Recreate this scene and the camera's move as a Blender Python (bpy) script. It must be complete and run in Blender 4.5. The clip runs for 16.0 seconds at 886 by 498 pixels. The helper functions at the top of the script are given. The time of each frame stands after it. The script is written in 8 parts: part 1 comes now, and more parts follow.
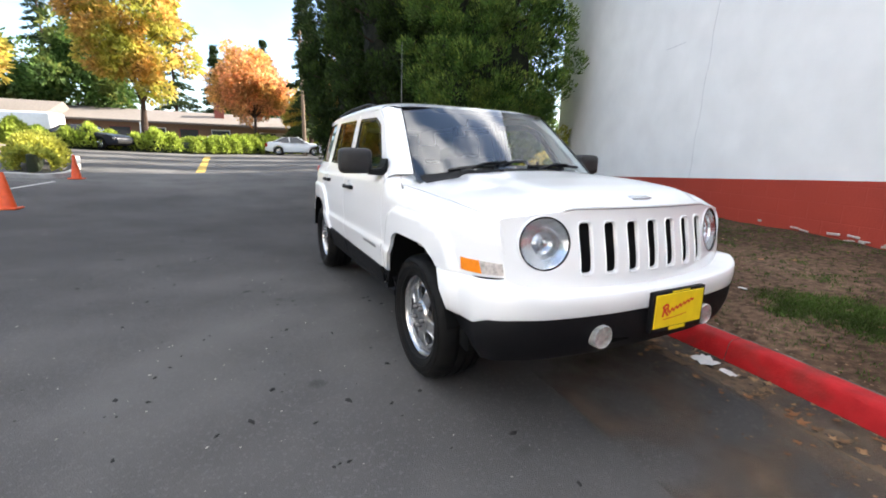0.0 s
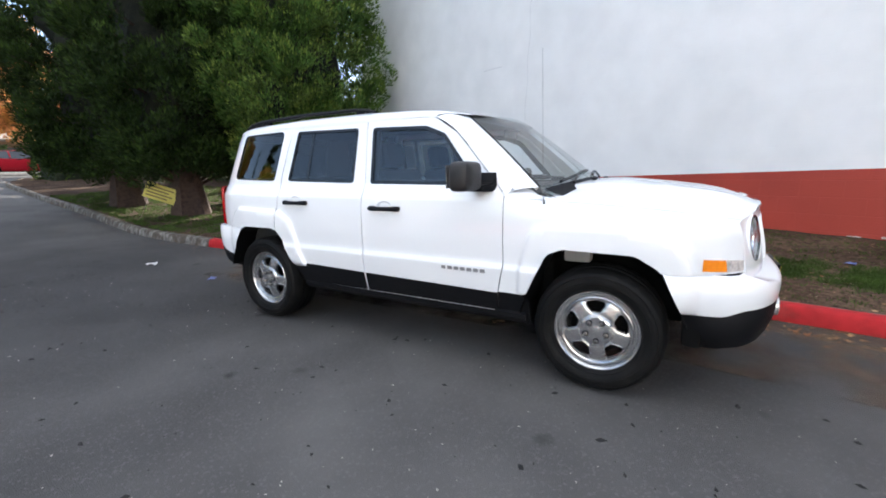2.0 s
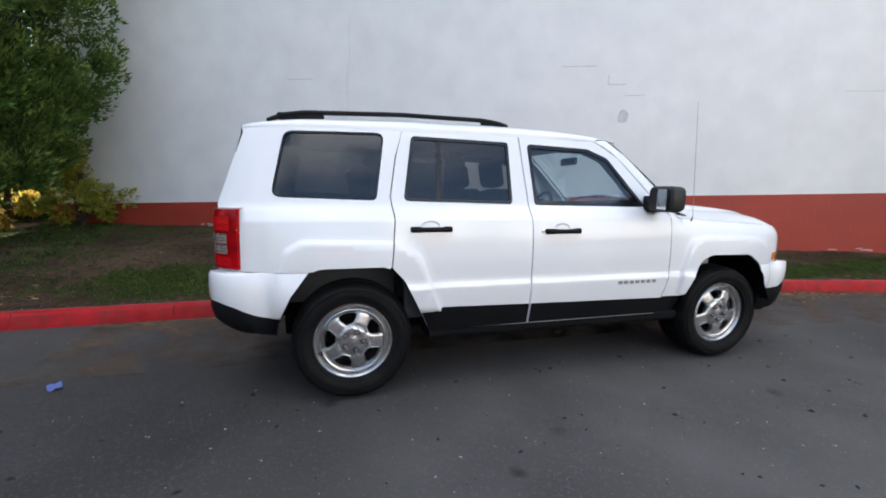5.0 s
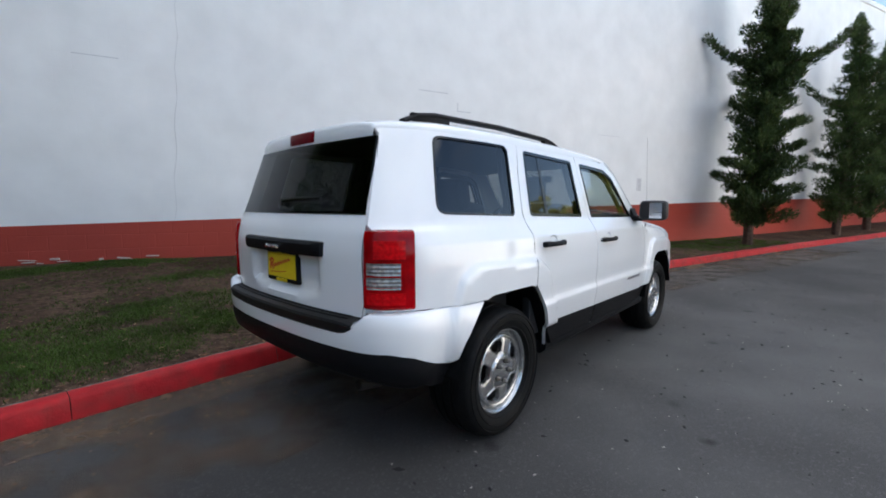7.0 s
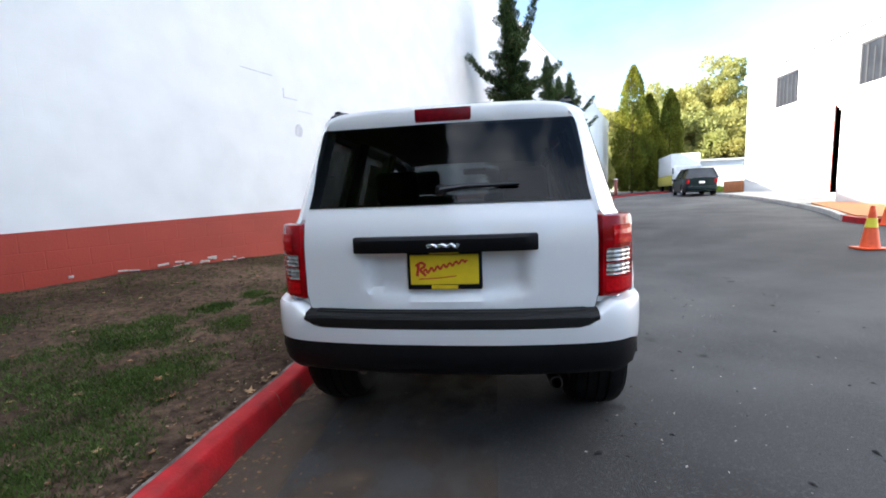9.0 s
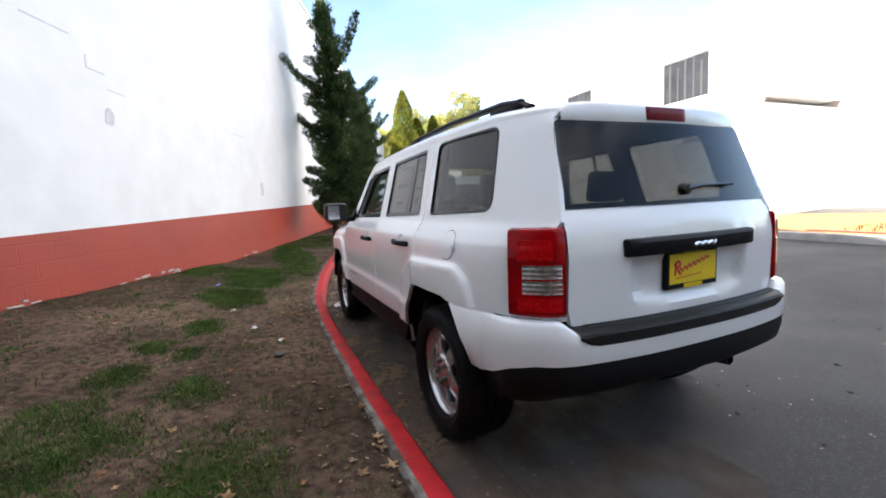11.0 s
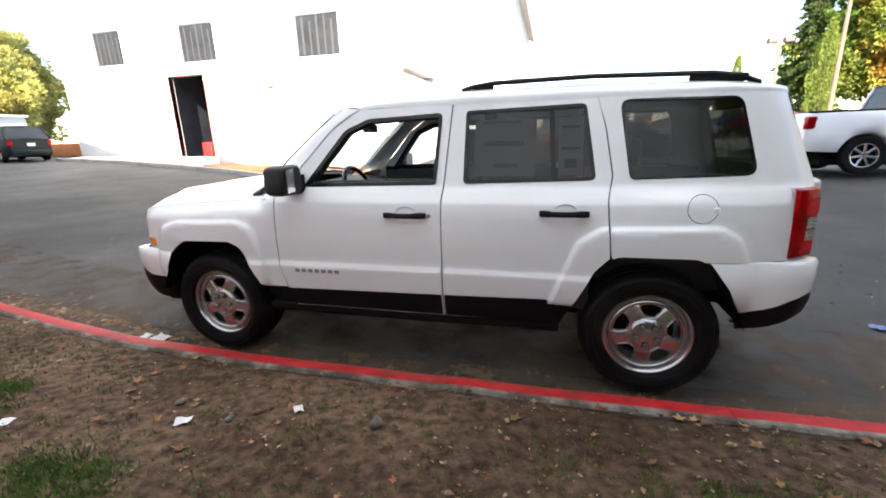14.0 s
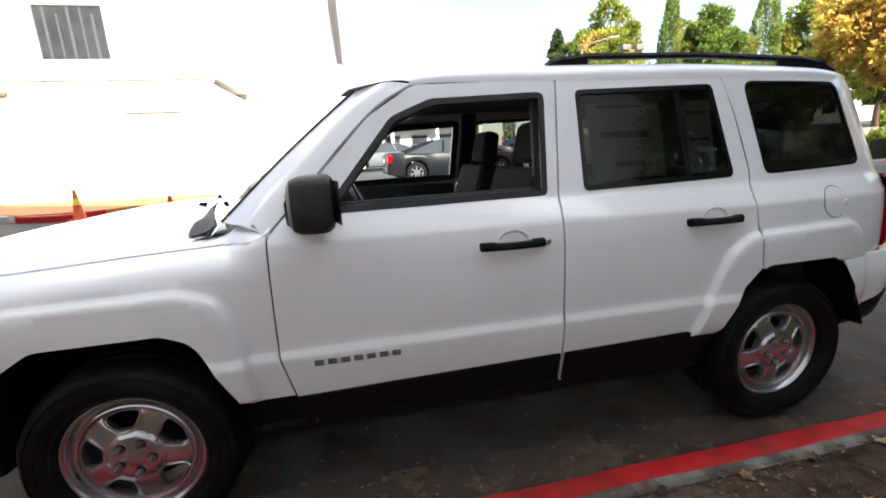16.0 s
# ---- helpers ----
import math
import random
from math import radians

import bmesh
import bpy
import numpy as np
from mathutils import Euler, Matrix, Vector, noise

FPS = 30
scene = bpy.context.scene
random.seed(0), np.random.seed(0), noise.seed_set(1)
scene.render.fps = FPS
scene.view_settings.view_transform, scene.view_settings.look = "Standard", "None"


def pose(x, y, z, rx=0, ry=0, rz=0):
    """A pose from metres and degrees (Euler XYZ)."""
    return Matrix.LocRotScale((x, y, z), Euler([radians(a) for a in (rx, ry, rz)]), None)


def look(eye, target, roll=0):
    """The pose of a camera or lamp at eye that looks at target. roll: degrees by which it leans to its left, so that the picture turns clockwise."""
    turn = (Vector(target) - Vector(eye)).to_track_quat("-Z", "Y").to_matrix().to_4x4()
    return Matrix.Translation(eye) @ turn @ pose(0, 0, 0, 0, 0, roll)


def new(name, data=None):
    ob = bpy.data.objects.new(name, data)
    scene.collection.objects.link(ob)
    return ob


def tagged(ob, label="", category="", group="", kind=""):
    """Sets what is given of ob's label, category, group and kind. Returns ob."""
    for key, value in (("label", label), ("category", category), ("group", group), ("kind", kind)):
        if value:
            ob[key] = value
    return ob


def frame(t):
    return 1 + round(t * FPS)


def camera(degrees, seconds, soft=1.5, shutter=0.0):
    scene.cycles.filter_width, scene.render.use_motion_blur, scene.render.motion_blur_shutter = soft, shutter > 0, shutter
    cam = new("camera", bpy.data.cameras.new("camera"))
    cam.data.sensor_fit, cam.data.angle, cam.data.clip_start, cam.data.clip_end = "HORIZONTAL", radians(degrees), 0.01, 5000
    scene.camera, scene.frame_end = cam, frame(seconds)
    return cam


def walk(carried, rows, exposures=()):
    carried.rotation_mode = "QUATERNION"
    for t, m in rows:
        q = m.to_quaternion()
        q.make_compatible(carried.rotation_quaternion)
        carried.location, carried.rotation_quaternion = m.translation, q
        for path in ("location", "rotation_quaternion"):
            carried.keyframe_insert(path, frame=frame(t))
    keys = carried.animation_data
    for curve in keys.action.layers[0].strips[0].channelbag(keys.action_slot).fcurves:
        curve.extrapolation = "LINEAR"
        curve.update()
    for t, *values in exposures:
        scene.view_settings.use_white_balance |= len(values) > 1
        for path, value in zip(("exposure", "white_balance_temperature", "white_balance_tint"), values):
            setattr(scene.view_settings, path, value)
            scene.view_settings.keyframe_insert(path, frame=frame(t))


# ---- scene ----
cam = camera(93.5, 16.0, soft=1.8)
PATH = [
    (0, (3.323, -1.688, 1.186), (1.572, -0.815, 0.771), 1.1),
    (0.5, (2.985, -2.118, 1.179), (1.373, -0.993, 0.816), -0.3),
    (1, (2.584, -2.518, 1.165), (1.195, -1.127, 0.796), -0.8),
    (1.5, (2.163, -2.819, 1.189), (0.973, -1.257, 0.809), -1.7),
    (2, (1.668, -3.06, 1.219), (0.689, -1.358, 0.841), -1.2),
    (2.5, (1.162, -3.238, 1.242), (0.455, -1.399, 0.895), -1.2),
    (3, (0.632, -3.32, 1.242), (0.189, -1.395, 0.929), -1.9),
    (3.5, (0.096, -3.382, 1.225), (-0.081, -1.408, 0.956), -3.2),
    (4, (-0.415, -3.38, 1.2), (-0.346, -1.398, 0.94), -1.4),
    (4.2, (-0.616, -3.356, 1.219), (-0.477, -1.384, 0.918), -1.3),
    (6.3, (-2.602, -2.565, 1.212), (-1.412, -0.97, 1.016), 0.4),
    (6.5, (-2.747, -2.418, 1.205), (-1.479, -0.888, 0.986), -0.7),
    (7, (-3.093, -2.009, 1.198), (-1.617, -0.674, 0.997), 0.2),
    (7.5, (-3.367, -1.584, 1.194), (-1.699, -0.502, 0.983), -0.3),
    (8, (-3.552, -1.135, 1.206), (-1.747, -0.296, 1.014), 0.1),
    (8.5, (-3.709, -0.681, 1.201), (-1.803, -0.118, 0.981), -0.3),
    (9, (-3.759, -0.22, 1.183), (-1.79, 0.042, 0.95), -2.2),
    (9.5, (-3.781, 0.253, 1.177), (-1.791, 0.212, 0.977), -0.2),
    (10, (-3.725, 0.722, 1.171), (-1.753, 0.484, 0.944), 0.5),
    (10.2, (-3.656, 0.906, 1.164), (-1.697, 0.572, 0.937), 0.0),
    (12.3, (-2.3, 2.519, 1.323), (-0.933, 1.109, 0.942), -1.4),
    (12.5, (-2.142, 2.601, 1.332), (-0.853, 1.134, 0.899), 0.0),
    (13, (-1.717, 2.787, 1.371), (-0.708, 1.125, 0.899), -0.3),
    (13.5, (-1.252, 2.949, 1.383), (-0.514, 1.155, 0.895), -2.5),
    (14, (-0.795, 3.012, 1.372), (-0.311, 1.14, 0.86), -1.7),
    (14.5, (-0.328, 2.979, 1.4), (-0.075, 1.062, 0.892), -1.8),
    (15, (0.1, 2.878, 1.394), (0.078, 0.93, 0.941), -3.9),
    (15.5, (0.404, 2.629, 1.364), (0.183, 0.7, 0.885), -3.5),
    (16, (0.499, 2.249, 1.292), (0.12, 0.334, 0.854), -2.9),
]
walk(cam, [(t, look(eye, target, roll)) for t, eye, target, roll in PATH], [(0, 2.27, 6700, 11), (1.5, 2.25, 6450, 11), (3, 1.93, 6400, 11), (4.2, 1.83, 6400, 11), (6.5, 1.78, 6350, 10), (8.0, 1.92, 6250, 9), (9.0, 2.35, 6250, 10), (9.5, 2.4, 6300, 11), (10.2, 2.35, 6400, 11), (12.5, 2.50, 6950, 11), (14, 2.57, 6950, 11), (15, 2.42, 6950, 11), (16, 2.20, 6850, 11)])

# ---- world and sun ----
SUN_DIR = Vector((-0.18, 0.98, 0.0)).normalized()
SUN_ELEV = radians(30.5)
world = bpy.data.worlds.new("sky")
scene.world = world
world.use_nodes = True
wn = world.node_tree.nodes
sky = wn.new("ShaderNodeTexSky")
sky.sky_type = "NISHITA"
sky.sun_disc = False
sky.sun_elevation = SUN_ELEV
sky.sun_rotation = math.atan2(SUN_DIR.x, SUN_DIR.y)
sky.air_density, sky.dust_density, sky.ozone_density = 1.0, 0.5, 1.2
# high cloud overhead, thinning out towards the blue horizon
wl = world.node_tree.links.new
way = wn.new("ShaderNodeTexCoord")
flat = wn.new("ShaderNodeMapping")
flat.inputs["Scale"].default_value = (1.0, 1.6, 3.2)
veil = wn.new("ShaderNodeTexNoise")
veil.inputs["Scale"].default_value, veil.inputs["Detail"].default_value, veil.inputs["Roughness"].default_value = 2.1, 7.0, 0.55
wl(way.outputs["Generated"], flat.inputs["Vector"]), wl(flat.outputs[0], veil.inputs["Vector"])
thick = wn.new("ShaderNodeMapRange")
thick.inputs["From Min"].default_value, thick.inputs["From Max"].default_value = 0.42, 0.62
thick.inputs["To Max"].default_value = 0.8
wl(veil.outputs["Fac"], thick.inputs["Value"])
cloud = wn.new("ShaderNodeMix")
cloud.data_type = "RGBA"
cloud.inputs[7].default_value = (15.0, 15.0, 15.0, 1)
high = wn.new("ShaderNodeSeparateXYZ")
rise = wn.new("ShaderNodeMapRange")
rise.inputs["From Min"].default_value, rise.inputs["From Max"].default_value = 0.48, 0.80
rise.inputs["To Min"].default_value, rise.inputs["To Max"].default_value = 0.03, 1.0
both = wn.new("ShaderNodeMath")
both.operation = "MULTIPLY"
wl(way.outputs["Generated"], high.inputs[0]), wl(high.outputs[2], rise.inputs["Value"])
wl(rise.outputs[0], both.inputs[0]), wl(thick.outputs[0], both.inputs[1]), wl(both.outputs[0], cloud.inputs[0]), wl(sky.outputs[0], cloud.inputs[6]), wl(cloud.outputs[2], wn["Background"].inputs[0])
wn["Background"].inputs[1].default_value = 0.09
sun_data = bpy.data.lights.new("sun", "SUN")
sun_data.energy, sun_data.angle, sun_data.color = 4.5, radians(0.6), (1.0, 0.94, 0.84)
sun = new("sun", sun_data)
sun_at = SUN_DIR * math.cos(SUN_ELEV) + Vector((0, 0, math.sin(SUN_ELEV)))
sun.matrix_world = look(sun_at * 60, (0, 0, 0))


# ---- materials ----


def mat(name, color, rough=0.6, metal=0.0, var=0.12, scale=4.0, bump=0.0, bump_scale=60.0, coat=0.0,
        second=None, second_scale=1.0, second_at=(0.45, 0.65), island=0.0, trans=0.0, spec=0.5):
    """A surface with fine grain, broad stains in a second colour and optional relief, at real-world size."""
    m = bpy.data.materials.new(name)
    m.use_nodes = True
    nt = m.node_tree
    n, lk = nt.nodes, nt.links.new
    b = n["Principled BSDF"]
    b.inputs["Roughness"].default_value = rough
    b.inputs["Metallic"].default_value = metal
    b.inputs["Coat Weight"].default_value = coat
    b.inputs["Coat Roughness"].default_value = 0.03
    b.inputs["Specular IOR Level"].default_value = spec
    geo = n.new("ShaderNodeNewGeometry")
    fine = n.new("ShaderNodeTexNoise")
    fine.inputs["Scale"].default_value, fine.inputs["Detail"].default_value = scale, 6.0
    lk(geo.outputs["Position"], fine.inputs["Vector"])
    ramp = n.new("ShaderNodeMapRange")
    ramp.inputs["From Min"].default_value, ramp.inputs["From Max"].default_value = 0.3, 0.7
    ramp.inputs["To Min"].default_value, ramp.inputs["To Max"].default_value = 1 - var, 1 + var
    lk(fine.outputs["Fac"], ramp.inputs["Value"])
    last = ramp.outputs[0]
    if island:
        more = n.new("ShaderNodeMapRange")
        more.inputs["To Min"].default_value, more.inputs["To Max"].default_value = 1 - island, 1 + island
        lk(geo.outputs["Random Per Island"], more.inputs["Value"])
        mul = n.new("ShaderNodeMath")
        mul.operation = "MULTIPLY"
        lk(last, mul.inputs[0]), lk(more.outputs[0], mul.inputs[1])
        last = mul.outputs[0]
    base = n.new("ShaderNodeMix")
    base.data_type = "RGBA"
    base.inputs[6].default_value = (*color, 1)
    base.inputs[7].default_value = (*(second or color), 1)
    base.inputs[0].default_value = 0.0
    if second:
        broad = n.new("ShaderNodeTexNoise")
        broad.inputs["Scale"].default_value, broad.inputs["Detail"].default_value = second_scale, 5.0
        lk(geo.outputs["Position"], broad.inputs["Vector"])
        cut = n.new("ShaderNodeMapRange")
        cut.inputs["From Min"].default_value, cut.inputs["From Max"].default_value = second_at
        lk(broad.outputs["Fac"], cut.inputs["Value"])
        lk(cut.outputs[0], base.inputs[0])
    tint = n.new("ShaderNodeVectorMath")
    tint.operation = "SCALE"
    lk(base.outputs[2], tint.inputs[0]), lk(last, tint.inputs["Scale"])
    lk(tint.outputs[0], b.inputs["Base Color"])
    if bump:
        grain = n.new("ShaderNodeTexNoise")
        grain.inputs["Scale"].default_value, grain.inputs["Detail"].default_value = bump_scale, 4.0
        lk(geo.outputs["Position"], grain.inputs["Vector"])
        rel = n.new("ShaderNodeBump")
        rel.inputs["Strength"].default_value, rel.inputs["Distance"].default_value = bump, 0.01
        lk(grain.outputs["Fac"], rel.inputs["Height"])
        lk(rel.outputs[0], b.inputs["Normal"])
    if trans:
        t = n.new("ShaderNodeBsdfTranslucent")
        lk(tint.outputs[0], t.inputs["Color"])
        mix = n.new("ShaderNodeMixShader")
        mix.inputs[0].default_value = trans
        lk(b.outputs[0], mix.inputs[1]), lk(t.outputs[0], mix.inputs[2])
        lk(mix.outputs[0], n["Material Output"].inputs["Surface"])
    return m


def glass(name, tint, gloss=1.0):
    """A thin tinted pane: clear through, with the mirror of its two faces on top."""
    m = bpy.data.materials.new(name)
    m.use_nodes = True
    n, lk = m.node_tree.nodes, m.node_tree.links.new
    n.remove(n["Principled BSDF"])
    clear, shine, mix = n.new("ShaderNodeBsdfTransparent"), n.new("ShaderNodeBsdfGlossy"), n.new("ShaderNodeMixShader")
    clear.inputs[0].default_value = (*tint, 1)
    shine.inputs["Roughness"].default_value = 0.01
    edge = n.new("ShaderNodeLayerWeight")
    edge.inputs[0].default_value = 0.5
    steep, gain = n.new("ShaderNodeMath"), n.new("ShaderNodeMath")
    steep.operation = "POWER"
    steep.inputs[1].default_value = 4.5
    gain.operation, gain.use_clamp = "MULTIPLY_ADD", True
    gain.inputs[1].default_value, gain.inputs[2].default_value = 0.9, 0.06 * gloss
    lk(edge.outputs["Facing"], steep.inputs[0]), lk(steep.outputs[0], gain.inputs[0]), lk(gain.outputs[0], mix.inputs[0])
    lk(clear.outputs[0], mix.inputs[1]), lk(shine.outputs[0], mix.inputs[2])
    lk(mix.outputs[0], n["Material Output"].inputs["Surface"])
    return m


def asphalt_material():
    """Worn asphalt: stone chips, broad worn lanes, oil spots and hairline cracks."""
    m = mat("asphalt", (0.050, 0.048, 0.047), 0.85, var=0.22, scale=1.1, second=(0.078, 0.075, 0.072), second_scale=0.30,
            second_at=(0.40, 0.64), bump=0.65, bump_scale=170.0, spec=0.25)
    n, lk = m.node_tree.nodes, m.node_tree.links.new
    b = n["Principled BSDF"]
    old = b.inputs["Base Color"].links[0].from_socket
    geo = n.new("ShaderNodeNewGeometry")
    chips = n.new("ShaderNodeTexVoronoi")
    chips.inputs["Scale"].default_value = 110.0
    lk(geo.outputs["Position"], chips.inputs["Vector"])
    pick = n.new("ShaderNodeMapRange")
    pick.inputs["From Min"].default_value, pick.inputs["From Max"].default_value = 0.80, 1.2
    sep = n.new("ShaderNodeSeparateColor")
    lk(chips.outputs["Color"], sep.inputs[0]), lk(sep.outputs[0], pick.inputs["Value"])
    mix = n.new("ShaderNodeMix")
    mix.data_type = "RGBA"
    mix.inputs[7].default_value = (0.115, 0.111, 0.108, 1)
    lk(pick.outputs[0], mix.inputs[0]), lk(old, mix.inputs[6])
    spots = n.new("ShaderNodeTexVoronoi")
    spots.inputs["Scale"].default_value, spots.inputs["Randomness"].default_value = 1.5, 1.0
    warp = n.new("ShaderNodeTexNoise")
    warp.inputs["Scale"].default_value = 9.0
    add = n.new("ShaderNodeVectorMath")
    add.operation = "MULTIPLY_ADD"
    add.inputs[1].default_value = (0.09, 0.09, 0.0)
    lk(geo.outputs["Position"], warp.inputs["Vector"]), lk(warp.outputs["Color"], add.inputs[0]), lk(geo.outputs["Position"], add.inputs[2])
    lk(add.outputs[0], spots.inputs["Vector"])
    near = n.new("ShaderNodeMapRange")
    near.inputs["From Min"].default_value, near.inputs["From Max"].default_value = 0.035, 0.10
    near.inputs["To Min"].default_value, near.inputs["To Max"].default_value = 0.38, 1.0
    lk(spots.outputs["Distance"], near.inputs["Value"])
    # tone by distance from a point beside the car: paler near, darker beyond
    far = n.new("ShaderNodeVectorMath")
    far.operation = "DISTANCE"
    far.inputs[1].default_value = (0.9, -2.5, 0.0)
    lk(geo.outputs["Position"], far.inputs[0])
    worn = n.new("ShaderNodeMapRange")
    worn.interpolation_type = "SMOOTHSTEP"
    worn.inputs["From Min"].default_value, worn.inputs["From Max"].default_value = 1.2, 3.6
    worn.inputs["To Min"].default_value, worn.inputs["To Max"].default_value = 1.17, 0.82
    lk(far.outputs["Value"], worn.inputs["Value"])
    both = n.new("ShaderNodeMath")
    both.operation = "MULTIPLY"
    # far lot lightened in colour, standing in for asphalt's sheen at low angles
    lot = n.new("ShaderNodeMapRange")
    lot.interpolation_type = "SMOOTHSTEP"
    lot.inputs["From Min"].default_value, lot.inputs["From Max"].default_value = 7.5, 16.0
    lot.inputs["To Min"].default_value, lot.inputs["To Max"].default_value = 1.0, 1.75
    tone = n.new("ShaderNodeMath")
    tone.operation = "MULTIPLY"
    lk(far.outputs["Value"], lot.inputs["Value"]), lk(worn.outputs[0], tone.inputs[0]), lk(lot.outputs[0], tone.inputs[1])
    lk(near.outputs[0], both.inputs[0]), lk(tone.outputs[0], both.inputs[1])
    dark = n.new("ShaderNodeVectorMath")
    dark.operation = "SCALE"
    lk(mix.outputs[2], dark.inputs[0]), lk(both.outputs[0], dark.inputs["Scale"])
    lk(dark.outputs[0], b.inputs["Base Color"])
    return m


def block_paint(name, color, second, joint=0.25):
    """Painted concrete block: thick paint over courses 0.2 m high, with faint joints and streaks."""
    m = mat(name, color, 0.55, var=0.05, scale=2.0, second=second, second_scale=0.45, second_at=(0.45, 0.75), spec=0.35)
    n, lk = m.node_tree.nodes, m.node_tree.links.new
    tc = n.new("ShaderNodeTexCoord")
    bricks = n.new("ShaderNodeTexBrick")
    bricks.inputs["Scale"].default_value = 1.0
    bricks.inputs["Mortar Size"].default_value = 0.007
    bricks.inputs["Mortar Smooth"].default_value = 0.6
    bricks.inputs["Brick Width"].default_value, bricks.inputs["Row Height"].default_value = 0.4, 0.2
    sw = n.new("ShaderNodeSeparateXYZ")
    cb = n.new("ShaderNodeCombineXYZ")
    lk(tc.outputs["Object"], sw.inputs[0]), lk(sw.outputs[0], cb.inputs[0]), lk(sw.outputs[2], cb.inputs[1])
    lk(cb.outputs[0], bricks.inputs["Vector"])
    grain = n.new("ShaderNodeTexNoise")
    grain.inputs["Scale"].default_value, grain.inputs["Detail"].default_value = 45.0, 5.0
    lk(tc.outputs["Object"], grain.inputs["Vector"])
    height = n.new("ShaderNodeMath")
    height.operation = "MULTIPLY_ADD"
    height.inputs[1].default_value = -1.0
    lk(bricks.outputs["Fac"], height.inputs[0]), lk(grain.outputs["Fac"], height.inputs[2])
    rel = n.new("ShaderNodeBump")
    rel.inputs["Strength"].default_value, rel.inputs["Distance"].default_value = joint, 0.006
    lk(height.outputs[0], rel.inputs["Height"]), lk(rel.outputs[0], n["Principled BSDF"].inputs["Normal"])
    return m


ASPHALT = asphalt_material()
WALL_WHITE = block_paint("white_block_paint", (0.74, 0.74, 0.74), (0.69, 0.695, 0.70), 0.13)
WALL_RED = block_paint("red_block_paint", (0.35, 0.046, 0.028), (0.29, 0.040, 0.026), 0.5)
KERB_RED = mat("red_kerb_paint", (0.36, 0.014, 0.017), 0.55, var=0.2, scale=9.0, second=(0.22, 0.025, 0.022), second_scale=6.0, second_at=(0.48, 0.7), bump=0.3, bump_scale=70, spec=0.15)
KERB_RAW = mat("kerb_concrete", (0.17, 0.16, 0.14), 0.9, var=0.35, scale=14.0, second=(0.06, 0.045, 0.032), second_scale=6.0, second_at=(0.38, 0.56), bump=0.6, bump_scale=60)
SOIL = mat("verge_soil", (0.060, 0.037, 0.024), 0.95, var=0.60, scale=19.0, second=(0.125, 0.080, 0.053), second_scale=1.1, second_at=(0.40, 0.66), bump=1.0, bump_scale=75, spec=0.1)
# soil paler in a ragged patch beside the car's front half, darker outside it
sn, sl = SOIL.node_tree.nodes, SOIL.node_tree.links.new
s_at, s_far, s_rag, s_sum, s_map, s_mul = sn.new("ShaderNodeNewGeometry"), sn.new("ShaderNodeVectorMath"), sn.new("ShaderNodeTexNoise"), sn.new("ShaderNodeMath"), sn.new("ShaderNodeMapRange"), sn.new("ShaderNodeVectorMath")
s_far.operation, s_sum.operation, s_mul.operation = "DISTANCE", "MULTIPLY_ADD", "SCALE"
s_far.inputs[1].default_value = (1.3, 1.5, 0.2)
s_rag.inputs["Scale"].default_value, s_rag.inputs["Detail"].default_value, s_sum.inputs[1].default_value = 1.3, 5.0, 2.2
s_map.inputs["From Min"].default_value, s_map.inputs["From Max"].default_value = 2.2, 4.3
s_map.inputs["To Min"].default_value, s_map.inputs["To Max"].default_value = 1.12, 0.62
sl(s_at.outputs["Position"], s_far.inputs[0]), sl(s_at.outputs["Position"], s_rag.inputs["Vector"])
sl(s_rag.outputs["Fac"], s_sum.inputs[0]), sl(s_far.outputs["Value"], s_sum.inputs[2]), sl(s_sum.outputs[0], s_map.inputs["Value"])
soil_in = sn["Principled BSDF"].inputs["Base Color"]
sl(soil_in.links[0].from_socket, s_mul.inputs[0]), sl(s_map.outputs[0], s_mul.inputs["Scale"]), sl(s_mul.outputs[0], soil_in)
GRASS = mat("grass_blades", (0.056, 0.094, 0.018), 0.7, var=0.35, scale=3.0, island=0.4, trans=0.25, spec=0.15)
DRY = mat("dry_leaves", (0.10, 0.055, 0.030), 0.8, var=0.3, scale=20.0, second=(0.24, 0.18, 0.125), second_scale=28.0, second_at=(0.5, 0.68), island=0.7, trans=0.1, spec=0.15)
DEAD_LEAF = mat("dead_leaf", (0.17, 0.075, 0.032), 0.75, var=0.3, scale=30.0, second=(0.27, 0.17, 0.09), second_scale=3.0, second_at=(0.45, 0.6), island=0.5, trans=0.15, spec=0.2)
WHITE_LITTER = mat("litter_paper", (0.58, 0.57, 0.56), 0.6, var=0.1)
BLUE_LITTER = mat("litter_blue", (0.12, 0.17, 0.42), 0.5, var=0.2)
BARK = mat("bark", (0.062, 0.036, 0.025), 0.95, var=0.4, scale=14.0, bump=1.0, bump_scale=30)
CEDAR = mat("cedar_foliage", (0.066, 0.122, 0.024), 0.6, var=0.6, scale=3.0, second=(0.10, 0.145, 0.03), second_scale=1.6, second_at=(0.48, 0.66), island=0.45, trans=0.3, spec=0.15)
# lit copies of the foliage, for sprays on top and outside of clumps
CEDAR_LIT = mat("lit_cedar_foliage", (0.18, 0.24, 0.045), 0.6, var=0.4, scale=4.0, island=0.4, trans=0.35, spec=0.15)
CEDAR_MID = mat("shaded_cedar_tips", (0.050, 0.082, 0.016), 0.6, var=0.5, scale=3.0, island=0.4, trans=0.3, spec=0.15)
# shaded copy of the cedar foliage; the trees' shade is in its colour
CEDAR_SHADED = mat("shaded_cedar_foliage", (0.030, 0.050, 0.012), 0.6, var=0.6, scale=3.0, island=0.35, trans=0.25, spec=0.15)
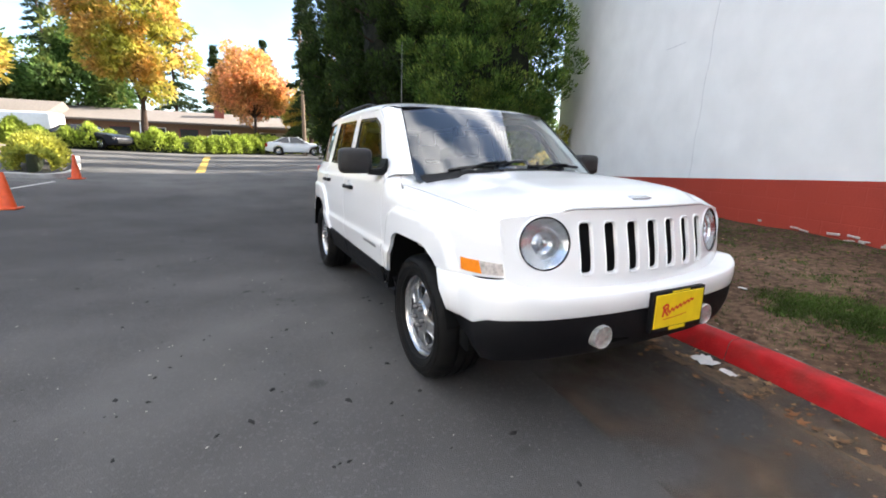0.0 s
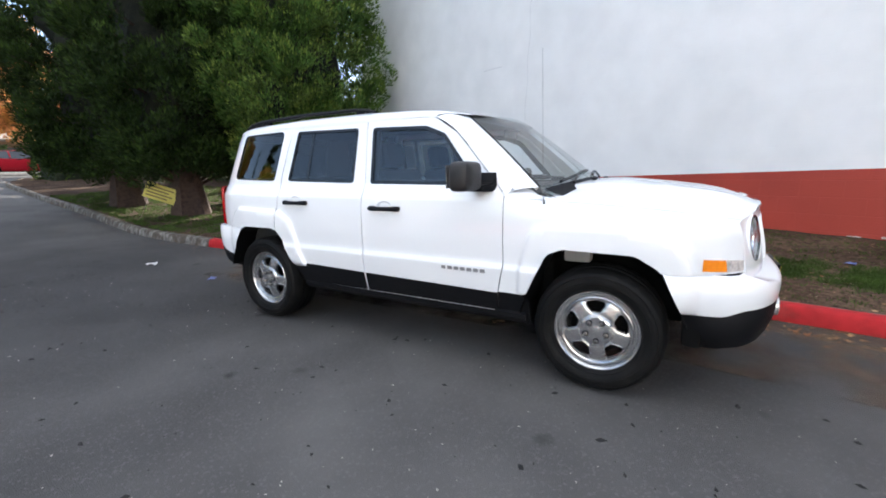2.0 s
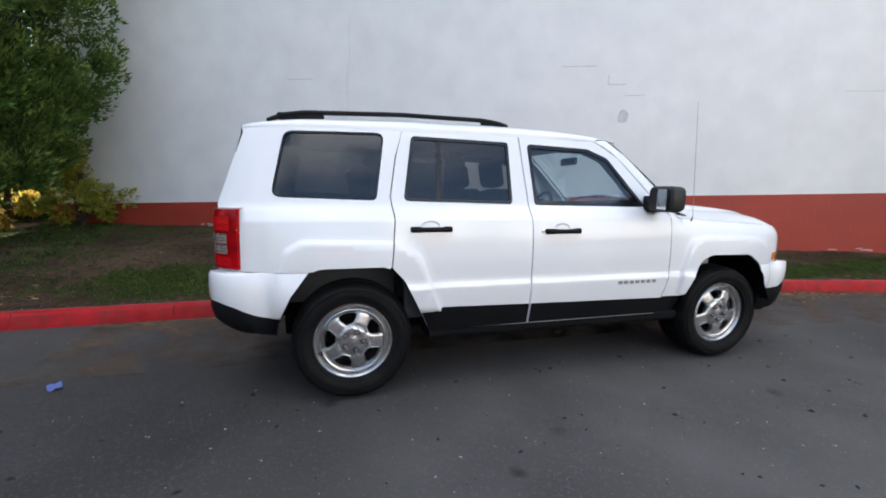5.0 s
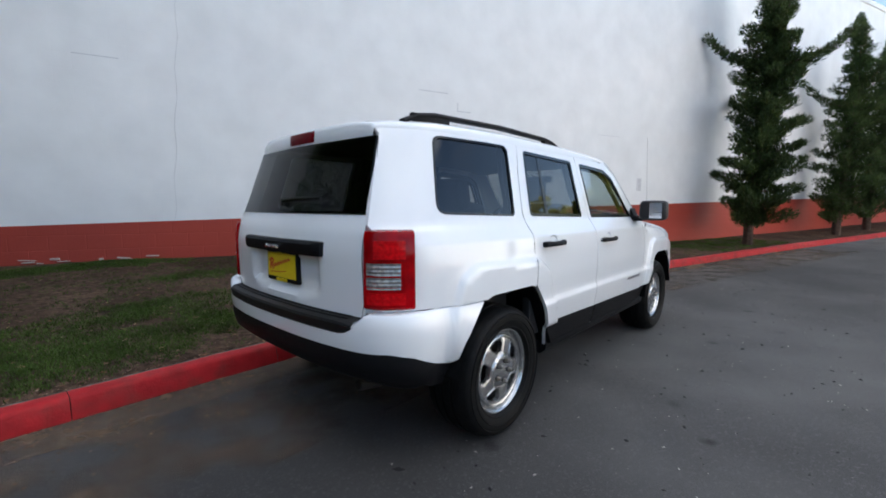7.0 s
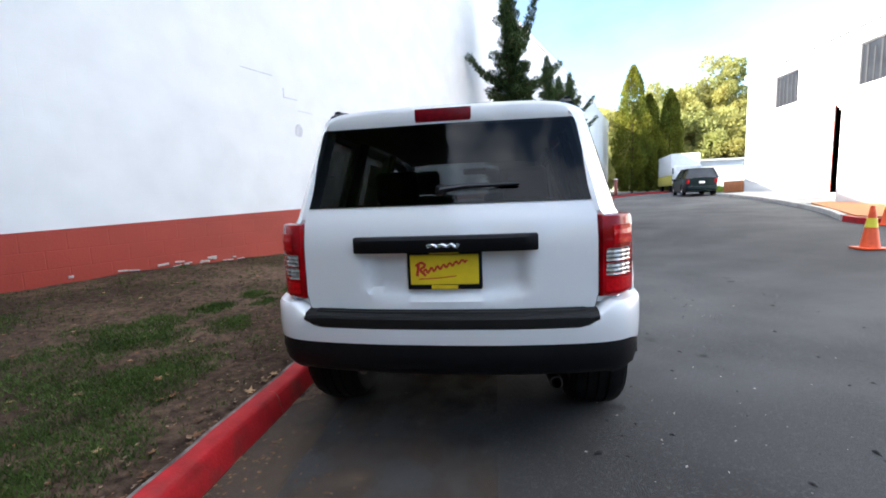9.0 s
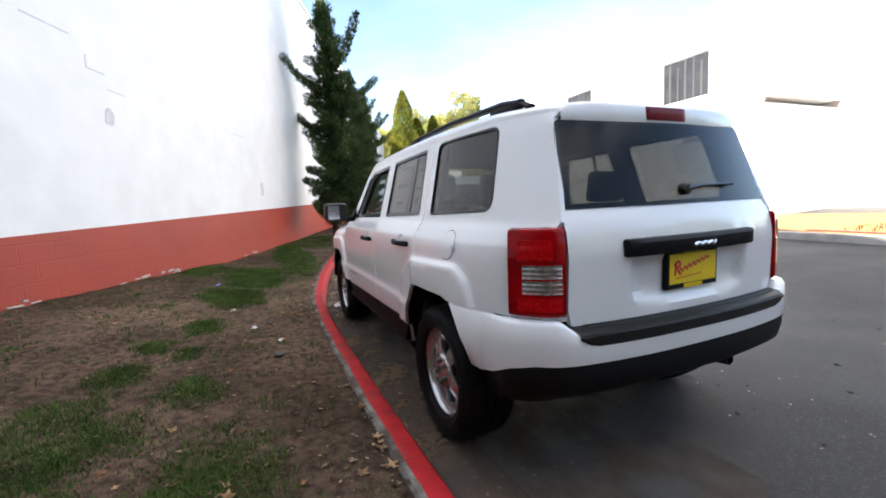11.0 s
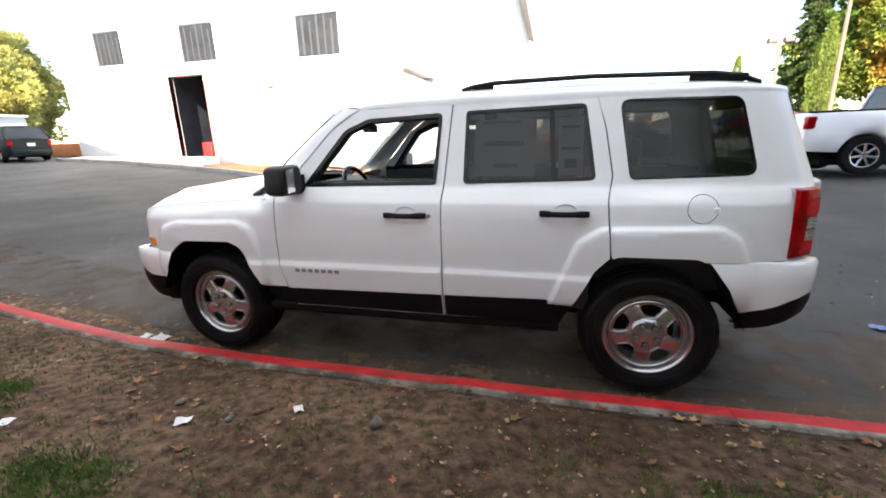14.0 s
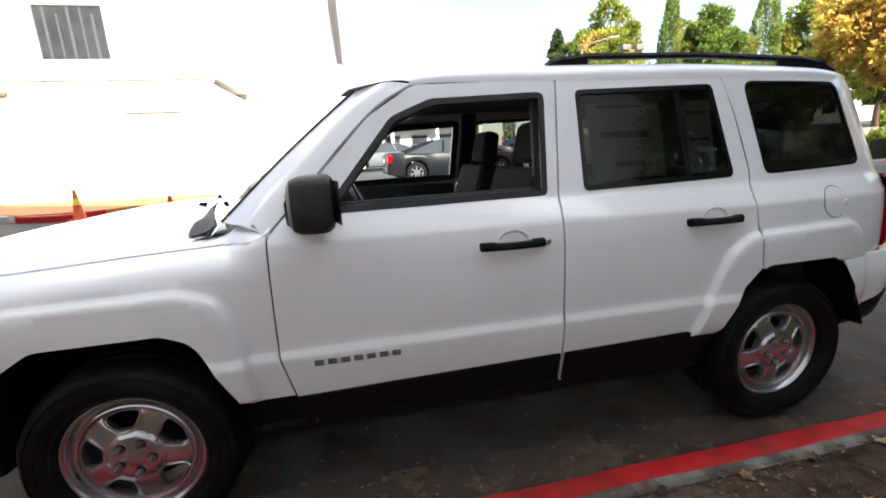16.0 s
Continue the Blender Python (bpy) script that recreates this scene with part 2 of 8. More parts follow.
CEDAR_INSIDE = mat("cedar_inner_shade", (0.014, 0.015, 0.008), 0.95, var=0.5, scale=9.0, bump=1.0, bump_scale=20)
PINE = mat("conifer_needles", (0.042, 0.066, 0.020), 0.65, var=0.4, scale=1.2, island=0.5, trans=0.2, spec=0.15)
LIME_TIP = mat("young_growth", (0.20, 0.24, 0.03), 0.65, var=0.2, island=0.3, trans=0.3, spec=0.15)
AUTUMN = mat("autumn_orange_leaves", (0.56, 0.33, 0.09), 0.6, var=0.3, scale=0.6, second=(0.42, 0.42, 0.08), second_scale=0.35, second_at=(0.40, 0.55), island=0.4, trans=0.55, spec=0.15)
SCARLET = mat("autumn_red_leaves", (0.70, 0.35, 0.16), 0.6, var=0.3, scale=0.6, second=(0.66, 0.40, 0.13), second_scale=0.4, second_at=(0.45, 0.6), island=0.4, trans=0.55, spec=0.15)
YELLOWING = mat("yellow_green_leaves", (0.38, 0.37, 0.06), 0.6, var=0.3, scale=0.5, second=(0.22, 0.27, 0.05), second_scale=0.3, second_at=(0.42, 0.6), island=0.4, trans=0.4, spec=0.15)
ARBOR_LEAF = mat("arborvitae_sprays", (0.17, 0.172, 0.022), 0.7, var=0.35, scale=0.8, second=(0.11, 0.13, 0.020), second_scale=0.4, second_at=(0.45, 0.6), island=0.4, trans=0.35, spec=0.1)
RISE_LEAF = mat("hazy_yellow_leaves", (0.46, 0.42, 0.14), 0.7, var=0.3, scale=0.3, second=(0.34, 0.35, 0.13), second_scale=0.15, second_at=(0.42, 0.6), island=0.2, trans=0.6, spec=0.1)
GREEN_LEAF = mat("green_leaves", (0.07, 0.125, 0.03), 0.6, var=0.3, scale=0.6, second=(0.15, 0.16, 0.04), second_scale=0.3, second_at=(0.5, 0.65), island=0.45, trans=0.35, spec=0.15)
POPLAR_LEAF = mat("poplar_leaves", (0.22, 0.27, 0.06), 0.6, var=0.3, scale=0.8, island=0.4, trans=0.5, spec=0.15)
FAR_GREEN = mat("far_green_leaves", (0.13, 0.20, 0.045), 0.6, var=0.3, scale=0.6, second=(0.24, 0.25, 0.06), second_scale=0.3, second_at=(0.5, 0.65), island=0.45, trans=0.45, spec=0.15)
TURNING = mat("turning_leaves", (0.22, 0.26, 0.05), 0.6, var=0.3, scale=0.5, second=(0.46, 0.29, 0.07), second_scale=0.22, second_at=(0.52, 0.68), island=0.45, trans=0.4, spec=0.15)
HEDGE = mat("hedge_leaves", (0.33, 0.40, 0.07), 0.6, var=0.3, scale=1.0, island=0.5, trans=0.35, spec=0.15)
CONE_ORANGE = mat("cone_plastic", (0.72, 0.085, 0.012), 0.45, var=0.12, scale=12)
CONE_WHITE = mat("cone_collar", (0.8, 0.8, 0.78), 0.35, var=0.05)
YELLOW_PAINT = mat("yellow_line_paint", (0.48, 0.32, 0.06), 0.8, var=0.3, scale=18)
PALE_PAINT = mat("worn_white_line_paint", (0.42, 0.41, 0.38), 0.85, var=0.4, scale=18)

# ---- building blocks ----


def finish(name, bm, materials, parent=None, label="", smooth=True, angle=35):
    me = bpy.data.meshes.new(name)
    if smooth:
        for f in bm.faces:
            f.smooth = True
        for e in bm.edges:
            if len(e.link_faces) == 2 and e.calc_face_angle(0) > radians(angle):
                e.smooth = False
    bm.normal_update()
    bm.to_mesh(me)
    bm.free()
    for m in materials if isinstance(materials, (list, tuple)) else [materials]:
        me.materials.append(m)
    ob = new(name, me)
    if parent:
        ob.parent = parent
    if label:
        ob["label"] = label
    return ob


def part(name, bm, material, parent, label="", smooth=True, angle=35):
    """Links a bmesh as one mesh under a thing or a part, both in the thing's own space."""
    return finish(name, bm, material, parent, label, smooth, angle)


def thing(name, label, category, at=None, group="", kind=""):
    ob = new(name)
    ob.empty_display_size = 0.2
    ob.matrix_basis = at or Matrix()
    return tagged(ob, label, category, group, kind)


def box(a, b, bevel=0.0, segs=2):
    bm = bmesh.new()
    bmesh.ops.create_cube(bm, size=1)
    for v in bm.verts:
        v.co = Vector([a[i] + (v.co[i] + 0.5) * (b[i] - a[i]) for i in range(3)])
    if bevel:
        bmesh.ops.bevel(bm, geom=bm.edges[:], offset=bevel, segments=segs, affect="EDGES", profile=0.6)
    return bm


def join(*parts):
    bm = bmesh.new()
    for p in parts:
        me = bpy.data.meshes.new("t")
        p.to_mesh(me)
        bm.from_mesh(me)
        bpy.data.meshes.remove(me)
        p.free()
    return bm


def moved(bm, m):
    bm.transform(m)
    return bm


def lathe(profile, segs=48, axis="Z", closed=False):
    """Turns a profile of (radius, height) round an axis."""
    bm = bmesh.new()
    rings = []
    for i in range(segs):
        a = 2 * math.pi * i / segs
        c, s = math.cos(a), math.sin(a)
        rings.append([bm.verts.new((r * c, r * s, h)) for r, h in profile])
    m = len(profile)
    for i in range(segs):
        p, q = rings[i], rings[(i + 1) % segs]
        for j in range(m if closed else m - 1):
            k = (j + 1) % m
            bm.faces.new((p[j], q[j], q[k], p[k]))
    bmesh.ops.remove_doubles(bm, verts=bm.verts[:], dist=1e-6)
    if axis == "Y":
        bm.transform(Matrix.Rotation(radians(-90), 4, "X"))
    elif axis == "X":
        bm.transform(Matrix.Rotation(radians(90), 4, "Y"))
    bmesh.ops.recalc_face_normals(bm, faces=bm.faces[:])
    return bm


def tube(path, radius, sides=8, caps=True):
    """A round bar along a path; radius is one number or one for each point."""
    bm = bmesh.new()
    pts = [Vector(p) for p in path]
    rad = radius if isinstance(radius, (list, tuple)) else [radius] * len(pts)
    rings, up = [], Vector((0, 0, 1))
    for i, p in enumerate(pts):
        d = (pts[min(i + 1, len(pts) - 1)] - pts[max(i - 1, 0)]).normalized()
        u = d.cross(up if abs(d.z) < 0.95 else Vector((1, 0, 0))).normalized()
        w = u.cross(d)
        rings.append([bm.verts.new(p + rad[i] * (math.cos(2 * math.pi * k / sides) * u + math.sin(2 * math.pi * k / sides) * w)) for k in range(sides)])
    for a, b in zip(rings, rings[1:]):
        for k in range(sides):
            bm.faces.new((a[k], a[(k + 1) % sides], b[(k + 1) % sides], b[k]))
    if caps:
        bm.faces.new(rings[0])
        bm.faces.new(rings[-1][::-1])
    bmesh.ops.recalc_face_normals(bm, faces=bm.faces[:])
    return bm


def loft(rings, closed=True, caps=False):
    """A skin over rows of points of equal count."""
    bm = bmesh.new()
    rows = [[bm.verts.new(p) for p in r] for r in rings]
    n = len(rows[0])
    for a, b in zip(rows, rows[1:]):
        for k in range(n if closed else n - 1):
            j = (k + 1) % n
            bm.faces.new((a[k], a[j], b[j], b[k]))
    if caps and closed:
        bm.faces.new(rows[0][::-1])
        bm.faces.new(rows[-1])
    bmesh.ops.recalc_face_normals(bm, faces=bm.faces[:])
    return bm


def spline(points, n):
    """A smooth line through the points, n steps a span."""
    pts = [Vector(p) for p in points]
    out = []
    for i in range(len(pts) - 1):
        a, b, c, d = pts[max(i - 1, 0)], pts[i], pts[i + 1], pts[min(i + 2, len(pts) - 1)]
        for k in range(n):
            t = k / n
            out.append(0.5 * (2 * b + (c - a) * t + (2 * a - 5 * b + 4 * c - d) * t * t + (3 * b - a - 3 * c + d) * t ** 3))
    return out + [pts[-1]]


def interp(table, x):
    xs, ys = zip(*table)
    return float(np.interp(x, xs, ys))


def ramp_up(v):
    """0 below zero and rising softly above it."""
    v = np.maximum(v, 0.0)
    return v * v / (v + 1.0)


def ground_z(x, y):
    """The lie of the land: level under the car, rising gently away from it."""
    away = 1.0 * np.tanh(0.042 * ramp_up(-y - 2.6) / 1.0)
    ahead = 0.9 * np.tanh(0.026 * ramp_up(x - 7.0) / 0.9)
    back = 2.0 * np.tanh(0.066 * ramp_up(-x - 7.5) / 2.0)
    return away + ahead + back


def poly_depth(p, poly):
    """How deep a point lies inside a polygon; below zero outside."""
    x, z = p
    inside, best, j = False, 9.0, len(poly) - 1
    for i in range(len(poly)):
        (xi, zi), (xj, zj) = poly[i], poly[j]
        if (zi > z) != (zj > z) and x < (xj - xi) * (z - zi) / (zj - zi) + xi:
            inside = not inside
        dx, dz = xj - xi, zj - zi
        t = max(0.0, min(1.0, ((x - xi) * dx + (z - zi) * dz) / (dx * dx + dz * dz + 1e-12)))
        best = min(best, math.hypot(x - xi - t * dx, z - zi - t * dz))
        j = i
    return best if inside else -best


def rpoly(corners, n=5):
    """A closed outline from corners (a, b, radius)."""
    out, m = [], len(corners)
    for i in range(m):
        p, q, r = (Vector(corners[j % m][:2]) for j in (i - 1, i, i + 1))
        rad = corners[i][2]
        if rad <= 0:
            out.append(q)
            continue
        a, b = (p - q), (r - q)
        ang = a.angle(b)
        cut = min(rad / math.tan(ang / 2), 0.48 * a.length, 0.48 * b.length)
        s, e = q + a.normalized() * cut, q + b.normalized() * cut
        for k in range(n + 1):
            t = k / n
            out.append((1 - t) ** 2 * s + 2 * t * (1 - t) * q + t * t * e)
    return [tuple(v) for v in out]


def dense(loop, step):
    out = []
    for i, a in enumerate(loop):
        b = loop[(i + 1) % len(loop)]
        n = max(1, int(math.hypot(b[0] - a[0], b[1] - a[1]) / step))
        out += [(a[0] + (b[0] - a[0]) * k / n, a[1] + (b[1] - a[1]) * k / n) for k in range(n)]
    return out


def inset(loop, d):
    """The outline moved inwards by d."""
    area = sum(a[0] * b[1] - b[0] * a[1] for a, b in zip(loop, loop[1:] + loop[:1]))
    sgn, out, n = (1 if area > 0 else -1), [], len(loop)
    for i in range(n):
        a, b, c = Vector(loop[i - 1]), Vector(loop[i]), Vector(loop[(i + 1) % n])
        d1, d2 = (b - a), (c - b)
        if d1.length < 1e-7 or d2.length < 1e-7:
            continue
        n1, n2 = Vector((-d1.y, d1.x)).normalized(), Vector((-d2.y, d2.x)).normalized()
        m = (n1 + n2)
        m = m.normalized() / max(0.5, math.sqrt((1 + n1.dot(n2)) / 2)) if m.length > 1e-6 else n1
        out.append(tuple(b + sgn * d * m))
    return out


def panel(outline, holes, place, step=0.04, flange=0.0, inward=None, creases=()):
    """A sheet cut from an outline with holes, laid on a curved surface by place(a, b); flange turns its rim inwards.
    Creases are lines along which the sheet gets a finer row of points."""
    from mathutils.geometry import delaunay_2d_cdt
    loops = [dense(outline, step)] + [dense(h, step) for h in holes]
    pts, edges = [], []
    for lp in loops:
        s = len(pts)
        pts += [Vector(p) for p in lp]
        edges += [(s + i, s + (i + 1) % len(lp)) for i in range(len(lp))]
    lo, hi = [min(p[k] for p in outline) for k in (0, 1)], [max(p[k] for p in outline) for k in (0, 1)]
    fine = [p for c in creases for p in dense(c, 0.014) if lo[0] < p[0] < hi[0] and lo[1] < p[1] < hi[1]]
    fine = [p for p in fine if poly_depth(p, outline) > 0.006 and all(poly_depth(p, h) < -0.006 for h in holes)]
    pts += [Vector(p) for p in fine]
    near = np.array(fine) if fine else np.full((1, 2), 99.0)
    for i in range(int((hi[0] - lo[0]) / step) + 1):
        for j in range(int((hi[1] - lo[1]) / step) + 1):
            p = (lo[0] + (i + 0.5 + (0.5 if j % 2 else 0)) * step, lo[1] + (j + 0.5) * step)
            if np.min(np.hypot(near[:, 0] - p[0], near[:, 1] - p[1])) < 0.4 * step:
                continue
            if poly_depth(p, outline) > 0.35 * step and all(poly_depth(p, h) < -0.35 * step for h in holes):
                pts.append(Vector(p))
    vs, _, fs, _, _, _ = delaunay_2d_cdt(pts, edges, [], 1, 1e-6)
    bm = bmesh.new()
    bv = [bm.verts.new(place(v.x, v.y)) for v in vs]
    flat = [tuple(v) for v in vs]
    for f in fs:
        c = (sum(flat[i][0] for i in f) / len(f), sum(flat[i][1] for i in f) / len(f))
        if poly_depth(c, outline) > 0 and all(poly_depth(c, h) < 0 for h in holes):
            bm.faces.new([bv[i] for i in f])
    loose = [v for v in bm.verts if not v.link_faces]
    bmesh.ops.delete(bm, geom=loose, context="VERTS")
    if flange:
        rim = [e for e in bm.edges if len(e.link_faces) == 1]
        made = bmesh.ops.extrude_edge_only(bm, edges=rim)["geom"]
        for v in made:
            if isinstance(v, bmesh.types.BMVert):
                v.co += Vector(inward) * flange
    bmesh.ops.recalc_face_normals(bm, faces=bm.faces[:])
    face = max(bm.faces, key=lambda f: f.calc_area() if not flange or abs(f.normal.dot(Vector(inward))) > 0.5 else 0)
    if inward and face.normal.dot(Vector(inward)) > 0:
        bmesh.ops.reverse_faces(bm, faces=bm.faces[:])
    return bm

# ---- ground ----


def sheet_axis(lo, hi, fine_lo, fine_hi, step):
    near = np.arange(fine_lo, fine_hi + 1e-6, step)
    out = fine_hi + np.cumsum(step * 1.25 ** np.arange(1, 30))
    inn = fine_lo - np.cumsum(step * 1.25 ** np.arange(1, 30))
    allv = np.concatenate([inn[::-1], near, out])
    return np.unique(np.concatenate([[lo], allv[(allv > lo) & (allv < hi)], [hi]]))


def make_ground():
    xs, ys = sheet_axis(-900, 900, -40, 45, 0.8), sheet_axis(-900, 900, -30, 10, 0.8)
    gx, gy = np.meshgrid(xs, ys)
    gz = ground_z(gx, gy)
    n, m = len(xs), len(ys)
    verts = np.stack([gx, gy, gz], -1).reshape(-1, 3).tolist()
    faces = [(j * n + i, j * n + i + 1, (j + 1) * n + i + 1, (j + 1) * n + i) for j in range(m - 1) for i in range(n - 1)]
    me = bpy.data.meshes.new("ground")
    me.from_pydata(verts, [], faces)
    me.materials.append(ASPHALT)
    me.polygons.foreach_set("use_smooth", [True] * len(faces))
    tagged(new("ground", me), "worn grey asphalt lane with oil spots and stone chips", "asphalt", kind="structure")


make_ground()

# the kerb's line: its road-side top edge, from under the cedars round the bend to the far hedge
KERB_LINE = spline([(-27.5, 9.5, 0), (-26.6, 5.6, 0), (-24, 3.5, 0), (-18, 2.45, 0), (-12, 1.75, 0), (-8, 1.2, 0), (-5.4, 1.02, 0), (-2.3, 1.05, 0), (0.1, 1.06, 0), (1.4, 1.03, 0), (2.4, 0.93, 0),
                    (4.5, 0.55, 0), (7, -0.08, 0), (10, -0.98, 0), (14, -2.4, 0), (20.8, -5.07, 0), (27, -7.6, 0), (33, -10.3, 0), (36, -13, 0), (37, -18, 0)], 12)


def kerb_cut(step):
    """Points along the kerb at an even distance, with the way to the verge."""
    pts, out, carry = KERB_LINE, [], 0.0
    for a, b in zip(pts, pts[1:]):
        d = (b - a).length
        while carry < d:
            p = a.lerp(b, carry / d)
            t = (b - a).normalized()
            out.append((p, Vector((-t.y, t.x, 0)), t))
            carry += step
        carry -= d
    return out


def make_kerb():
    kerb = thing("kerb", "chipped red-painted concrete kerb along the verge", "kerb", kind="structure")
    cuts = kerb_cut(0.2)
    random.seed(5)
    for start in range(0, len(cuts) - 6, 6):
        chunk = cuts[start:start + 7]
        rings = []
        mid = chunk[3][0]
        red = mid.x > -5.5
        for i, (p, side, t) in enumerate(chunk):
            shift = 0.002 * t * (1 if i == 0 else -1 if i == 6 else 0)
            z0 = ground_z(p.x, p.y)
            wob = 0.005 * noise.noise(p * 3.0) + 0.003 * noise.noise(p * 17.0)
            edge = 0.006 * noise.noise(p * 7.0 + Vector((3, 1, 0)))
            q = p + shift
            prof = [(-0.035, -0.05), (-0.03 + edge, 0.02), (-0.010 + edge, 0.104 + wob), (0.001, 0.122 + wob), (0.018, 0.133 + wob), (0.095 + 1.5 * edge, 0.135 + wob),
                    (0.118 + edge, 0.133 + wob), (0.132 + edge, 0.12 + wob), (0.137, -0.05)]
            rings.append([q + side * o + Vector((0, 0, z0 + h)) for o, h in prof])
        bm = loft(rings, closed=True, caps=True)
        for f in bm.faces:
            c = f.calc_center_median()
            off = min(((c - p).dot(s) for p, s, t in chunk if abs((c - p).dot(t)) < 0.12), default=0, key=abs)
            f.material_index = 0 if red and off < 0.10 and abs(f.normal.dot(chunk[3][2])) < 0.7 else 1
        part("kerb_stone", bm, [KERB_RED, KERB_RAW], kerb)


make_kerb()

# ---- the painted block wall ----
WALL_A, WALL_B = Vector((-7.0, 7.33, 0)), Vector((35.6, -9.03, 0))
WALL_DIR = (WALL_B - WALL_A).normalized()
WALL_LEN = (WALL_B - WALL_A).length
WALL_OUT = Vector((WALL_DIR.y, -WALL_DIR.x, 0))
WALL_AT = Matrix.Translation(WALL_A) @ Matrix.Rotation(math.atan2(WALL_DIR.y, WALL_DIR.x), 4, "Z")


def red_top(u):
    return 0.80 + 0.029 * u


def wall_xy(u, out=0.0):
    return WALL_A + WALL_DIR * u + WALL_OUT * out


def make_wall():
    wall = finish("wall_north", box((0, 0, -0.3), (WALL_LEN, 14, 8.05)), WALL_WHITE, smooth=False)
    for v in wall.data.vertices:
        if v.co.z > 1:
            v.co.z += 0.02 * v.co.x
    wall.matrix_basis = WALL_AT
    tagged(wall, "tall white-painted concrete block wall of a warehouse", "wall", kind="structure")
    bm = bmesh.new()
    us = np.linspace(-0.004, WALL_LEN + 0.004, 60)
    ringf = []
    for u in us:
        t = red_top(u) + 0.008 * noise.noise(Vector((u * 1.3, 0, 0)))
        ringf.append([(u, -0.004, -0.3), (u, -0.004, t), (u, 0.05, t), (u, 0.05, -0.3)])
    bm = loft(ringf, closed=True, caps=True)
    band = finish("painted_band", bm, WALL_RED, wall, "brick-red painted band along the wall's foot", smooth=False)
    cope = loft([[(u, -0.05, 8.05 + 0.02 * u), (u, -0.05, 8.2 + 0.02 * u), (u, 0.3, 8.2 + 0.02 * u), (u, 0.3, 8.05 + 0.02 * u)] for u in (-0.05, WALL_LEN + 0.05)], caps=True)
    part("coping", cope, WALL_WHITE, wall, smooth=False)
    # crumbling foot of the paint
    random.seed(8)
    crumbs = []
    for i in range(46):
        u = random.choice((4.2, 5.0, 8.5, 9.2, 12.0, 15)) + random.gauss(0, 0.5)
        zc = verge_z_at_wall(u)
        crumbs.append(moved(box((0, 0, 0), (random.uniform(0.04, 0.20), 0.02, random.uniform(0.01, 0.03)), 0.004, 1),
                            pose(u, -0.024, zc + random.uniform(-0.01, 0.05), 0, random.uniform(-8, 8), 0)))
    part("peeled_foot", join(*crumbs), mat("bare_render", (0.46, 0.41, 0.37), 0.9, var=0.2, scale=20, bump=0.6, bump_scale=60), wall, "pale patches where the red paint has peeled")
    scars = [moved(box((0, 0, 0), (w, 0.004, h), 0.0), pose(u, -0.004, z)) for u, z, w, h in
             ((11.0, 3.04, 0.3, 0.02), (11.0, 3.04, 0.02, 0.16), (11.3, 2.86, 0.34, 0.012), (16.2, 1.62, 0.17, 0.32), (10.2, 3.35, 0.6, 0.015), (14.8, 2.9, 0.7, 0.012), (5.2, 3.2, 0.5, 0.012))]
    scars.append(moved(panel(rpoly([(0, 0, 0.05), (0.15, -0.02, 0.06), (0.19, 0.12, 0.06), (0.12, 0.23, 0.06), (0.03, 0.19, 0.05)]), [], lambda a, b: (a, 0, b), 0.05, 0.003, (0, 1, 0)), pose(11.2, -0.003, 2.42)))
    part("wall_scar", join(*scars), mat("patch_paint", (0.55, 0.55, 0.57), 0.7, var=0.15, scale=15), wall, "grey patches and scratches on the white paint", smooth=False)
    crack = tube([Vector((6.25 + 0.06 * math.sin(i * 1.7) * 0.3 + 0.012 * i, -0.003, 0.98 + 0.22 * i)) for i in range(16)], 0.0032, 5)
    part("crack", crack, mat("crack_shade", (0.52, 0.52, 0.53), 0.9), wall, "hairline crack climbing the wall")


def verge_z_at_wall(u):
    return 0.43 if u < 9 else max(0.25, 0.43 - 0.035 * (u - 9)) + max(0.0, 0.02 * (u - 16))


make_wall()


KX = np.array([p.x for p in KERB_LINE if -25.5 < p.x < 35])
KY = np.array([p.y for p in KERB_LINE if -25.5 < p.x < 35])


def verge_z(x, y):
    """Height of the verge between the kerb's back and the wall's foot."""
    k = float(np.interp(x, KX, KY)) + 0.13
    u = (x - WALL_A.x) / WALL_DIR.x
    w = wall_xy(u).y if u > 0 else 9.0
    f = min(1.2, max(0.0, (y - k) / max(0.3, w - k)))
    g = ground_z(x, k)
    low, high = g + 0.127, max(verge_z_at_wall(u), g + 0.2) if u > 0 else g + 0.35
    lumps = 0.03 * noise.noise(Vector((x * 0.9, y * 0.9, 0))) + 0.012 * noise.noise(Vector((x * 4, y * 4, 2)))
    return low + (high - low) * f + lumps * min(1.0, max(0.0, f * 5))


def make_verge():
    xs = np.concatenate([np.arange(-26, -5, 0.25), np.arange(-5, 8, 0.08), np.arange(8, 36.6, 0.35)])
    rows = []
    for x in xs:
        k = float(np.interp(x, KX, KY)) + 0.112
        u = (x - WALL_A.x) / WALL_DIR.x
        w = wall_xy(u).y + 0.05 if 0.1 < u < WALL_LEN else (14.0 if x < 0 else k + 3)
        rows.append([(x, k + (w - k) * t, verge_z(x, k + (w - k) * t) - (0.02 if t == 0 else 0)) for t in np.linspace(0, 1, 46)])
    bm = loft(rows, closed=False)
    for f in bm.faces:
        if f.normal.z < 0:
            f.normal_flip()
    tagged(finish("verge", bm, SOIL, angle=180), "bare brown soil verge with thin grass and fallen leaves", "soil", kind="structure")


make_verge()


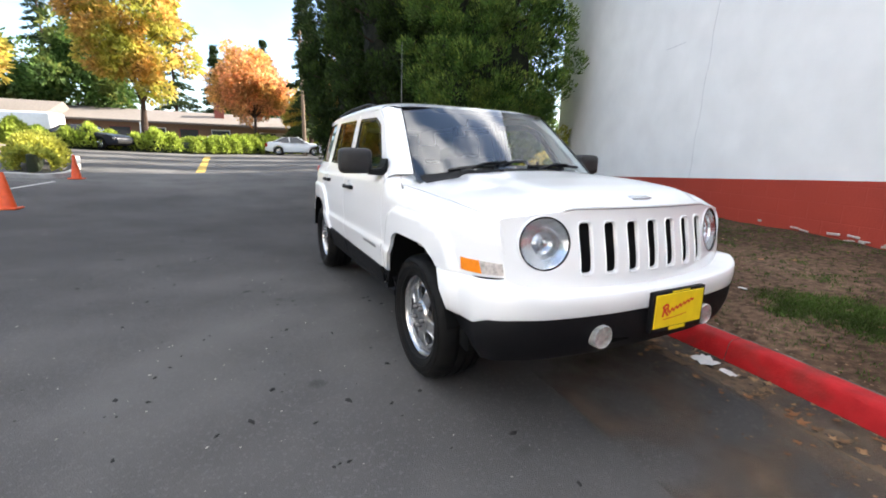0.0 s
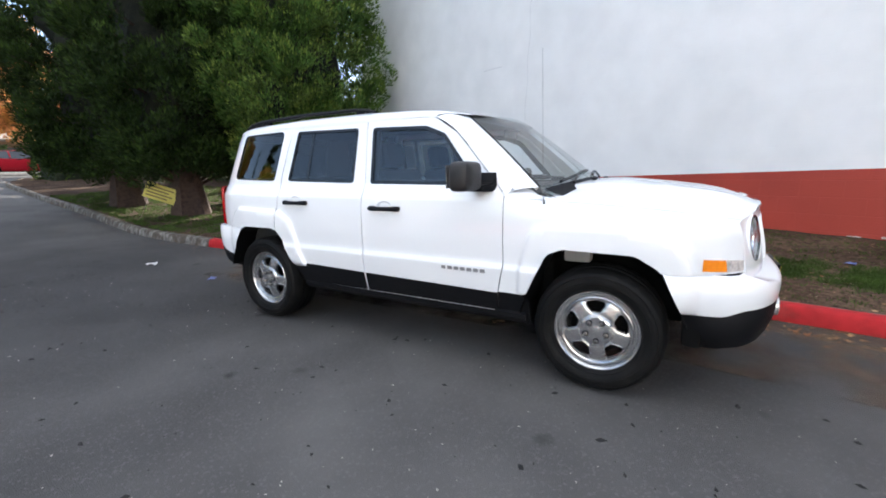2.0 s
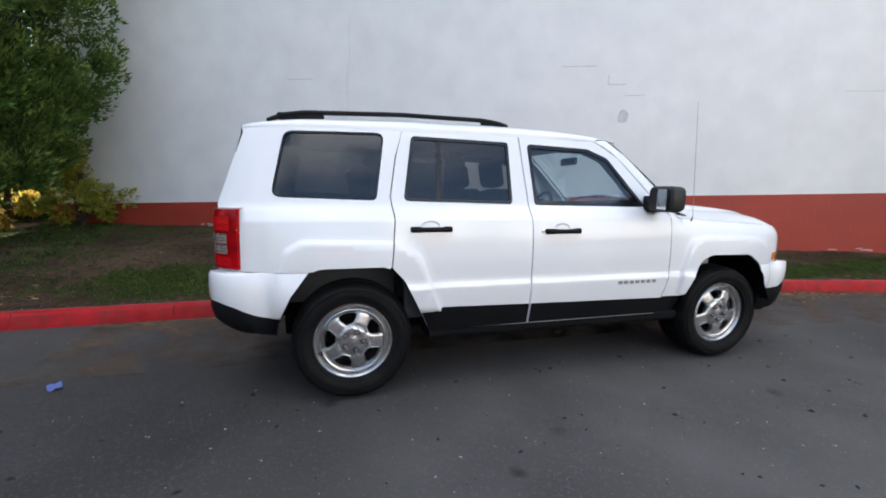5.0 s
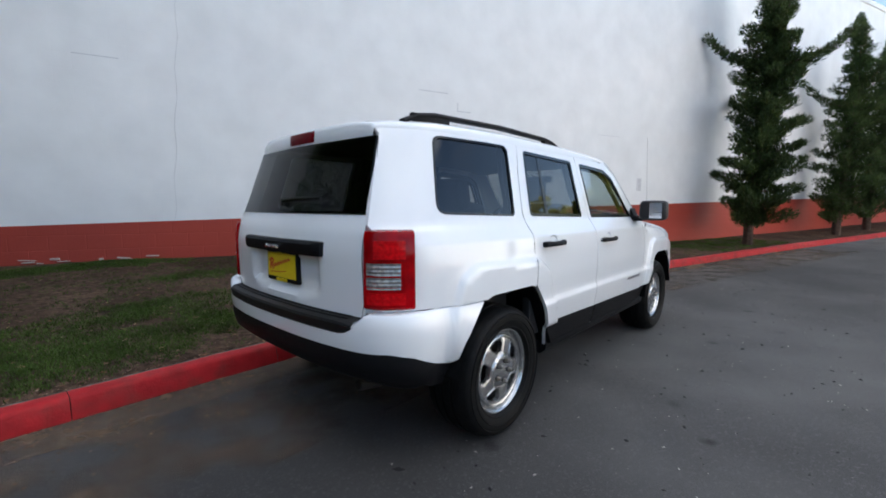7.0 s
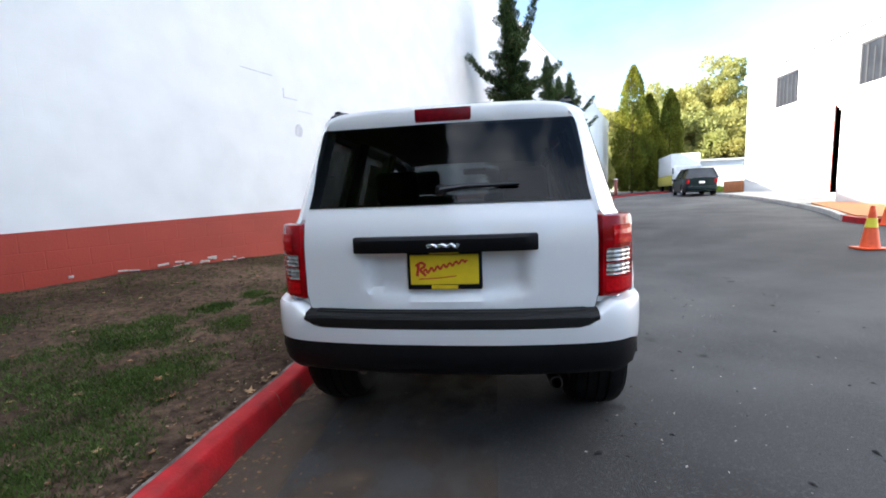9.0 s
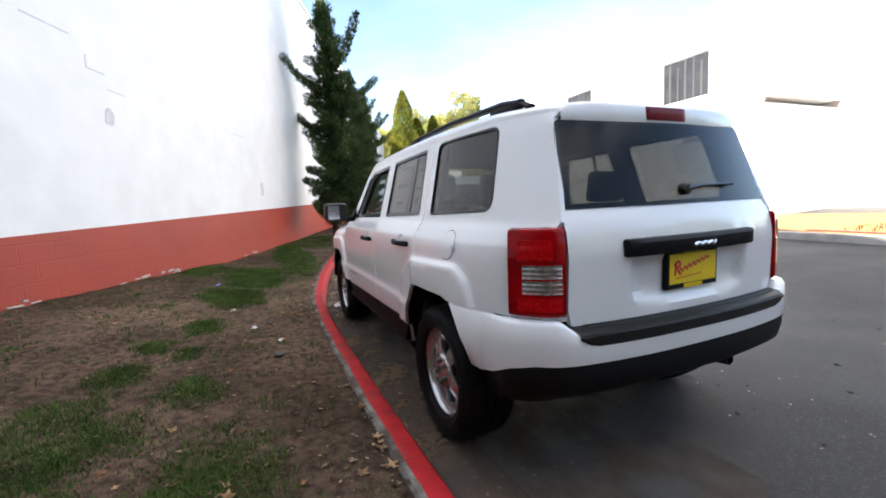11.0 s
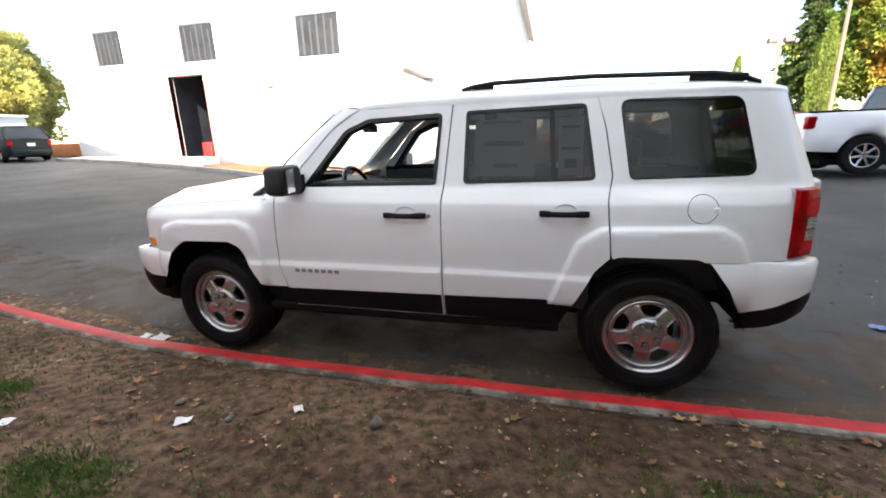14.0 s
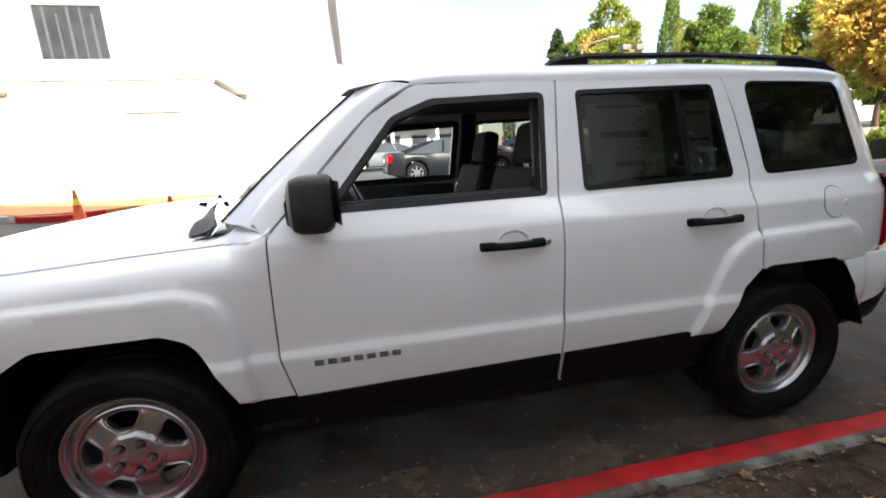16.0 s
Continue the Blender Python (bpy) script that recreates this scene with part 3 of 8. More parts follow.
def scatter_mesh(name, verts, faces, material, label, category, kind="stuff", parent=None):
    me = bpy.data.meshes.new(name)
    me.vertices.add(len(verts))
    me.vertices.foreach_set("co", np.asarray(verts, np.float32).ravel())
    k = faces.shape[1]
    me.loops.add(faces.size)
    me.loops.foreach_set("vertex_index", faces.astype(np.int32).ravel())
    me.polygons.add(len(faces))
    me.polygons.foreach_set("loop_start", np.arange(0, faces.size, k, dtype=np.int32))
    me.update(calc_edges=True)
    me.materials.append(material)
    ob = new(name, me)
    if parent:
        ob.parent = parent
        if label:
            ob["label"] = label
        return ob
    return tagged(ob, label, category, kind=kind)


TURF = [(-3.3, 2.0, 1.0, 0.7, 0.8), (-2.2, 2.6, 0.9, 0.5, 0.55), (-2.7, 1.75, 0.8, 0.5, 0.9), (-1.7, 1.9, 0.7, 0.32, 0.8), (-1.1, 2.55, 0.6, 0.45, 0.7), (-0.56, 2.08, 0.32, 0.2, 0.75), (-0.14, 2.52, 0.26, 0.17, 0.7), (0.38, 2.41, 0.22, 0.14, 0.8), (0.2, 2.18, 0.2, 0.12, 0.8),
        (0.93, 2.16, 0.27, 0.15, 0.8), (2.3, 1.98, 0.7, 0.36, 0.9), (3.8, 1.75, 1.1, 0.45, 1.0), (6.5, 1.0, 2.4, 0.45, 0.9), (4.8, 2.6, 0.7, 0.4, 0.6), (-2.3, 5.1, 1.6, 0.35, 0.7), (-1.4, 3.8, 0.7, 0.3, 0.5), (1.9, 1.72, 0.2, 0.1, 0.6)]


def grass_amount(x, y):
    """How much turf grows at a place: worn patches with ragged edges."""
    g = 0.0
    for px, py, rx, ry, k in TURF:
        d = math.hypot((x - px) / rx, (y - py) / ry)
        g = max(g, k * (1.25 - d))
    g += 0.30 * noise.noise(Vector((x * 2.6, y * 2.6, 4))) + 0.22 * noise.noise(Vector((x * 6.5, y * 6.5, 9)))
    return g + (0.34 if x < -4.2 else 0.30 if x > 8.5 else 0.0)


def make_grass():
    rng = np.random.default_rng(11)
    verts, count = [], 0
    for _ in range(230000):
        x, y0 = rng.uniform(-16, 12), rng.uniform(0, 1)
        if rng.random() < 0.45:
            x = rng.uniform(-4, 5)
        k = float(np.interp(x, KX, KY)) + 0.2
        u = (x - WALL_A.x) / WALL_DIR.x
        w = wall_xy(u).y - 0.05 if u > 0 else 7.0
        y = k + (w - k) * y0
        if grass_amount(x, y) < 0.14 + 0.62 * rng.random() and rng.random() > 0.03:
            continue
        count += 1
        if count > 56000:
            break
        z = verge_z(x, y)
        big = 1.6 if x < -5 else 1.0
        for _ in range(7):
            a, lean, h = rng.uniform(0, 6.28), rng.uniform(0.3, 1.6), rng.uniform(0.008, 0.026) * big
            px, py = x + rng.normal(0, 0.022), y + rng.normal(0, 0.022)
            wx, wy = 0.0042 * big * math.cos(a + 1.57), 0.0042 * big * math.sin(a + 1.57)
            verts += [(px - wx, py - wy, z - 0.010), (px + wx, py + wy, z - 0.010), (px + lean * h * math.cos(a), py + lean * h * math.sin(a), z + h)]
    scatter_mesh("grass", verts, np.arange(len(verts)).reshape(-1, 3), GRASS, "worn patches of short green grass on the verge", "grass")


make_grass()


def make_litter():
    """Fallen leaves, bits of bark and pale stones over the verge and in the gutter."""
    rng = np.random.default_rng(3)
    verts, faces = [], []
    for i in range(12000):
        x = rng.uniform(-7, 9)
        k = float(np.interp(x, KX, KY))
        gutter = i % 4 == 0
        y = k - 0.04 - abs(rng.normal(0, 0.30)) if gutter else k + 0.13 + rng.uniform(0, 1) ** 1.9 * 3.6
        u = (x - WALL_A.x) / WALL_DIR.x
        if not gutter and y > wall_xy(u).y - 0.1:
            continue
        z = (float(ground_z(x, y)) if gutter else verge_z(x, y)) + 0.006
        s = rng.uniform(0.004, 0.013) if gutter or rng.random() < 0.93 else rng.uniform(0.012, 0.027)
        a, c = rng.uniform(0, 6.28), len(verts)
        d = np.array([math.cos(a), math.sin(a)])
        e = np.array([-d[1], d[0]])
        shape = [(-1, 0, 0.0), (-0.3, 0.5, 0.25), (0.5, 0.42, 0.15), (1.1, 0, 0.3), (0.5, -0.45, 0.1), (-0.3, -0.5, 0.3)]
        for p, q, r in shape:
            v = d * p * s + e * q * s
            verts.append((x + v[0], y + v[1], z + r * s * rng.uniform(0.2, 1.2)))
        faces.append([c + j for j in range(6)])
    scatter_mesh("fallen_leaves", verts, np.array(faces), DRY, "dry brown leaves and crumbs scattered over soil and gutter", "leaves")
    # whole dead leaves, lobed and curled
    verts, faces = [], []
    lobes = [1.0, 0.45, 0.85, 0.35, 0.6, 0.25, 0.6, 0.35, 0.85, 0.45]
    for i in range(520):
        x = rng.uniform(-5, 7) if i % 3 else rng.normal(3.2, 1.2)
        k = float(np.interp(x, KX, KY))
        gutter = i % 3 == 0
        y = k - 0.05 - abs(rng.normal(0, 0.22)) if gutter else k + 0.14 + rng.uniform(0, 1) ** 1.6 * 3.0
        if not gutter and y > wall_xy((x - WALL_A.x) / WALL_DIR.x).y - 0.15:
            continue
        z = (float(ground_z(x, y)) if gutter else verge_z(x, y)) + 0.005
        s, a, c = rng.uniform(0.014, 0.045), rng.uniform(0, 6.28), len(verts)
        curl, tip = rng.uniform(0.1, 0.7), rng.uniform(0, 6.28)
        for j, q in enumerate(lobes):
            b = a + j * 0.6283
            rad = s * q * rng.uniform(0.8, 1.15)
            verts.append((x + rad * math.cos(b), y + rad * math.sin(b), z + curl * rad * (0.55 + 0.45 * math.cos(b - tip))))
        verts.append((x, y, z + 0.002))
        faces += [(c + j, c + (j + 1) % 10, c + 10) for j in range(10)]
    scatter_mesh("dead_leaves", verts, np.array(faces), DEAD_LEAF, "whole curled brown leaves lying on soil and gutter", "leaves")
    random.seed(2)
    for x, y, s, m, what in ((1.93, 0.82, 0.05, WHITE_LITTER, "crumpled white paper in the gutter"), (2.08, 0.80, 0.03, WHITE_LITTER, "crumpled white paper in the gutter"),
                             (1.5, 1.95, 0.022, WHITE_LITTER, "scrap of white paper on the soil"), (0.75, 1.75, 0.026, WHITE_LITTER, "scrap of white paper on the soil"),
                             (3.1, 2.2, 0.03, BLUE_LITTER, "scrap of blue plastic on the soil"), (0.3, 1.55, 0.02, WHITE_LITTER, "scrap of white paper on the soil"),
                             (-3.05, -0.3, 0.035, BLUE_LITTER, "flattened blue and white wrapper on the asphalt"), (-4.6, -0.2, 0.05, WHITE_LITTER, "flattened paper scrap on the asphalt"),
                             (0.9, 1.62, 0.022, KERB_RAW, "pale stone lying on the soil"), (-0.1, 1.58, 0.03, KERB_RAW, "pale stone lying on the soil"), (0.55, 1.7, 0.018, KERB_RAW, "pale stone lying on the soil")):
        bm = bmesh.new()
        bmesh.ops.create_grid(bm, x_segments=5, y_segments=4, size=s) if m is not KERB_RAW else bmesh.ops.create_icosphere(bm, subdivisions=2, radius=s)
        for v in bm.verts:
            v.co += Vector((0, 0, 0.35 * s)) * noise.noise(v.co * 40 + Vector((x, y, 1))) * 2
            v.co.x *= 1.3
            if m is KERB_RAW:
                v.co.z *= 0.55
        on_verge = y > float(np.interp(x, KX, KY)) + 0.1
        ob = finish("stone" if m is KERB_RAW else "litter", bm, m)
        ob.matrix_basis = pose(x, y, (verge_z(x, y) if on_verge else 0) + 0.35 * s + 0.004, 0, 0, random.uniform(0, 180))
        tagged(ob, what, "stone" if m is KERB_RAW else "litter")


make_litter()


def make_debris():
    """Dark crumbs, twigs and pale grit lying on the asphalt round the car."""
    rng = np.random.default_rng(19)
    for name, m, n, lo, hi, label in (("debris", mat("black_crumbs", (0.012, 0.011, 0.010), 0.9, var=0.4), 380, 0.005, 0.023, "black crumbs and twigs scattered on the asphalt"),
                                      ("grit", mat("pale_grit", (0.30, 0.28, 0.25), 0.9, var=0.3), 500, 0.003, 0.009, "pale grit scattered on the asphalt")):
        verts, faces = [], []
        for _ in range(n):
            x, y = rng.uniform(-5, 6), -0.6 - abs(rng.normal(0, 1.6))
            s, a, c = rng.uniform(0, 1) ** 2.5 * (hi - lo) + lo, rng.uniform(0, 6.28), len(verts)
            z = float(ground_z(x, y))
            for k in range(6):
                b = a + k * 1.047
                r = s * rng.uniform(0.5, 1.0) * (1.6 if k % 3 == 0 else 0.8)
                verts.append((x + r * math.cos(b), y + r * math.sin(b), z + 0.002))
            verts.append((x, y, z + 0.003 + 0.5 * s))
            faces += [(c + k, c + (k + 1) % 6, c + 6) for k in range(6)]
        scatter_mesh(name, verts, np.array(faces), m, label, name)


make_debris()


def make_gutter_dust():
    """Brown dust washed into the gutter, thinning out towards the lane."""
    for name, d0, d1, cut in (("gutter_dust", 0.03, 0.34, (0.26, 0.56)), ("lane_dust", 0.34, 1.25, (0.42, 0.70))):
        m = mat(name, (0.125, 0.088, 0.060), 0.95, var=0.4, scale=18.0, spec=0.1)
        n, lk = m.node_tree.nodes, m.node_tree.links.new
        geo, spread, cover, clear, mix = n.new("ShaderNodeNewGeometry"), n.new("ShaderNodeTexNoise"), n.new("ShaderNodeMapRange"), n.new("ShaderNodeBsdfTransparent"), n.new("ShaderNodeMixShader")
        spread.inputs["Scale"].default_value, spread.inputs["Detail"].default_value = 3.2, 8.0
        cover.inputs["From Min"].default_value, cover.inputs["From Max"].default_value = cut
        cover.inputs["To Max"].default_value = 0.8
        lk(geo.outputs["Position"], spread.inputs["Vector"]), lk(spread.outputs["Fac"], cover.inputs["Value"]), lk(cover.outputs[0], mix.inputs[0])
        lk(clear.outputs[0], mix.inputs[1]), lk(n["Principled BSDF"].outputs[0], mix.inputs[2]), lk(mix.outputs[0], n["Material Output"].inputs["Surface"])
        rows = [[(x, float(np.interp(x, KX, KY)) - d, float(ground_z(x, float(np.interp(x, KX, KY)) - d)) + 0.004) for d in (d0, (d0 + d1) / 2, d1)] for x in np.arange(-3.4, 12, 0.4)]
        bm = loft(rows, closed=False)
        for f in bm.faces:
            if f.normal.z < 0:
                f.normal_flip()
        tagged(finish(name, bm, m), "thin brown dust and grit along the kerb", "dust", kind="stuff")


make_gutter_dust()

# ---- the parked car ----
PAINT = mat("white_car_paint", (0.81, 0.82, 0.83), 0.32, var=0.012, scale=1.5, coat=1.0)
TRIM = mat("black_grained_plastic", (0.006, 0.006, 0.007), 0.55, var=0.12, scale=20.0, bump=0.12, bump_scale=500, spec=0.15)
PAD = mat("worn_step_plastic", (0.008, 0.0078, 0.0075), 0.5, var=0.25, scale=14.0, bump=0.12, bump_scale=400, spec=0.25)
MIRROR_SHELL = mat("grained_mirror_plastic", (0.022, 0.021, 0.021), 0.5, var=0.15, scale=25.0, bump=0.15, bump_scale=300, spec=0.35)
FOG_BOWL = mat("fog_lamp_reflector", (0.62, 0.62, 0.60), 0.22, metal=0.6, var=0.3, scale=45)
SEAM = mat("panel_gap_shade", (0.05, 0.05, 0.05), 0.8, var=0.1)
GLOSS_BLACK = mat("black_gloss", (0.006, 0.006, 0.007), 0.22, var=0.1, scale=6)
RUBBER = mat("black_rubber", (0.006, 0.006, 0.006), 0.6, var=0.25, scale=10.0, second=(0.011, 0.010, 0.009), second_scale=7.0, second_at=(0.5, 0.75), bump=0.15, bump_scale=150, spec=0.14)
STEEL = mat("silver_wheel_paint", (0.54, 0.54, 0.54), 0.25, metal=0.9, var=0.08, scale=9.0)
NUT = mat("dulled_wheel_nut", (0.20, 0.185, 0.17), 0.35, metal=0.8, var=0.1)
CHROME = mat("chrome", (0.82, 0.82, 0.83), 0.22, metal=0.8, var=0.04)
DARK_VOID = mat("underbody_black", (0.004, 0.004, 0.004), 0.95, var=0.3, scale=6, spec=0.1)
CLOTH = mat("charcoal_seat_cloth", (0.018, 0.018, 0.020), 0.9, var=0.15, scale=60, bump=0.3, bump_scale=300)
DASH = mat("dark_grey_dashboard", (0.02, 0.021, 0.022), 0.6, var=0.1, scale=30)
LINER = mat("grey_headliner", (0.30, 0.29, 0.27), 0.9, var=0.08, scale=20)
RED_LENS = mat("red_lamp_lens", (0.33, 0.001, 0.004), 0.2, var=0.35, scale=12, second=(0.20, 0.001, 0.002), second_scale=5, coat=0.25, spec=0.1)
SIDE_LENS = mat("clear_side_lens", (0.50, 0.46, 0.43), 0.25, var=0.35, scale=55, coat=0.3)
CLEAR_LENS = mat("ribbed_clear_lens", (0.36, 0.33, 0.32), 0.18, metal=0.6, var=0.45, scale=55, coat=0.4)
RED_CELL = mat("red_reflector_cell", (0.50, 0.003, 0.006), 0.2, var=0.3, scale=70, coat=0.3, spec=0.1)
AMBER = mat("amber_lamp_lens", (0.85, 0.24, 0.01), 0.18, var=0.1, scale=30, coat=1.0)
LAMP_BOWL = mat("lamp_reflector", (0.70, 0.73, 0.78), 0.22, metal=0.85, var=0.1, scale=20)
PLATE_YELLOW = mat("yellow_plate", (0.80, 0.58, 0.015), 0.4, var=0.06, scale=20)
PLATE_RED = mat("red_script", (0.55, 0.03, 0.02), 0.4, var=0.05)
GALV_THIN = mat("grey_wire", (0.25, 0.25, 0.25), 0.4, metal=0.8)
BADGE = mat("badge_metal", (0.34, 0.34, 0.35), 0.3, metal=0.8, var=0.05)
CLEAR = glass("window_glass", (0.78, 0.85, 0.86), 2.7)
PRIVACY = glass("privacy_glass", (0.20, 0.20, 0.18), 1.3)
SIDE_CLEAR = glass("side_window_glass", (0.66, 0.74, 0.76), 1.5)
REAR_GLASS = glass("rear_window_glass", (0.10, 0.11, 0.12), 0.42)
LENS = glass("lamp_glass", (0.94, 0.95, 0.95), 0.8)


def soft_table(points, lo, hi, width):
    """A table rounded off where its lines bend."""
    xs = np.arange(lo - 3 * width, hi + 3 * width, 0.004)
    ys = np.interp(xs, *zip(*points))
    k = np.exp(-0.5 * (np.arange(-3 * width, 3 * width + 1e-9, 0.004) / width) ** 2)
    sm = np.convolve(np.pad(ys, len(k) // 2, mode="edge"), k / k.sum(), "same")[len(k) // 2:len(k) // 2 + len(xs)]
    return lambda v: float(np.interp(v, xs, sm))


half_width = soft_table([(0.28, 0.79), (0.36, 0.825), (0.50, 0.860), (0.60, 0.876), (0.648, 0.881), (0.678, 0.868), (0.80, 0.875), (0.95, 0.870), (1.035, 0.859),
                         (1.098, 0.820), (1.12, 0.803), (1.51, 0.702), (1.545, 0.690), (1.7, 0.66)], 0.25, 1.7, 0.004)
plan = soft_table([(-2.2, 0.42), (-2.06, 0.750), (-2.03, 0.785), (-2.0, 0.812), (-1.96, 0.845), (-1.92, 0.873), (-1.87, 0.904), (-1.75, 0.948), (-1.5, 0.985), (-1.2, 1.0), (1.2, 1.0), (1.5, 0.988), (1.7, 0.965),
                   (1.80, 0.941), (1.865, 0.906), (1.91, 0.862), (1.945, 0.815), (1.97, 0.765), (2.0, 0.68), (2.1, 0.4)], -2.2, 2.1, 0.012)
tail_in = soft_table([(0.3, 0.0), (1.10, 0.0), (1.17, 0.022), (1.5, 0.130), (1.56, 0.160), (1.7, 0.20)], 0.3, 1.7, 0.02)
FLARE_FRONT = rpoly([(0.885, 0.50, 0), (0.90, 0.70, 0.2), (0.96, 0.89, 0.10), (1.08, 0.925, 0.10), (1.53, 0.912, 0.15), (1.68, 0.87, 0.10), (1.75, 0.72, 0.1), (1.76, 0.50, 0)])
FLARE_REAR = rpoly([(-0.80, 0.50, 0), (-0.935, 0.85, 0.08), (-1.05, 0.925, 0.09), (-1.585, 0.938, 0.10), (-1.68, 0.88, 0.08), (-1.74, 0.72, 0.1), (-1.76, 0.50, 0)])


def smooth01(v):
    v = max(0.0, min(1.0, v))
    return v * v * (3 - 2 * v)


def seam_z(x):
    """Height of the seam between bonnet and wing."""
    return interp([(0.8, 1.045), (1.2, 1.025), (1.6, 0.997), (1.8, 0.977), (1.93, 0.955)], x)


def side_y(x, z):
    """Half the width of the body at a place of its side."""
    y = half_width(z) * plan(x if x > 0 else x - tail_in(z))
    if z < 1.0:
        d = max(poly_depth((x, z), FLARE_FRONT) if x > 0 else -1, poly_depth((x, z), FLARE_REAR) if x < 0 else -1)
        y += 0.024 * smooth01((d + 0.008) / 0.028)
    if x > 0.8:
        over = smooth01((x - 0.8) / 0.15) * max(0.0, (z - (seam_z(x) - 0.085)) / 0.085)
        y -= (0.075 - 0.035 * smooth01((x - 1.5) / 0.4)) * over ** 2.2
    return y


def on_side(s, lift=0.0):
    return lambda x, z: (x, s * (side_y(x, z) + lift), z)


ARCH_FRONT = [(0.905, 0.30, 0), (0.905, 0.40, 0.05), (0.945, 0.52, 0.05), (1.055, 0.755, 0.09), (1.14, 0.790, 0.08), (1.49, 0.782, 0.10), (1.60, 0.715, 0.08), (1.70, 0.52, 0.06), (1.735, 0.44, 0.05), (1.735, 0.30, 0)]
ARCH_REAR = [(-1.735, 0.30, 0), (-1.735, 0.44, 0.05), (-1.70, 0.52, 0.06), (-1.615, 0.71, 0.08), (-1.50, 0.782, 0.10), (-1.13, 0.785, 0.09), (-1.03, 0.70, 0.08), (-0.93, 0.50, 0.05), (-0.875, 0.40, 0.04), (-0.86, 0.30, 0)]
FRONT_WINDOW = rpoly([(-0.195, 1.128, 0.025), (-0.222, 1.508, 0.03), (0.215, 1.492, 0.10), (0.36, 1.435, 0.10), (0.625, 1.118, 0.02)])
REAR_WINDOW = rpoly([(-0.345, 1.133, 0.025), (-0.35, 1.512, 0.025), (-0.962, 1.525, 0.03), (-1.022, 1.148, 0.03)])
QUARTER_WINDOW = rpoly([(-1.176, 1.150, 0.035), (-1.118, 1.535, 0.045), (-1.668, 1.530, 0.060), (-1.742, 1.165, 0.05)])
SIDE_CREASES = [inset(f, d) for f in (FLARE_FRONT, FLARE_REAR) for d in (-0.010, -0.002, 0.009, 0.021)] + [[(-2.1 + 0.014 * i, z) for i in range(300)] for z in (0.636, 0.646, 0.654, 0.672, 0.682, 1.024, 1.034, 1.044, 1.088, 1.098, 1.11, 1.124)]
suv = thing("suv", "white SUV with black trim and steel wheels, parked at the kerb", "car")


def handle(x, z, s, parent):
    y = side_y(x, z)
    cup = lathe([(0.0, -0.02), (0.035, -0.018), (0.048, -0.004), (0.052, 0.0)], 24)
    cup.transform(Matrix.Diagonal((1.15, 0.85, 0.6, 1)))
    cup.transform(Matrix.Rotation(radians(-90 * s), 4, "X"))
    part("handle_cup", moved(cup, Matrix.Translation((x - 0.005, s * (y + 0.002), z + 0.006))), PAINT, parent)
    bar = loft([[Vector((x + u, s * (y + 0.012 + o + dy), z + dz)) for dy, dz in ((0, h), (0.014, h * 0.8), (0.019, 0), (0.014, -h * 0.8), (0, -h), (-0.008, 0))]
                for u, o, h in ((-0.122, -0.012, 0.012), (-0.115, 0.0, 0.017), (-0.07, 0.005, 0.017), (-0.055, 0.014, 0.014), (0.0, 0.018, 0.014), (0.06, 0.014, 0.014), (0.075, 0.005, 0.017), (0.115, 0.0, 0.017), (0.122, -0.012, 0.012))], caps=True)
    return part("door_handle", bar, TRIM, parent, "black grab handle")


def window_set(name, outline, s, glass_mat, parent, width=0.017, divider=None):
    """The rubber rim and the pane of one window."""
    rim = panel(outline, [inset(outline, width)], on_side(s, 0.0015), 0.05, 0.012, (0, -s, 0))
    part("window_seal", rim, GLOSS_BLACK, parent, "black rubber seal")
    if glass_mat is None:
        return None
    pane = panel(inset(outline, width - 0.004), [], on_side(s, -0.007), 0.08, 0.0, (0, -s, 0))
    ob = part("window_pane", pane, glass_mat, parent, name)
    if divider:
        (xa, za), (xb, zb) = divider
        bar = loft([[on_side(s, -0.004)(x + d, z) for d in (-0.014, 0.014)] for x, z in ((xa + (xb - xa) * k / 6, za + (zb - za) * k / 6) for k in range(7))], closed=False)
        part("window_divider", bar, GLOSS_BLACK, parent)
    return ob


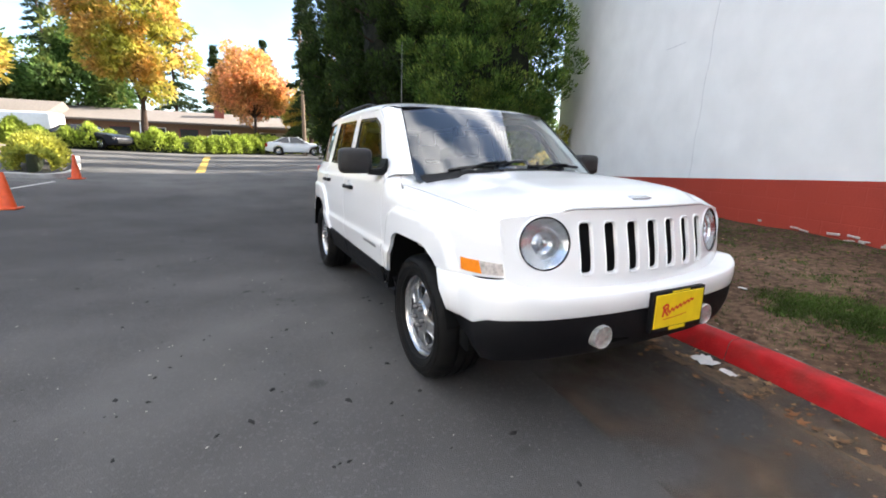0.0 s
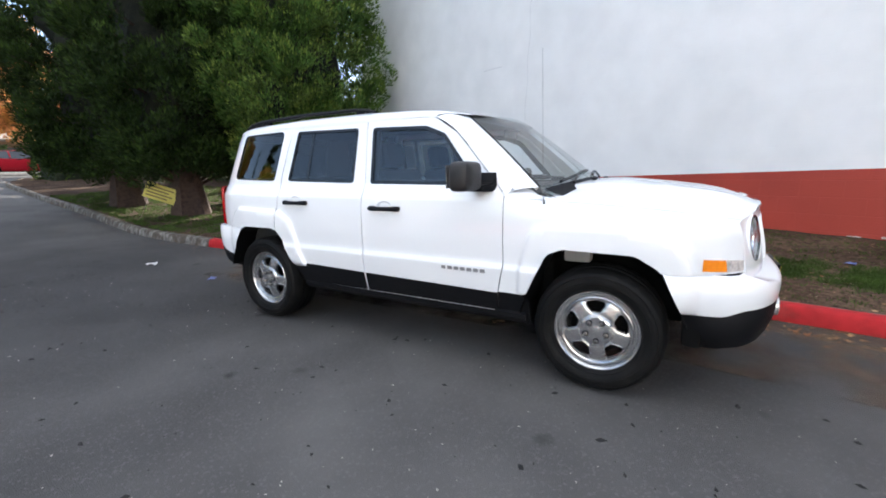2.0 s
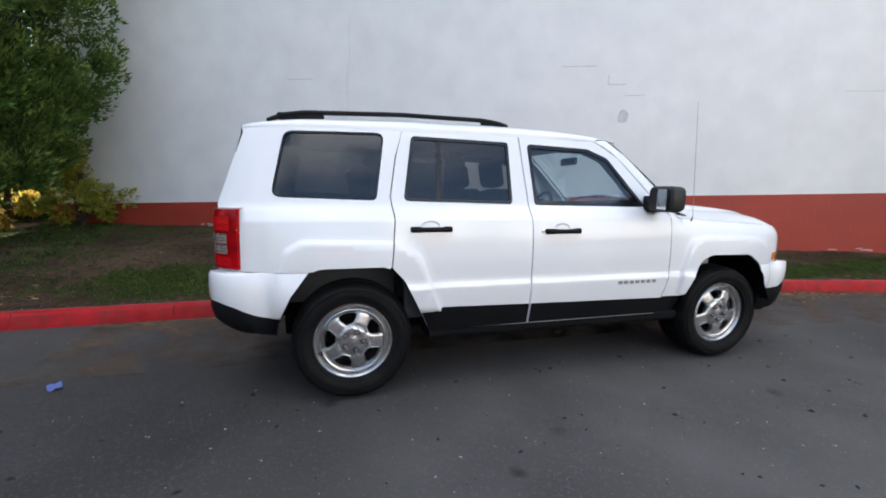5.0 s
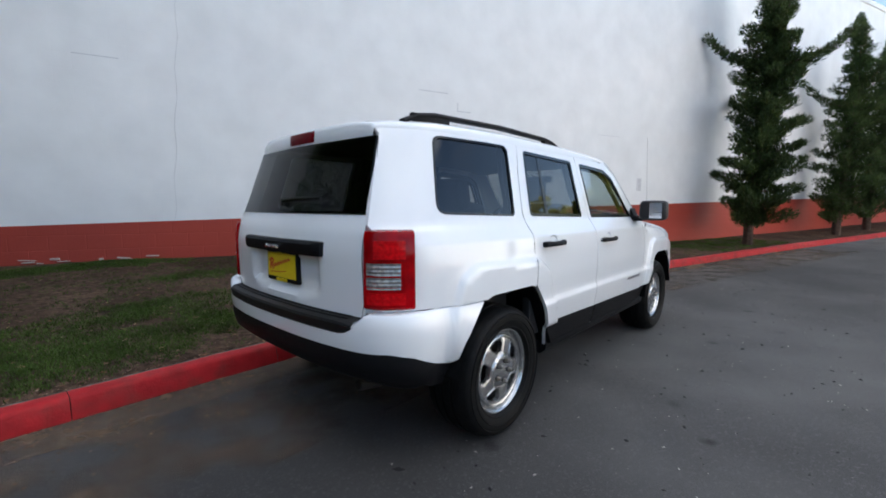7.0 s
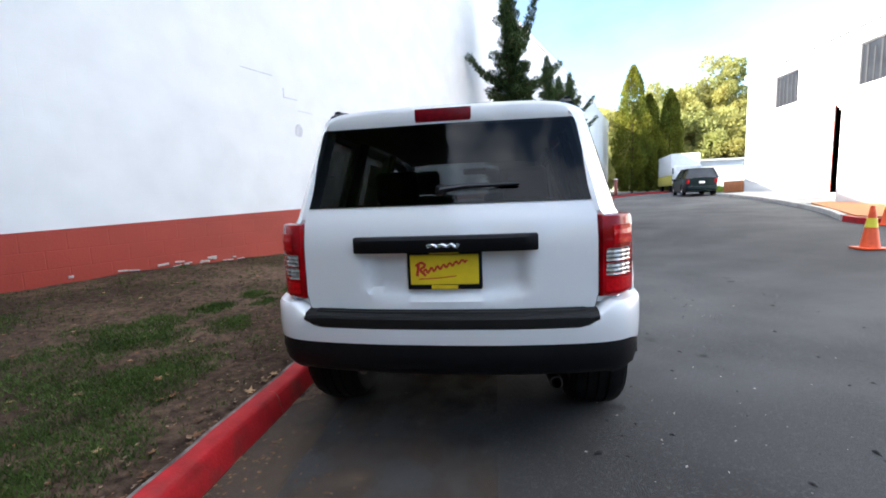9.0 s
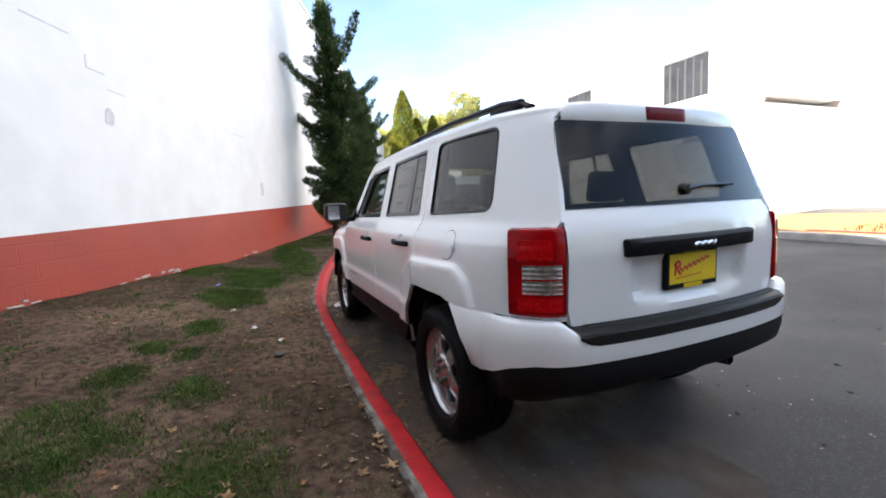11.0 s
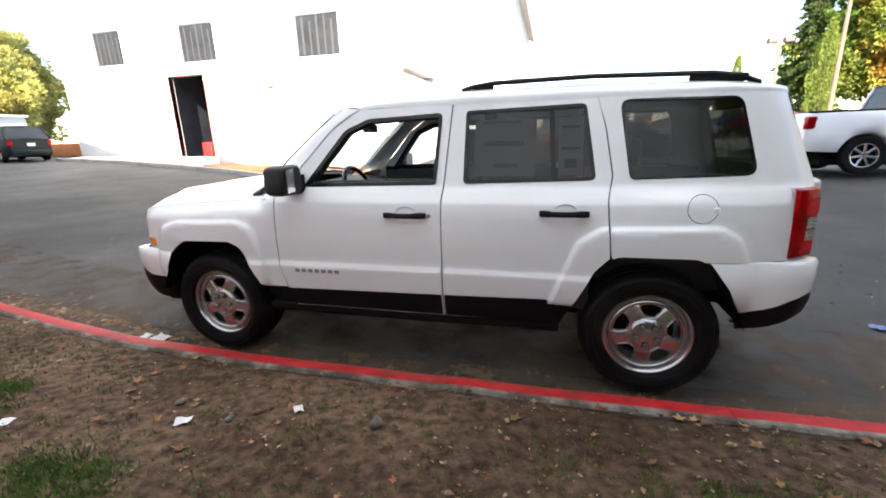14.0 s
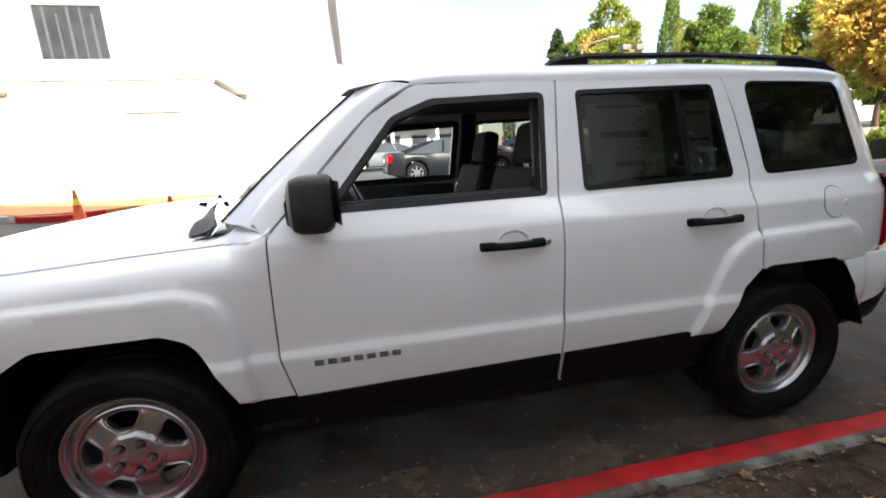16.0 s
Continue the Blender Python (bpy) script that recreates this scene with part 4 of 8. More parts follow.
def mirror_unit(s, parent):
    """Door mirror: a rounded black shell on a foot, with a real mirror facing back."""
    cx, cy, cz = 0.625, s * 0.985, 1.175
    rings = []
    for k in range(9):
        t = k / 8
        r = [(0.85, 0.0), (0.97, 0.10), (1.0, 0.25), (1.0, 0.5), (0.98, 0.7), (0.9, 0.85), (0.72, 0.94), (0.45, 0.985), (0.12, 1.0)][k]
        ring = []
        for a in range(20):
            an = 2 * math.pi * a / 20
            c, sn = math.cos(an), math.sin(an)
            ex = lambda v: math.copysign(abs(v) ** 0.38, v)
            ring.append(Vector((cx - 0.055 + 0.125 * r[1], cy + 0.105 * r[0] * ex(c), cz + 0.082 * r[0] * ex(sn))))
        rings.append(ring)
    shell = part("mirror", loft(rings, caps=True), MIRROR_SHELL, parent, "black plastic door mirror")
    m = bmesh.new()
    bmesh.ops.create_grid(m, x_segments=1, y_segments=1, size=0.5)
    m.transform(Matrix.Translation((cx - 0.060, cy, cz)) @ Matrix.Rotation(radians(13 * s), 4, "Z") @ Matrix.Rotation(radians(-90), 4, "Y") @ Matrix.Diagonal((0.125, 0.165, 1, 1)))
    part("mirror_glass", m, CHROME, shell, "mirror glass")
    foot = loft([[Vector((x, s * y, z)) for x, z in ((xa, za), (xb, za), (xb, zb), (xa, zb))] for y, xa, xb, za, zb in ((0.80, 0.60, 0.74, 1.085, 1.20), (0.83, 0.61, 0.73, 1.085, 1.13), (0.91, 0.60, 0.69, 1.088, 1.12))], caps=True)
    bmesh.ops.bevel(foot, geom=foot.edges[:], offset=0.008, segments=2, affect="EDGES")
    part("mirror_foot", foot, TRIM, shell)


def badge_bars(x0, x1, z, s, parent):
    """The model name as seven plain metal bars."""
    bms = []
    for i in range(7):
        xa = x0 + (x1 - x0) * i / 7 + 0.006
        w = (x1 - x0) / 7 - 0.013
        y = s * (side_y(xa, z) + 0.001)
        bms.append(box((xa, min(y, y + s * 0.004), z), (xa + w, max(y, y + s * 0.004), z + 0.022), 0.0015, 1))
    part("badge", join(*bms), BADGE, parent, "grey metal model badge as plain bars", smooth=False)


def make_side(s):
    inn = (0, -s, 0)
    # front wing
    arch = rpoly(ARCH_FRONT)[1:-1]
    top = [(x, seam_z(x)) for x in np.linspace(1.905, 0.86, 16)]
    wing_line = ([(0.910, 0.505), (0.771, 0.505), (0.806, 0.66), (0.803, 0.85), (0.800, 1.06)] + [(0.80, 1.075)] + top[::-1]
                 + [(1.922, 0.90), (1.945, 0.80), (1.962, 0.712), (1.635, 0.70)])
    arch_top = [p for p in arch if p[1] > 0.505 and not (p[0] > 1.4 and p[1] < 0.70)]
    wing_line += arch_top[::-1]
    part("front_wing", panel(wing_line, [], on_side(s), 0.028, 0.02, inn, SIDE_CREASES), PAINT, suv)
    # front door
    door_line = rpoly([(0.735, 0.372, 0.0), (0.80, 0.66, 0.1), (0.795, 1.06, 0.03), (0.77, 1.088, 0.02), (0.44, 1.435, 0.08), (0.27, 1.542, 0.10), (-0.272, 1.553, 0.015), (-0.2285, 1.05, 0.1), (-0.2275, 0.372, 0.0)])
    door = part("front_door", panel(door_line, [FRONT_WINDOW], on_side(s), 0.032, 0.02, inn, SIDE_CREASES), PAINT, suv)
    window_set("clear side window", FRONT_WINDOW, s, SIDE_CLEAR if s < 0 else None, door, 0.022)
    lining = panel(inset(FRONT_WINDOW, -0.012), [inset(FRONT_WINDOW, 0.030)], lambda x, z: (x, s * (side_y(x, z) - 0.045), z), 0.05, 0.02, inn)
    part("frame_lining", lining, DASH, door, "black lining of the window frame")
    handle(-0.028, 0.970, s, door)
    mirror_unit(s, door)
    badge_bars(0.392, 0.70, 0.612, s, door)
    clad = rpoly([(0.748, 0.385, 0.01), (0.765, 0.497, 0.005), (-0.222, 0.515, 0.005), (-0.222, 0.385, 0.005)])
    part("door_cladding", panel(clad, [], on_side(s, 0.008), 0.05, 0.02, inn), TRIM, door, "matt black lower cladding")
    # rear door
    rear_line = rpoly([(-0.2345, 0.372, 0.0), (-0.2355, 1.05, 0.1), (-0.279, 1.553, 0.015), (-1.01, 1.566, 0.05), (-1.055, 1.40, 0.2), (-1.094, 1.17, 0.1), (-1.075, 1.05, 0.15), (-1.098, 0.775, 0.0), (-1.03, 0.70, 0.05),
                       (-0.93, 0.50, 0.05), (-0.868, 0.372, 0.0)])
    rdoor = part("rear_door", panel(rear_line, [REAR_WINDOW], on_side(s), 0.032, 0.02, inn, SIDE_CREASES), PAINT, suv)
    window_set("dark privacy window", REAR_WINDOW, s, PRIVACY, rdoor, 0.018, ((-0.815, 1.14), (-0.795, 1.52)))
    handle(-0.872, 0.990, s, rdoor)
    clad = rpoly([(-0.24, 0.385, 0.005), (-0.24, 0.515, 0.005), (-0.795, 0.527, 0.02), (-0.85, 0.50, 0.02), (-0.926, 0.498, 0.0), (-0.871, 0.380, 0.01)])
    part("door_cladding", panel(clad, [], on_side(s, 0.008), 0.05, 0.02, inn), TRIM, rdoor, "matt black lower cladding")
    # rear quarter
    rim = [p for p in rpoly(ARCH_REAR)[1:-1] if p[1] > 0.765 or (p[0] < -1.4 and p[1] > 0.70)]
    rim = [p for p in rim if p[0] < -1.103]
    tail = [(-2.015, z) for z in (0.765, 0.9, 1.02, 1.085)] + [(-2.034 + tail_in(z), z) for z in (1.12, 1.17, 1.25, 1.35, 1.45, 1.52, 1.555)]
    quarter = [(-1.105, 0.787), (-1.082, 1.05), (-1.101, 1.17), (-1.062, 1.40), (-1.030, 1.50), (-1.018, 1.545), (-0.99, 1.572), (-1.905, 1.556)]
    line = quarter + tail[::-1][1:] + [(-1.645, 0.765)] + [p for p in rim if p[1] > 0.765]
    qp = part("rear_quarter", panel(line, [QUARTER_WINDOW], on_side(s), 0.03, 0.02, inn, SIDE_CREASES), PAINT, suv)
    window_set("dark privacy quarter window", QUARTER_WINDOW, s, PRIVACY, qp, 0.010)
    if s > 0:
        ring = [(-1.497 + 0.068 * math.cos(a), 1.017 + 0.068 * math.sin(a)) for a in np.linspace(0, 2 * math.pi, 40, endpoint=False)]
        flap = part("fuel_flap", panel(inset(ring, 0.003), [], on_side(s, 0.003), 0.03, 0.006, inn), PAINT, qp, "round white fuel flap")
        part("flap_gap", panel(ring, [inset(ring, 0.004)], on_side(s, 0.001), 0.03, 0.0, inn), DARK_VOID, qp)
        part("flap_catch", moved(lathe([(0, 0.008), (0.012, 0.006), (0.017, 0.0)], 12, "Y"), pose(-1.555, side_y(-1.555, 1.01) + 0.002, 1.01)), PAINT, flap)
    # gaps at the front and rear edges of the doors
    for line in ([(0.745, 0.40), (0.769, 0.505), (0.788, 0.60), (0.8025, 0.67), (0.800, 0.85), (0.7975, 1.04), (0.790, 1.075)], [(-1.101, 0.79), (-1.0785, 1.05), (-1.0975, 1.17), (-1.058, 1.40), (-1.022, 1.515)]):
        ring = [Vector((p.x, s * (side_y(p.x, p.y) - 0.003), p.y)) for p in spline([(*q, 0) for q in line], 5)]
        part("door_gap", tube(ring, 0.0022, 5), SEAM, suv)
    # sill and wheel housings
    sill = loft([[Vector((x, s * y, z)) for y, z in ((0.80, 0.40), (0.835, 0.375), (0.832, 0.345), (0.80, 0.315), (0.6, 0.31), (0.6, 0.40))] for x in np.linspace(-0.87, 0.93, 12)], caps=True)
    part("sill", sill, TRIM, suv, "black plastic sill")
    for name, loop, ends in (("front", ARCH_FRONT, (0.90, 1.74)), ("rear", ARCH_REAR, (-1.74, -0.86))):
        pts = rpoly(loop)
        pts = pts if pts[0][0] < pts[-1][0] else pts[::-1]
        pts = [p for p in pts if p[1] > 0.37]
        tun = loft([[Vector((x, s * y, z)) for x, z in pts] for y in (0.868, 0.70, 0.50)], closed=False)
        back = panel(pts, [], lambda x, z: (x, s * 0.50, z), 0.1, 0, (0, s, 0))
        part("wheel_housing", join(tun, back), DARK_VOID, suv)
    part("arch_liner", box((1.715, s * 0.645 - 0.15, 0.325), (1.80, s * 0.645 + 0.15, 0.52), 0.02), DARK_VOID, suv)
    # pieces of the arch in front of the sill
    foot = panel([(0.744, 0.31), (0.770, 0.50), (0.908, 0.50), (0.945, 0.45), (0.955, 0.31)], [], on_side(s, -0.012), 0.04, 0.03, inn)
    part("mud_guard", foot, TRIM, suv)
    if s < 0:
        part("arch_bottle", box((1.12, s * 0.72 - 0.04, 0.70), (1.26, s * 0.72 + 0.05, 0.765), 0.015), mat("grey_plastic", (0.22, 0.22, 0.21), 0.6), suv, "grey washer bottle in the wheel arch")
    part("door_lock", moved(lathe([(0, 0.006), (0.011, 0.005), (0.013, 0.0)], 14, "Y"), Matrix.Translation((-0.165, s * side_y(-0.165, 0.965), 0.968)) @ Matrix.Rotation(0 if s > 0 else math.pi, 4, "Z")), CHROME, suv)
    # roof side rail with its feet
    pts = [(-0.300, 0.004), (-0.37, 0.020), (-0.48, 0.031), (-1.0, 0.036), (-1.56, 0.036), (-1.68, 0.028), (-1.765, 0.004)]
    ry = lambda x: 0.562 - 0.02 * max(0, -x - 1.2)
    rail_rings = []
    for x, h in pts:
        z = roof_z(x, ry(x)) + h
        rail_rings.append([Vector((x, s * (ry(x) + dy), z + dz)) for dy, dz in ((-0.022, -0.012), (-0.016, 0.008), (0.012, 0.010), (0.022, -0.002), (0.018, -0.014))])
    rail = part("roof_rail", loft(rail_rings, caps=True), TRIM, suv, "black roof rail")
    for x, half in ((-0.42, 0.06), (-1.58, 0.13)):
        z = roof_z(x, ry(x))
        part("rail_foot", box((x - half, s * ry(x) - 0.016, z - 0.01), (x + half, s * ry(x) + 0.018, z + 0.030), 0.012), TRIM, rail)
    # pillar beside the windscreen
    edge_a = spline([(0.275, 0, 1.546), (0.447, 0, 1.438), (0.775, 0, 1.093), (0.80, 0, 1.073)], 6)
    rows = []
    for i, p in enumerate(edge_a):
        t = i / (len(edge_a) - 1)
        a = Vector((p.x, s * (side_y(p.x, p.z)), p.z))
        b = Vector(screen_edge(t, s))
        mid = a.lerp(b, 0.45) + Vector((0.012, s * 0.014, 0.014))
        rows.append([a + Vector((0, -s * 0.02, -0.01)), a, a.lerp(mid, 0.6) + Vector((0.003, s * 0.003, 0.003)), mid, b.lerp(mid, 0.35), b, b + Vector((-0.02, -s * 0.02, -0.02))])
    part("windscreen_pillar", loft(rows, closed=False), PAINT, suv)
    part("screen_seal", tube([Vector(screen_edge(k / 10, s)) + Vector((0.006, -s * 0.004, 0.002)) for k in range(11)], 0.005, 6), GLOSS_BLACK, suv, "black rubber seal")
    # the corner of the cowl between pillar, wing and bonnet
    rows = []
    for x in np.linspace(0.785, 1.03, 9):
        zo = interp([(0.785, 1.085), (0.83, 1.055), (1.03, seam_z(1.03))], x)
        zi = interp([(0.785, 1.115), (0.90, 1.100), (0.95, 1.066), (1.03, 1.050)], x)
        yo = side_y(x, min(zo, 1.06)) - 0.003
        rows.append([(x, s * yo, zo - 0.02), (x, s * yo, zo - 0.001), (x, s * (yo - 0.025), zo + 0.35 * (zi - zo) + 0.004), (x, s * 0.73, zi - 0.004), (x, s * 0.69, zi - 0.006)])
    part("cowl_corner", loft(rows, closed=False), PAINT, suv)


def roof_half(x):
    return side_y(min(x, 0.25), 1.545) if x > -1.90 else side_y(-1.90, 1.545)


roof_base = soft_table([(-2.0, 1.535), (-1.86, 1.545), (0.2, 1.548), (0.34, 1.532), (0.47, 1.505), (0.6, 1.47)], -2, 0.7, 0.03)
roof_crown = soft_table([(-2.0, 1.562), (-1.93, 1.588), (-1.86, 1.605), (-1.6, 1.632), (-1.0, 1.652), (-0.4, 1.652), (0.0, 1.638), (0.3, 1.607), (0.47, 1.572), (0.62, 1.53)], -2, 0.7, 0.04)


def roof_z(x, y):
    n, h = 3.1, roof_half(x)
    q = min(1.0, abs(y) / h)
    return roof_base(x) + (roof_crown(x) - roof_base(x)) * (1 - q ** n) ** (1 / n)


def screen_edge(t, s):
    """The windscreen's side edge from the roof (0) to the cowl (1)."""
    return (0.47 + 0.485 * t, s * (0.612 + 0.105 * t), 1.535 - 0.430 * t + 0.012 * math.sin(math.pi * t))


def make_roof():
    rows = []
    lanes = [math.sin(a) for a in np.linspace(-math.pi / 2, math.pi / 2, 45)]
    for k in range(61):
        t = k / 60
        row = []
        for q in lanes:
            xf = 0.555 - 0.085 * q * q * 1.0 if abs(q) < 0.92 else 0.483 - (abs(q) - 0.92) / 0.08 * 0.205
            xr = -1.948 + 0.050 * q * q
            x = xr + (xf - xr) * t
            h = roof_half(x)
            y = q * h
            row.append((x, y, roof_z(x, y)))
        rows.append(row)
    bm = loft(rows, closed=False)
    for f in bm.faces:
        if f.normal.z < 0:
            f.normal_flip()
    roof = part("roof", bm, PAINT, suv, angle=60)
    lining = loft([[(x, q * w, roof_z(x, q * w) - 0.05) for q in np.linspace(-1, 1, 9)] for x, w in ((x, 0.62 - 0.10 * smooth01((-1.4 - x) / 0.4)) for x in np.linspace(-1.8, 0.40, 12))], closed=False)
    part("headliner", lining, LINER, suv, "pale grey headliner")
    rows = []
    for q in [math.sin(a) for a in np.linspace(-math.pi / 2, math.pi / 2, 41)]:
        x, z = -1.948 + 0.050 * q * q, roof_z(-1.948 + 0.050 * q * q, q * roof_half(-1.9))
        low = min(-0.03, 1.506 - z)
        rows.append([(x + dx, q * roof_half(-1.9), z + dz) for dx, dz in ((0.0, 0.0), (-0.005, -0.007), (-0.010, -0.018), (-0.013, 0.8 * low), (-0.010, low), (0.03, low - 0.003))])
    part("roof_lip", loft(rows, closed=False), PAINT, roof)
    rows = []
    for q in np.linspace(-0.255, 0.255, 15):
        x, top = -1.957 + 0.050 * q * q, roof_z(-1.948, q * 0.65) - 0.007
        end = 0.012 * smooth01((abs(q) - 0.235) / 0.02)
        rows.append([(x + dx + end, q * roof_half(-1.9), z) for dx, z in ((0.02, top + 0.001), (-0.002, top - 0.004), (-0.005, top - 0.014), (-0.007, 1.525), (-0.004, 1.515), (0.02, 1.512))])
    part("brake_lamp", loft(rows, closed=False), mat("dark_red_lens", (0.16, 0.002, 0.008), 0.3, var=0.3, scale=40, coat=0.2, spec=0.15), roof, "dark red high brake lamp")


def make_screen():
    rows = []
    for k in range(17):
        t = 1.10 * k / 16
        row = []
        for q in np.linspace(-1, 1, 31):
            ex, ey, ez = screen_edge(t, 1)
            bow = (1 - q * q)
            row.append((ex + bow * (0.085 + 0.060 * t), q * ey, ez + bow * (0.030 + 0.022 * t)))
        rows.append(row)
    part("windscreen", loft(rows, closed=False), CLEAR, suv, "clear windscreen")
    # black edge along the foot of the glass, and the cowl
    row_b = []
    for q in np.linspace(-0.95, 0.95, 31):
        ex, ey, ez = screen_edge(1.06, 1)
        bow = 1 - q * q
        p = Vector((ex + bow * 0.149, q * ey, ez + bow * 0.053))
        row_b.append([p + Vector((-0.014, 0, 0.016)), p + Vector((0.006, 0, 0.004)), p + Vector((0.03, 0, -0.010)), p + Vector((0.08, 0, -0.024)), p + Vector((0.10, 0, -0.10))])
    part("cowl", loft(row_b, closed=False), TRIM, suv, "black cowl under the windscreen")
    for y0, y1 in ((-0.52, 0.02), (0.02, 0.56)):
        pts = []
        for t in np.linspace(0, 1, 8):
            y = y0 + (y1 - y0) * t
            q = y / 0.70
            bow = 1 - q * q
            pts.append((0.955 + bow * 0.146 - 0.035 * t + 0.008, y, 1.100 + bow * 0.052 + 0.03 * t + 0.008))
        w = part("wiper", tube(pts, 0.009, 6), GLOSS_BLACK, suv, "black wiper blade")
        part("wiper_arm", tube([(pts[1][0] + 0.05, pts[1][1] - 0.03, pts[1][2] - 0.02), (pts[3][0] + 0.015, pts[3][1], pts[3][2] + 0.012), (pts[5][0] + 0.008, pts[5][1], pts[5][2] + 0.01)], 0.008, 6), GLOSS_BLACK, w)


def bonnet_half(x):
    x = min(max(x, 0.9), 1.93)
    return side_y(x, seam_z(x)) - 0.004


def bonnet_z(x, y):
    e = seam_z(min(max(x, 0.8), 1.93))
    q = min(1.0, abs(y) / bonnet_half(x))
    crown = 0.075 - 0.018 * (x - 1.0) + 0.032 * smooth01((x - 1.0) / 0.35) - 0.012 * smooth01((x - 1.3) / 0.7)
    full = 1 - q ** (2.4 + 2.4 * smooth01((x - 1.3) / 0.6))
    raised = 0.016 * smooth01((0.50 - abs(y)) / 0.07)
    front = 1.918 + 0.136 * (1 - q ** 2.2)
    nose = 0.046 * smooth01((x - front + 0.16) / 0.16) ** 1.6
    return e + (crown - nose) * full + raised + 0.004


def make_bonnet():
    rows = []
    for k in range(33):
        t = k / 32
        row = []
        for q in np.linspace(-1, 1, 49):
            xr = 0.920 + 0.155 * (1 - q * q)
            xf = 1.918 + 0.136 * (1 - abs(q) ** 2.2)
            x = xr + (xf - xr) * t
            half = bonnet_half(x)
            row.append((x, q * half, bonnet_z(x, q * half)))
        rows.append(row)
    seams = [[Vector(r[0]) + Vector((0, -0.0015, -0.005)) for r in rows], [Vector(r[-1]) + Vector((0, 0.0015, -0.005)) for r in rows], [Vector(p) + Vector((0.0015, 0, -0.008)) for p in rows[-1]]]
    bm = loft(rows, closed=False)
    rim = [e for e in bm.edges if len(e.link_faces) == 1]
    made = bmesh.ops.extrude_edge_only(bm, edges=rim)["geom"]
    for v in made:
        if isinstance(v, bmesh.types.BMVert):
            v.co.z -= 0.014
    bmesh.ops.recalc_face_normals(bm, faces=bm.faces[:])
    bonnet = part("bonnet", bm, PAINT, suv, angle=50)
    for line in seams:
        part("bonnet_seam", tube(line, 0.0018, 5), SEAM, suv)
    part("bonnet_badge", moved(box((-0.018, -0.065, 0), (0.018, 0.065, 0.006), 0.004), pose(1.98, 0, bonnet_z(1.98, 0) - 0.001, 0, 14, 0)), CHROME, bonnet, "plain silver maker badge")
    for y in (-0.22, 0.22):
        part("washer_jet", moved(box((-0.015, -0.014, 0), (0.015, 0.014, 0.014), 0.006), pose(1.17, y, bonnet_z(1.17, y) - 0.002)), TRIM, bonnet)


def face_x(y, z):
    return 2.093 - 0.135 * abs(y / 0.70) ** 2.2 - 0.04 * smooth01((z - 0.72) / 0.26)


def make_face():
    """The white grille panel with seven slots and two round lamps."""
    place = lambda y, z: (face_x(y, z), y, z)
    inn = (-1, 0, 0)
    out = rpoly([(-0.705, 0.66, 0.03), (0.705, 0.66, 0.03), (0.742, 0.90, 0.05), (0.728, 0.956, 0.03), (0.55, 0.978, 0.1), (0.3, 1.002, 0.2), (-0.3, 1.002, 0.2), (-0.55, 0.978, 0.1), (-0.728, 0.956, 0.03), (-0.742, 0.90, 0.05)])
    slots = [rpoly([(c - 0.029, 0.725, 0.02), (c + 0.029, 0.725, 0.02), (c + 0.031, 0.940, 0.02), (c - 0.031, 0.940, 0.02)], 4) for c in np.linspace(-0.372, 0.372, 7)]
    rings = [[(c + 0.112 * math.cos(a), 0.855 + 0.112 * math.sin(a)) for a in np.linspace(0, 2 * math.pi, 40, endpoint=False)] for c in (-0.552, 0.552)]
    face = part("grille_panel", panel(out, slots + rings, place, 0.03, 0.012, inn), PAINT, suv, "white grille panel with seven upright slots")
    for sl in slots:
        pts = [Vector(place(*p)) for p in dense(sl, 0.02)]
        c = sum(pts, Vector()) / len(pts)
        lip = loft([[p + (c - p) * f + Vector((d, 0, 0)) for p in pts + [pts[0]]] for f, d in ((-0.09, 0.0), (-0.05, 0.006), (0.01, 0.003), (0.02, -0.012))], closed=False)
        part("slot_rim", lip, PAINT, face)
    # black sheet added behind the slots, for the dark inside the grille
    part("grille_void", panel(rpoly([(-0.425, 0.70, 0.02), (0.425, 0.70, 0.02), (0.425, 0.962, 0.02), (-0.425, 0.962, 0.02)]), [], lambda y, z: (face_x(y, z) - 0.016, y, z), 0.05, 0.06, inn), DARK_VOID, suv, "black sheet for the dark behind the grille slots", smooth=False)
    for y in (-0.552, 0.552):
        x0 = face_x(y, 0.855)
        lamp = thing_part("headlamp", suv, (x0, y, 0.855), 0)
        part("lamp_bowl", lathe([(0.0, -0.045), (0.03, -0.042), (0.045, -0.033), (0.048, -0.026), (0.07, -0.022), (0.073, -0.014), (0.095, -0.008), (0.110, 0.0)], 40, "X"), LAMP_BOWL, lamp, "silvered reflector")
        part("lamp_bulb", lathe([(0.0, -0.008), (0.016, -0.012), (0.022, -0.03), (0.022, -0.07)], 20, "X"), CHROME, lamp)
        part("lamp_gap", lathe([(0.106, 0.001), (0.109, 0.0055), (0.1135, 0.0055)], 40, "X"), GLOSS_BLACK, lamp)
        part("lamp_rim", lathe([(0.104, -0.012), (0.113, 0.004), (0.119, 0.004), (0.121, -0.01)], 40, "X"), PAINT, lamp)
        part("lamp_lens", lathe([(0.0, 0.022), (0.04, 0.019), (0.08, 0.010), (0.108, -0.004)], 40, "X"), LENS, lamp, "clear domed lens")
        lamp.matrix_basis = Matrix.Translation((x0 - 0.002, y, 0.855)) @ Matrix.Rotation(radians(16 if y > 0 else -16), 4, "Z") @ Matrix.Rotation(radians(-8), 4, "Y")


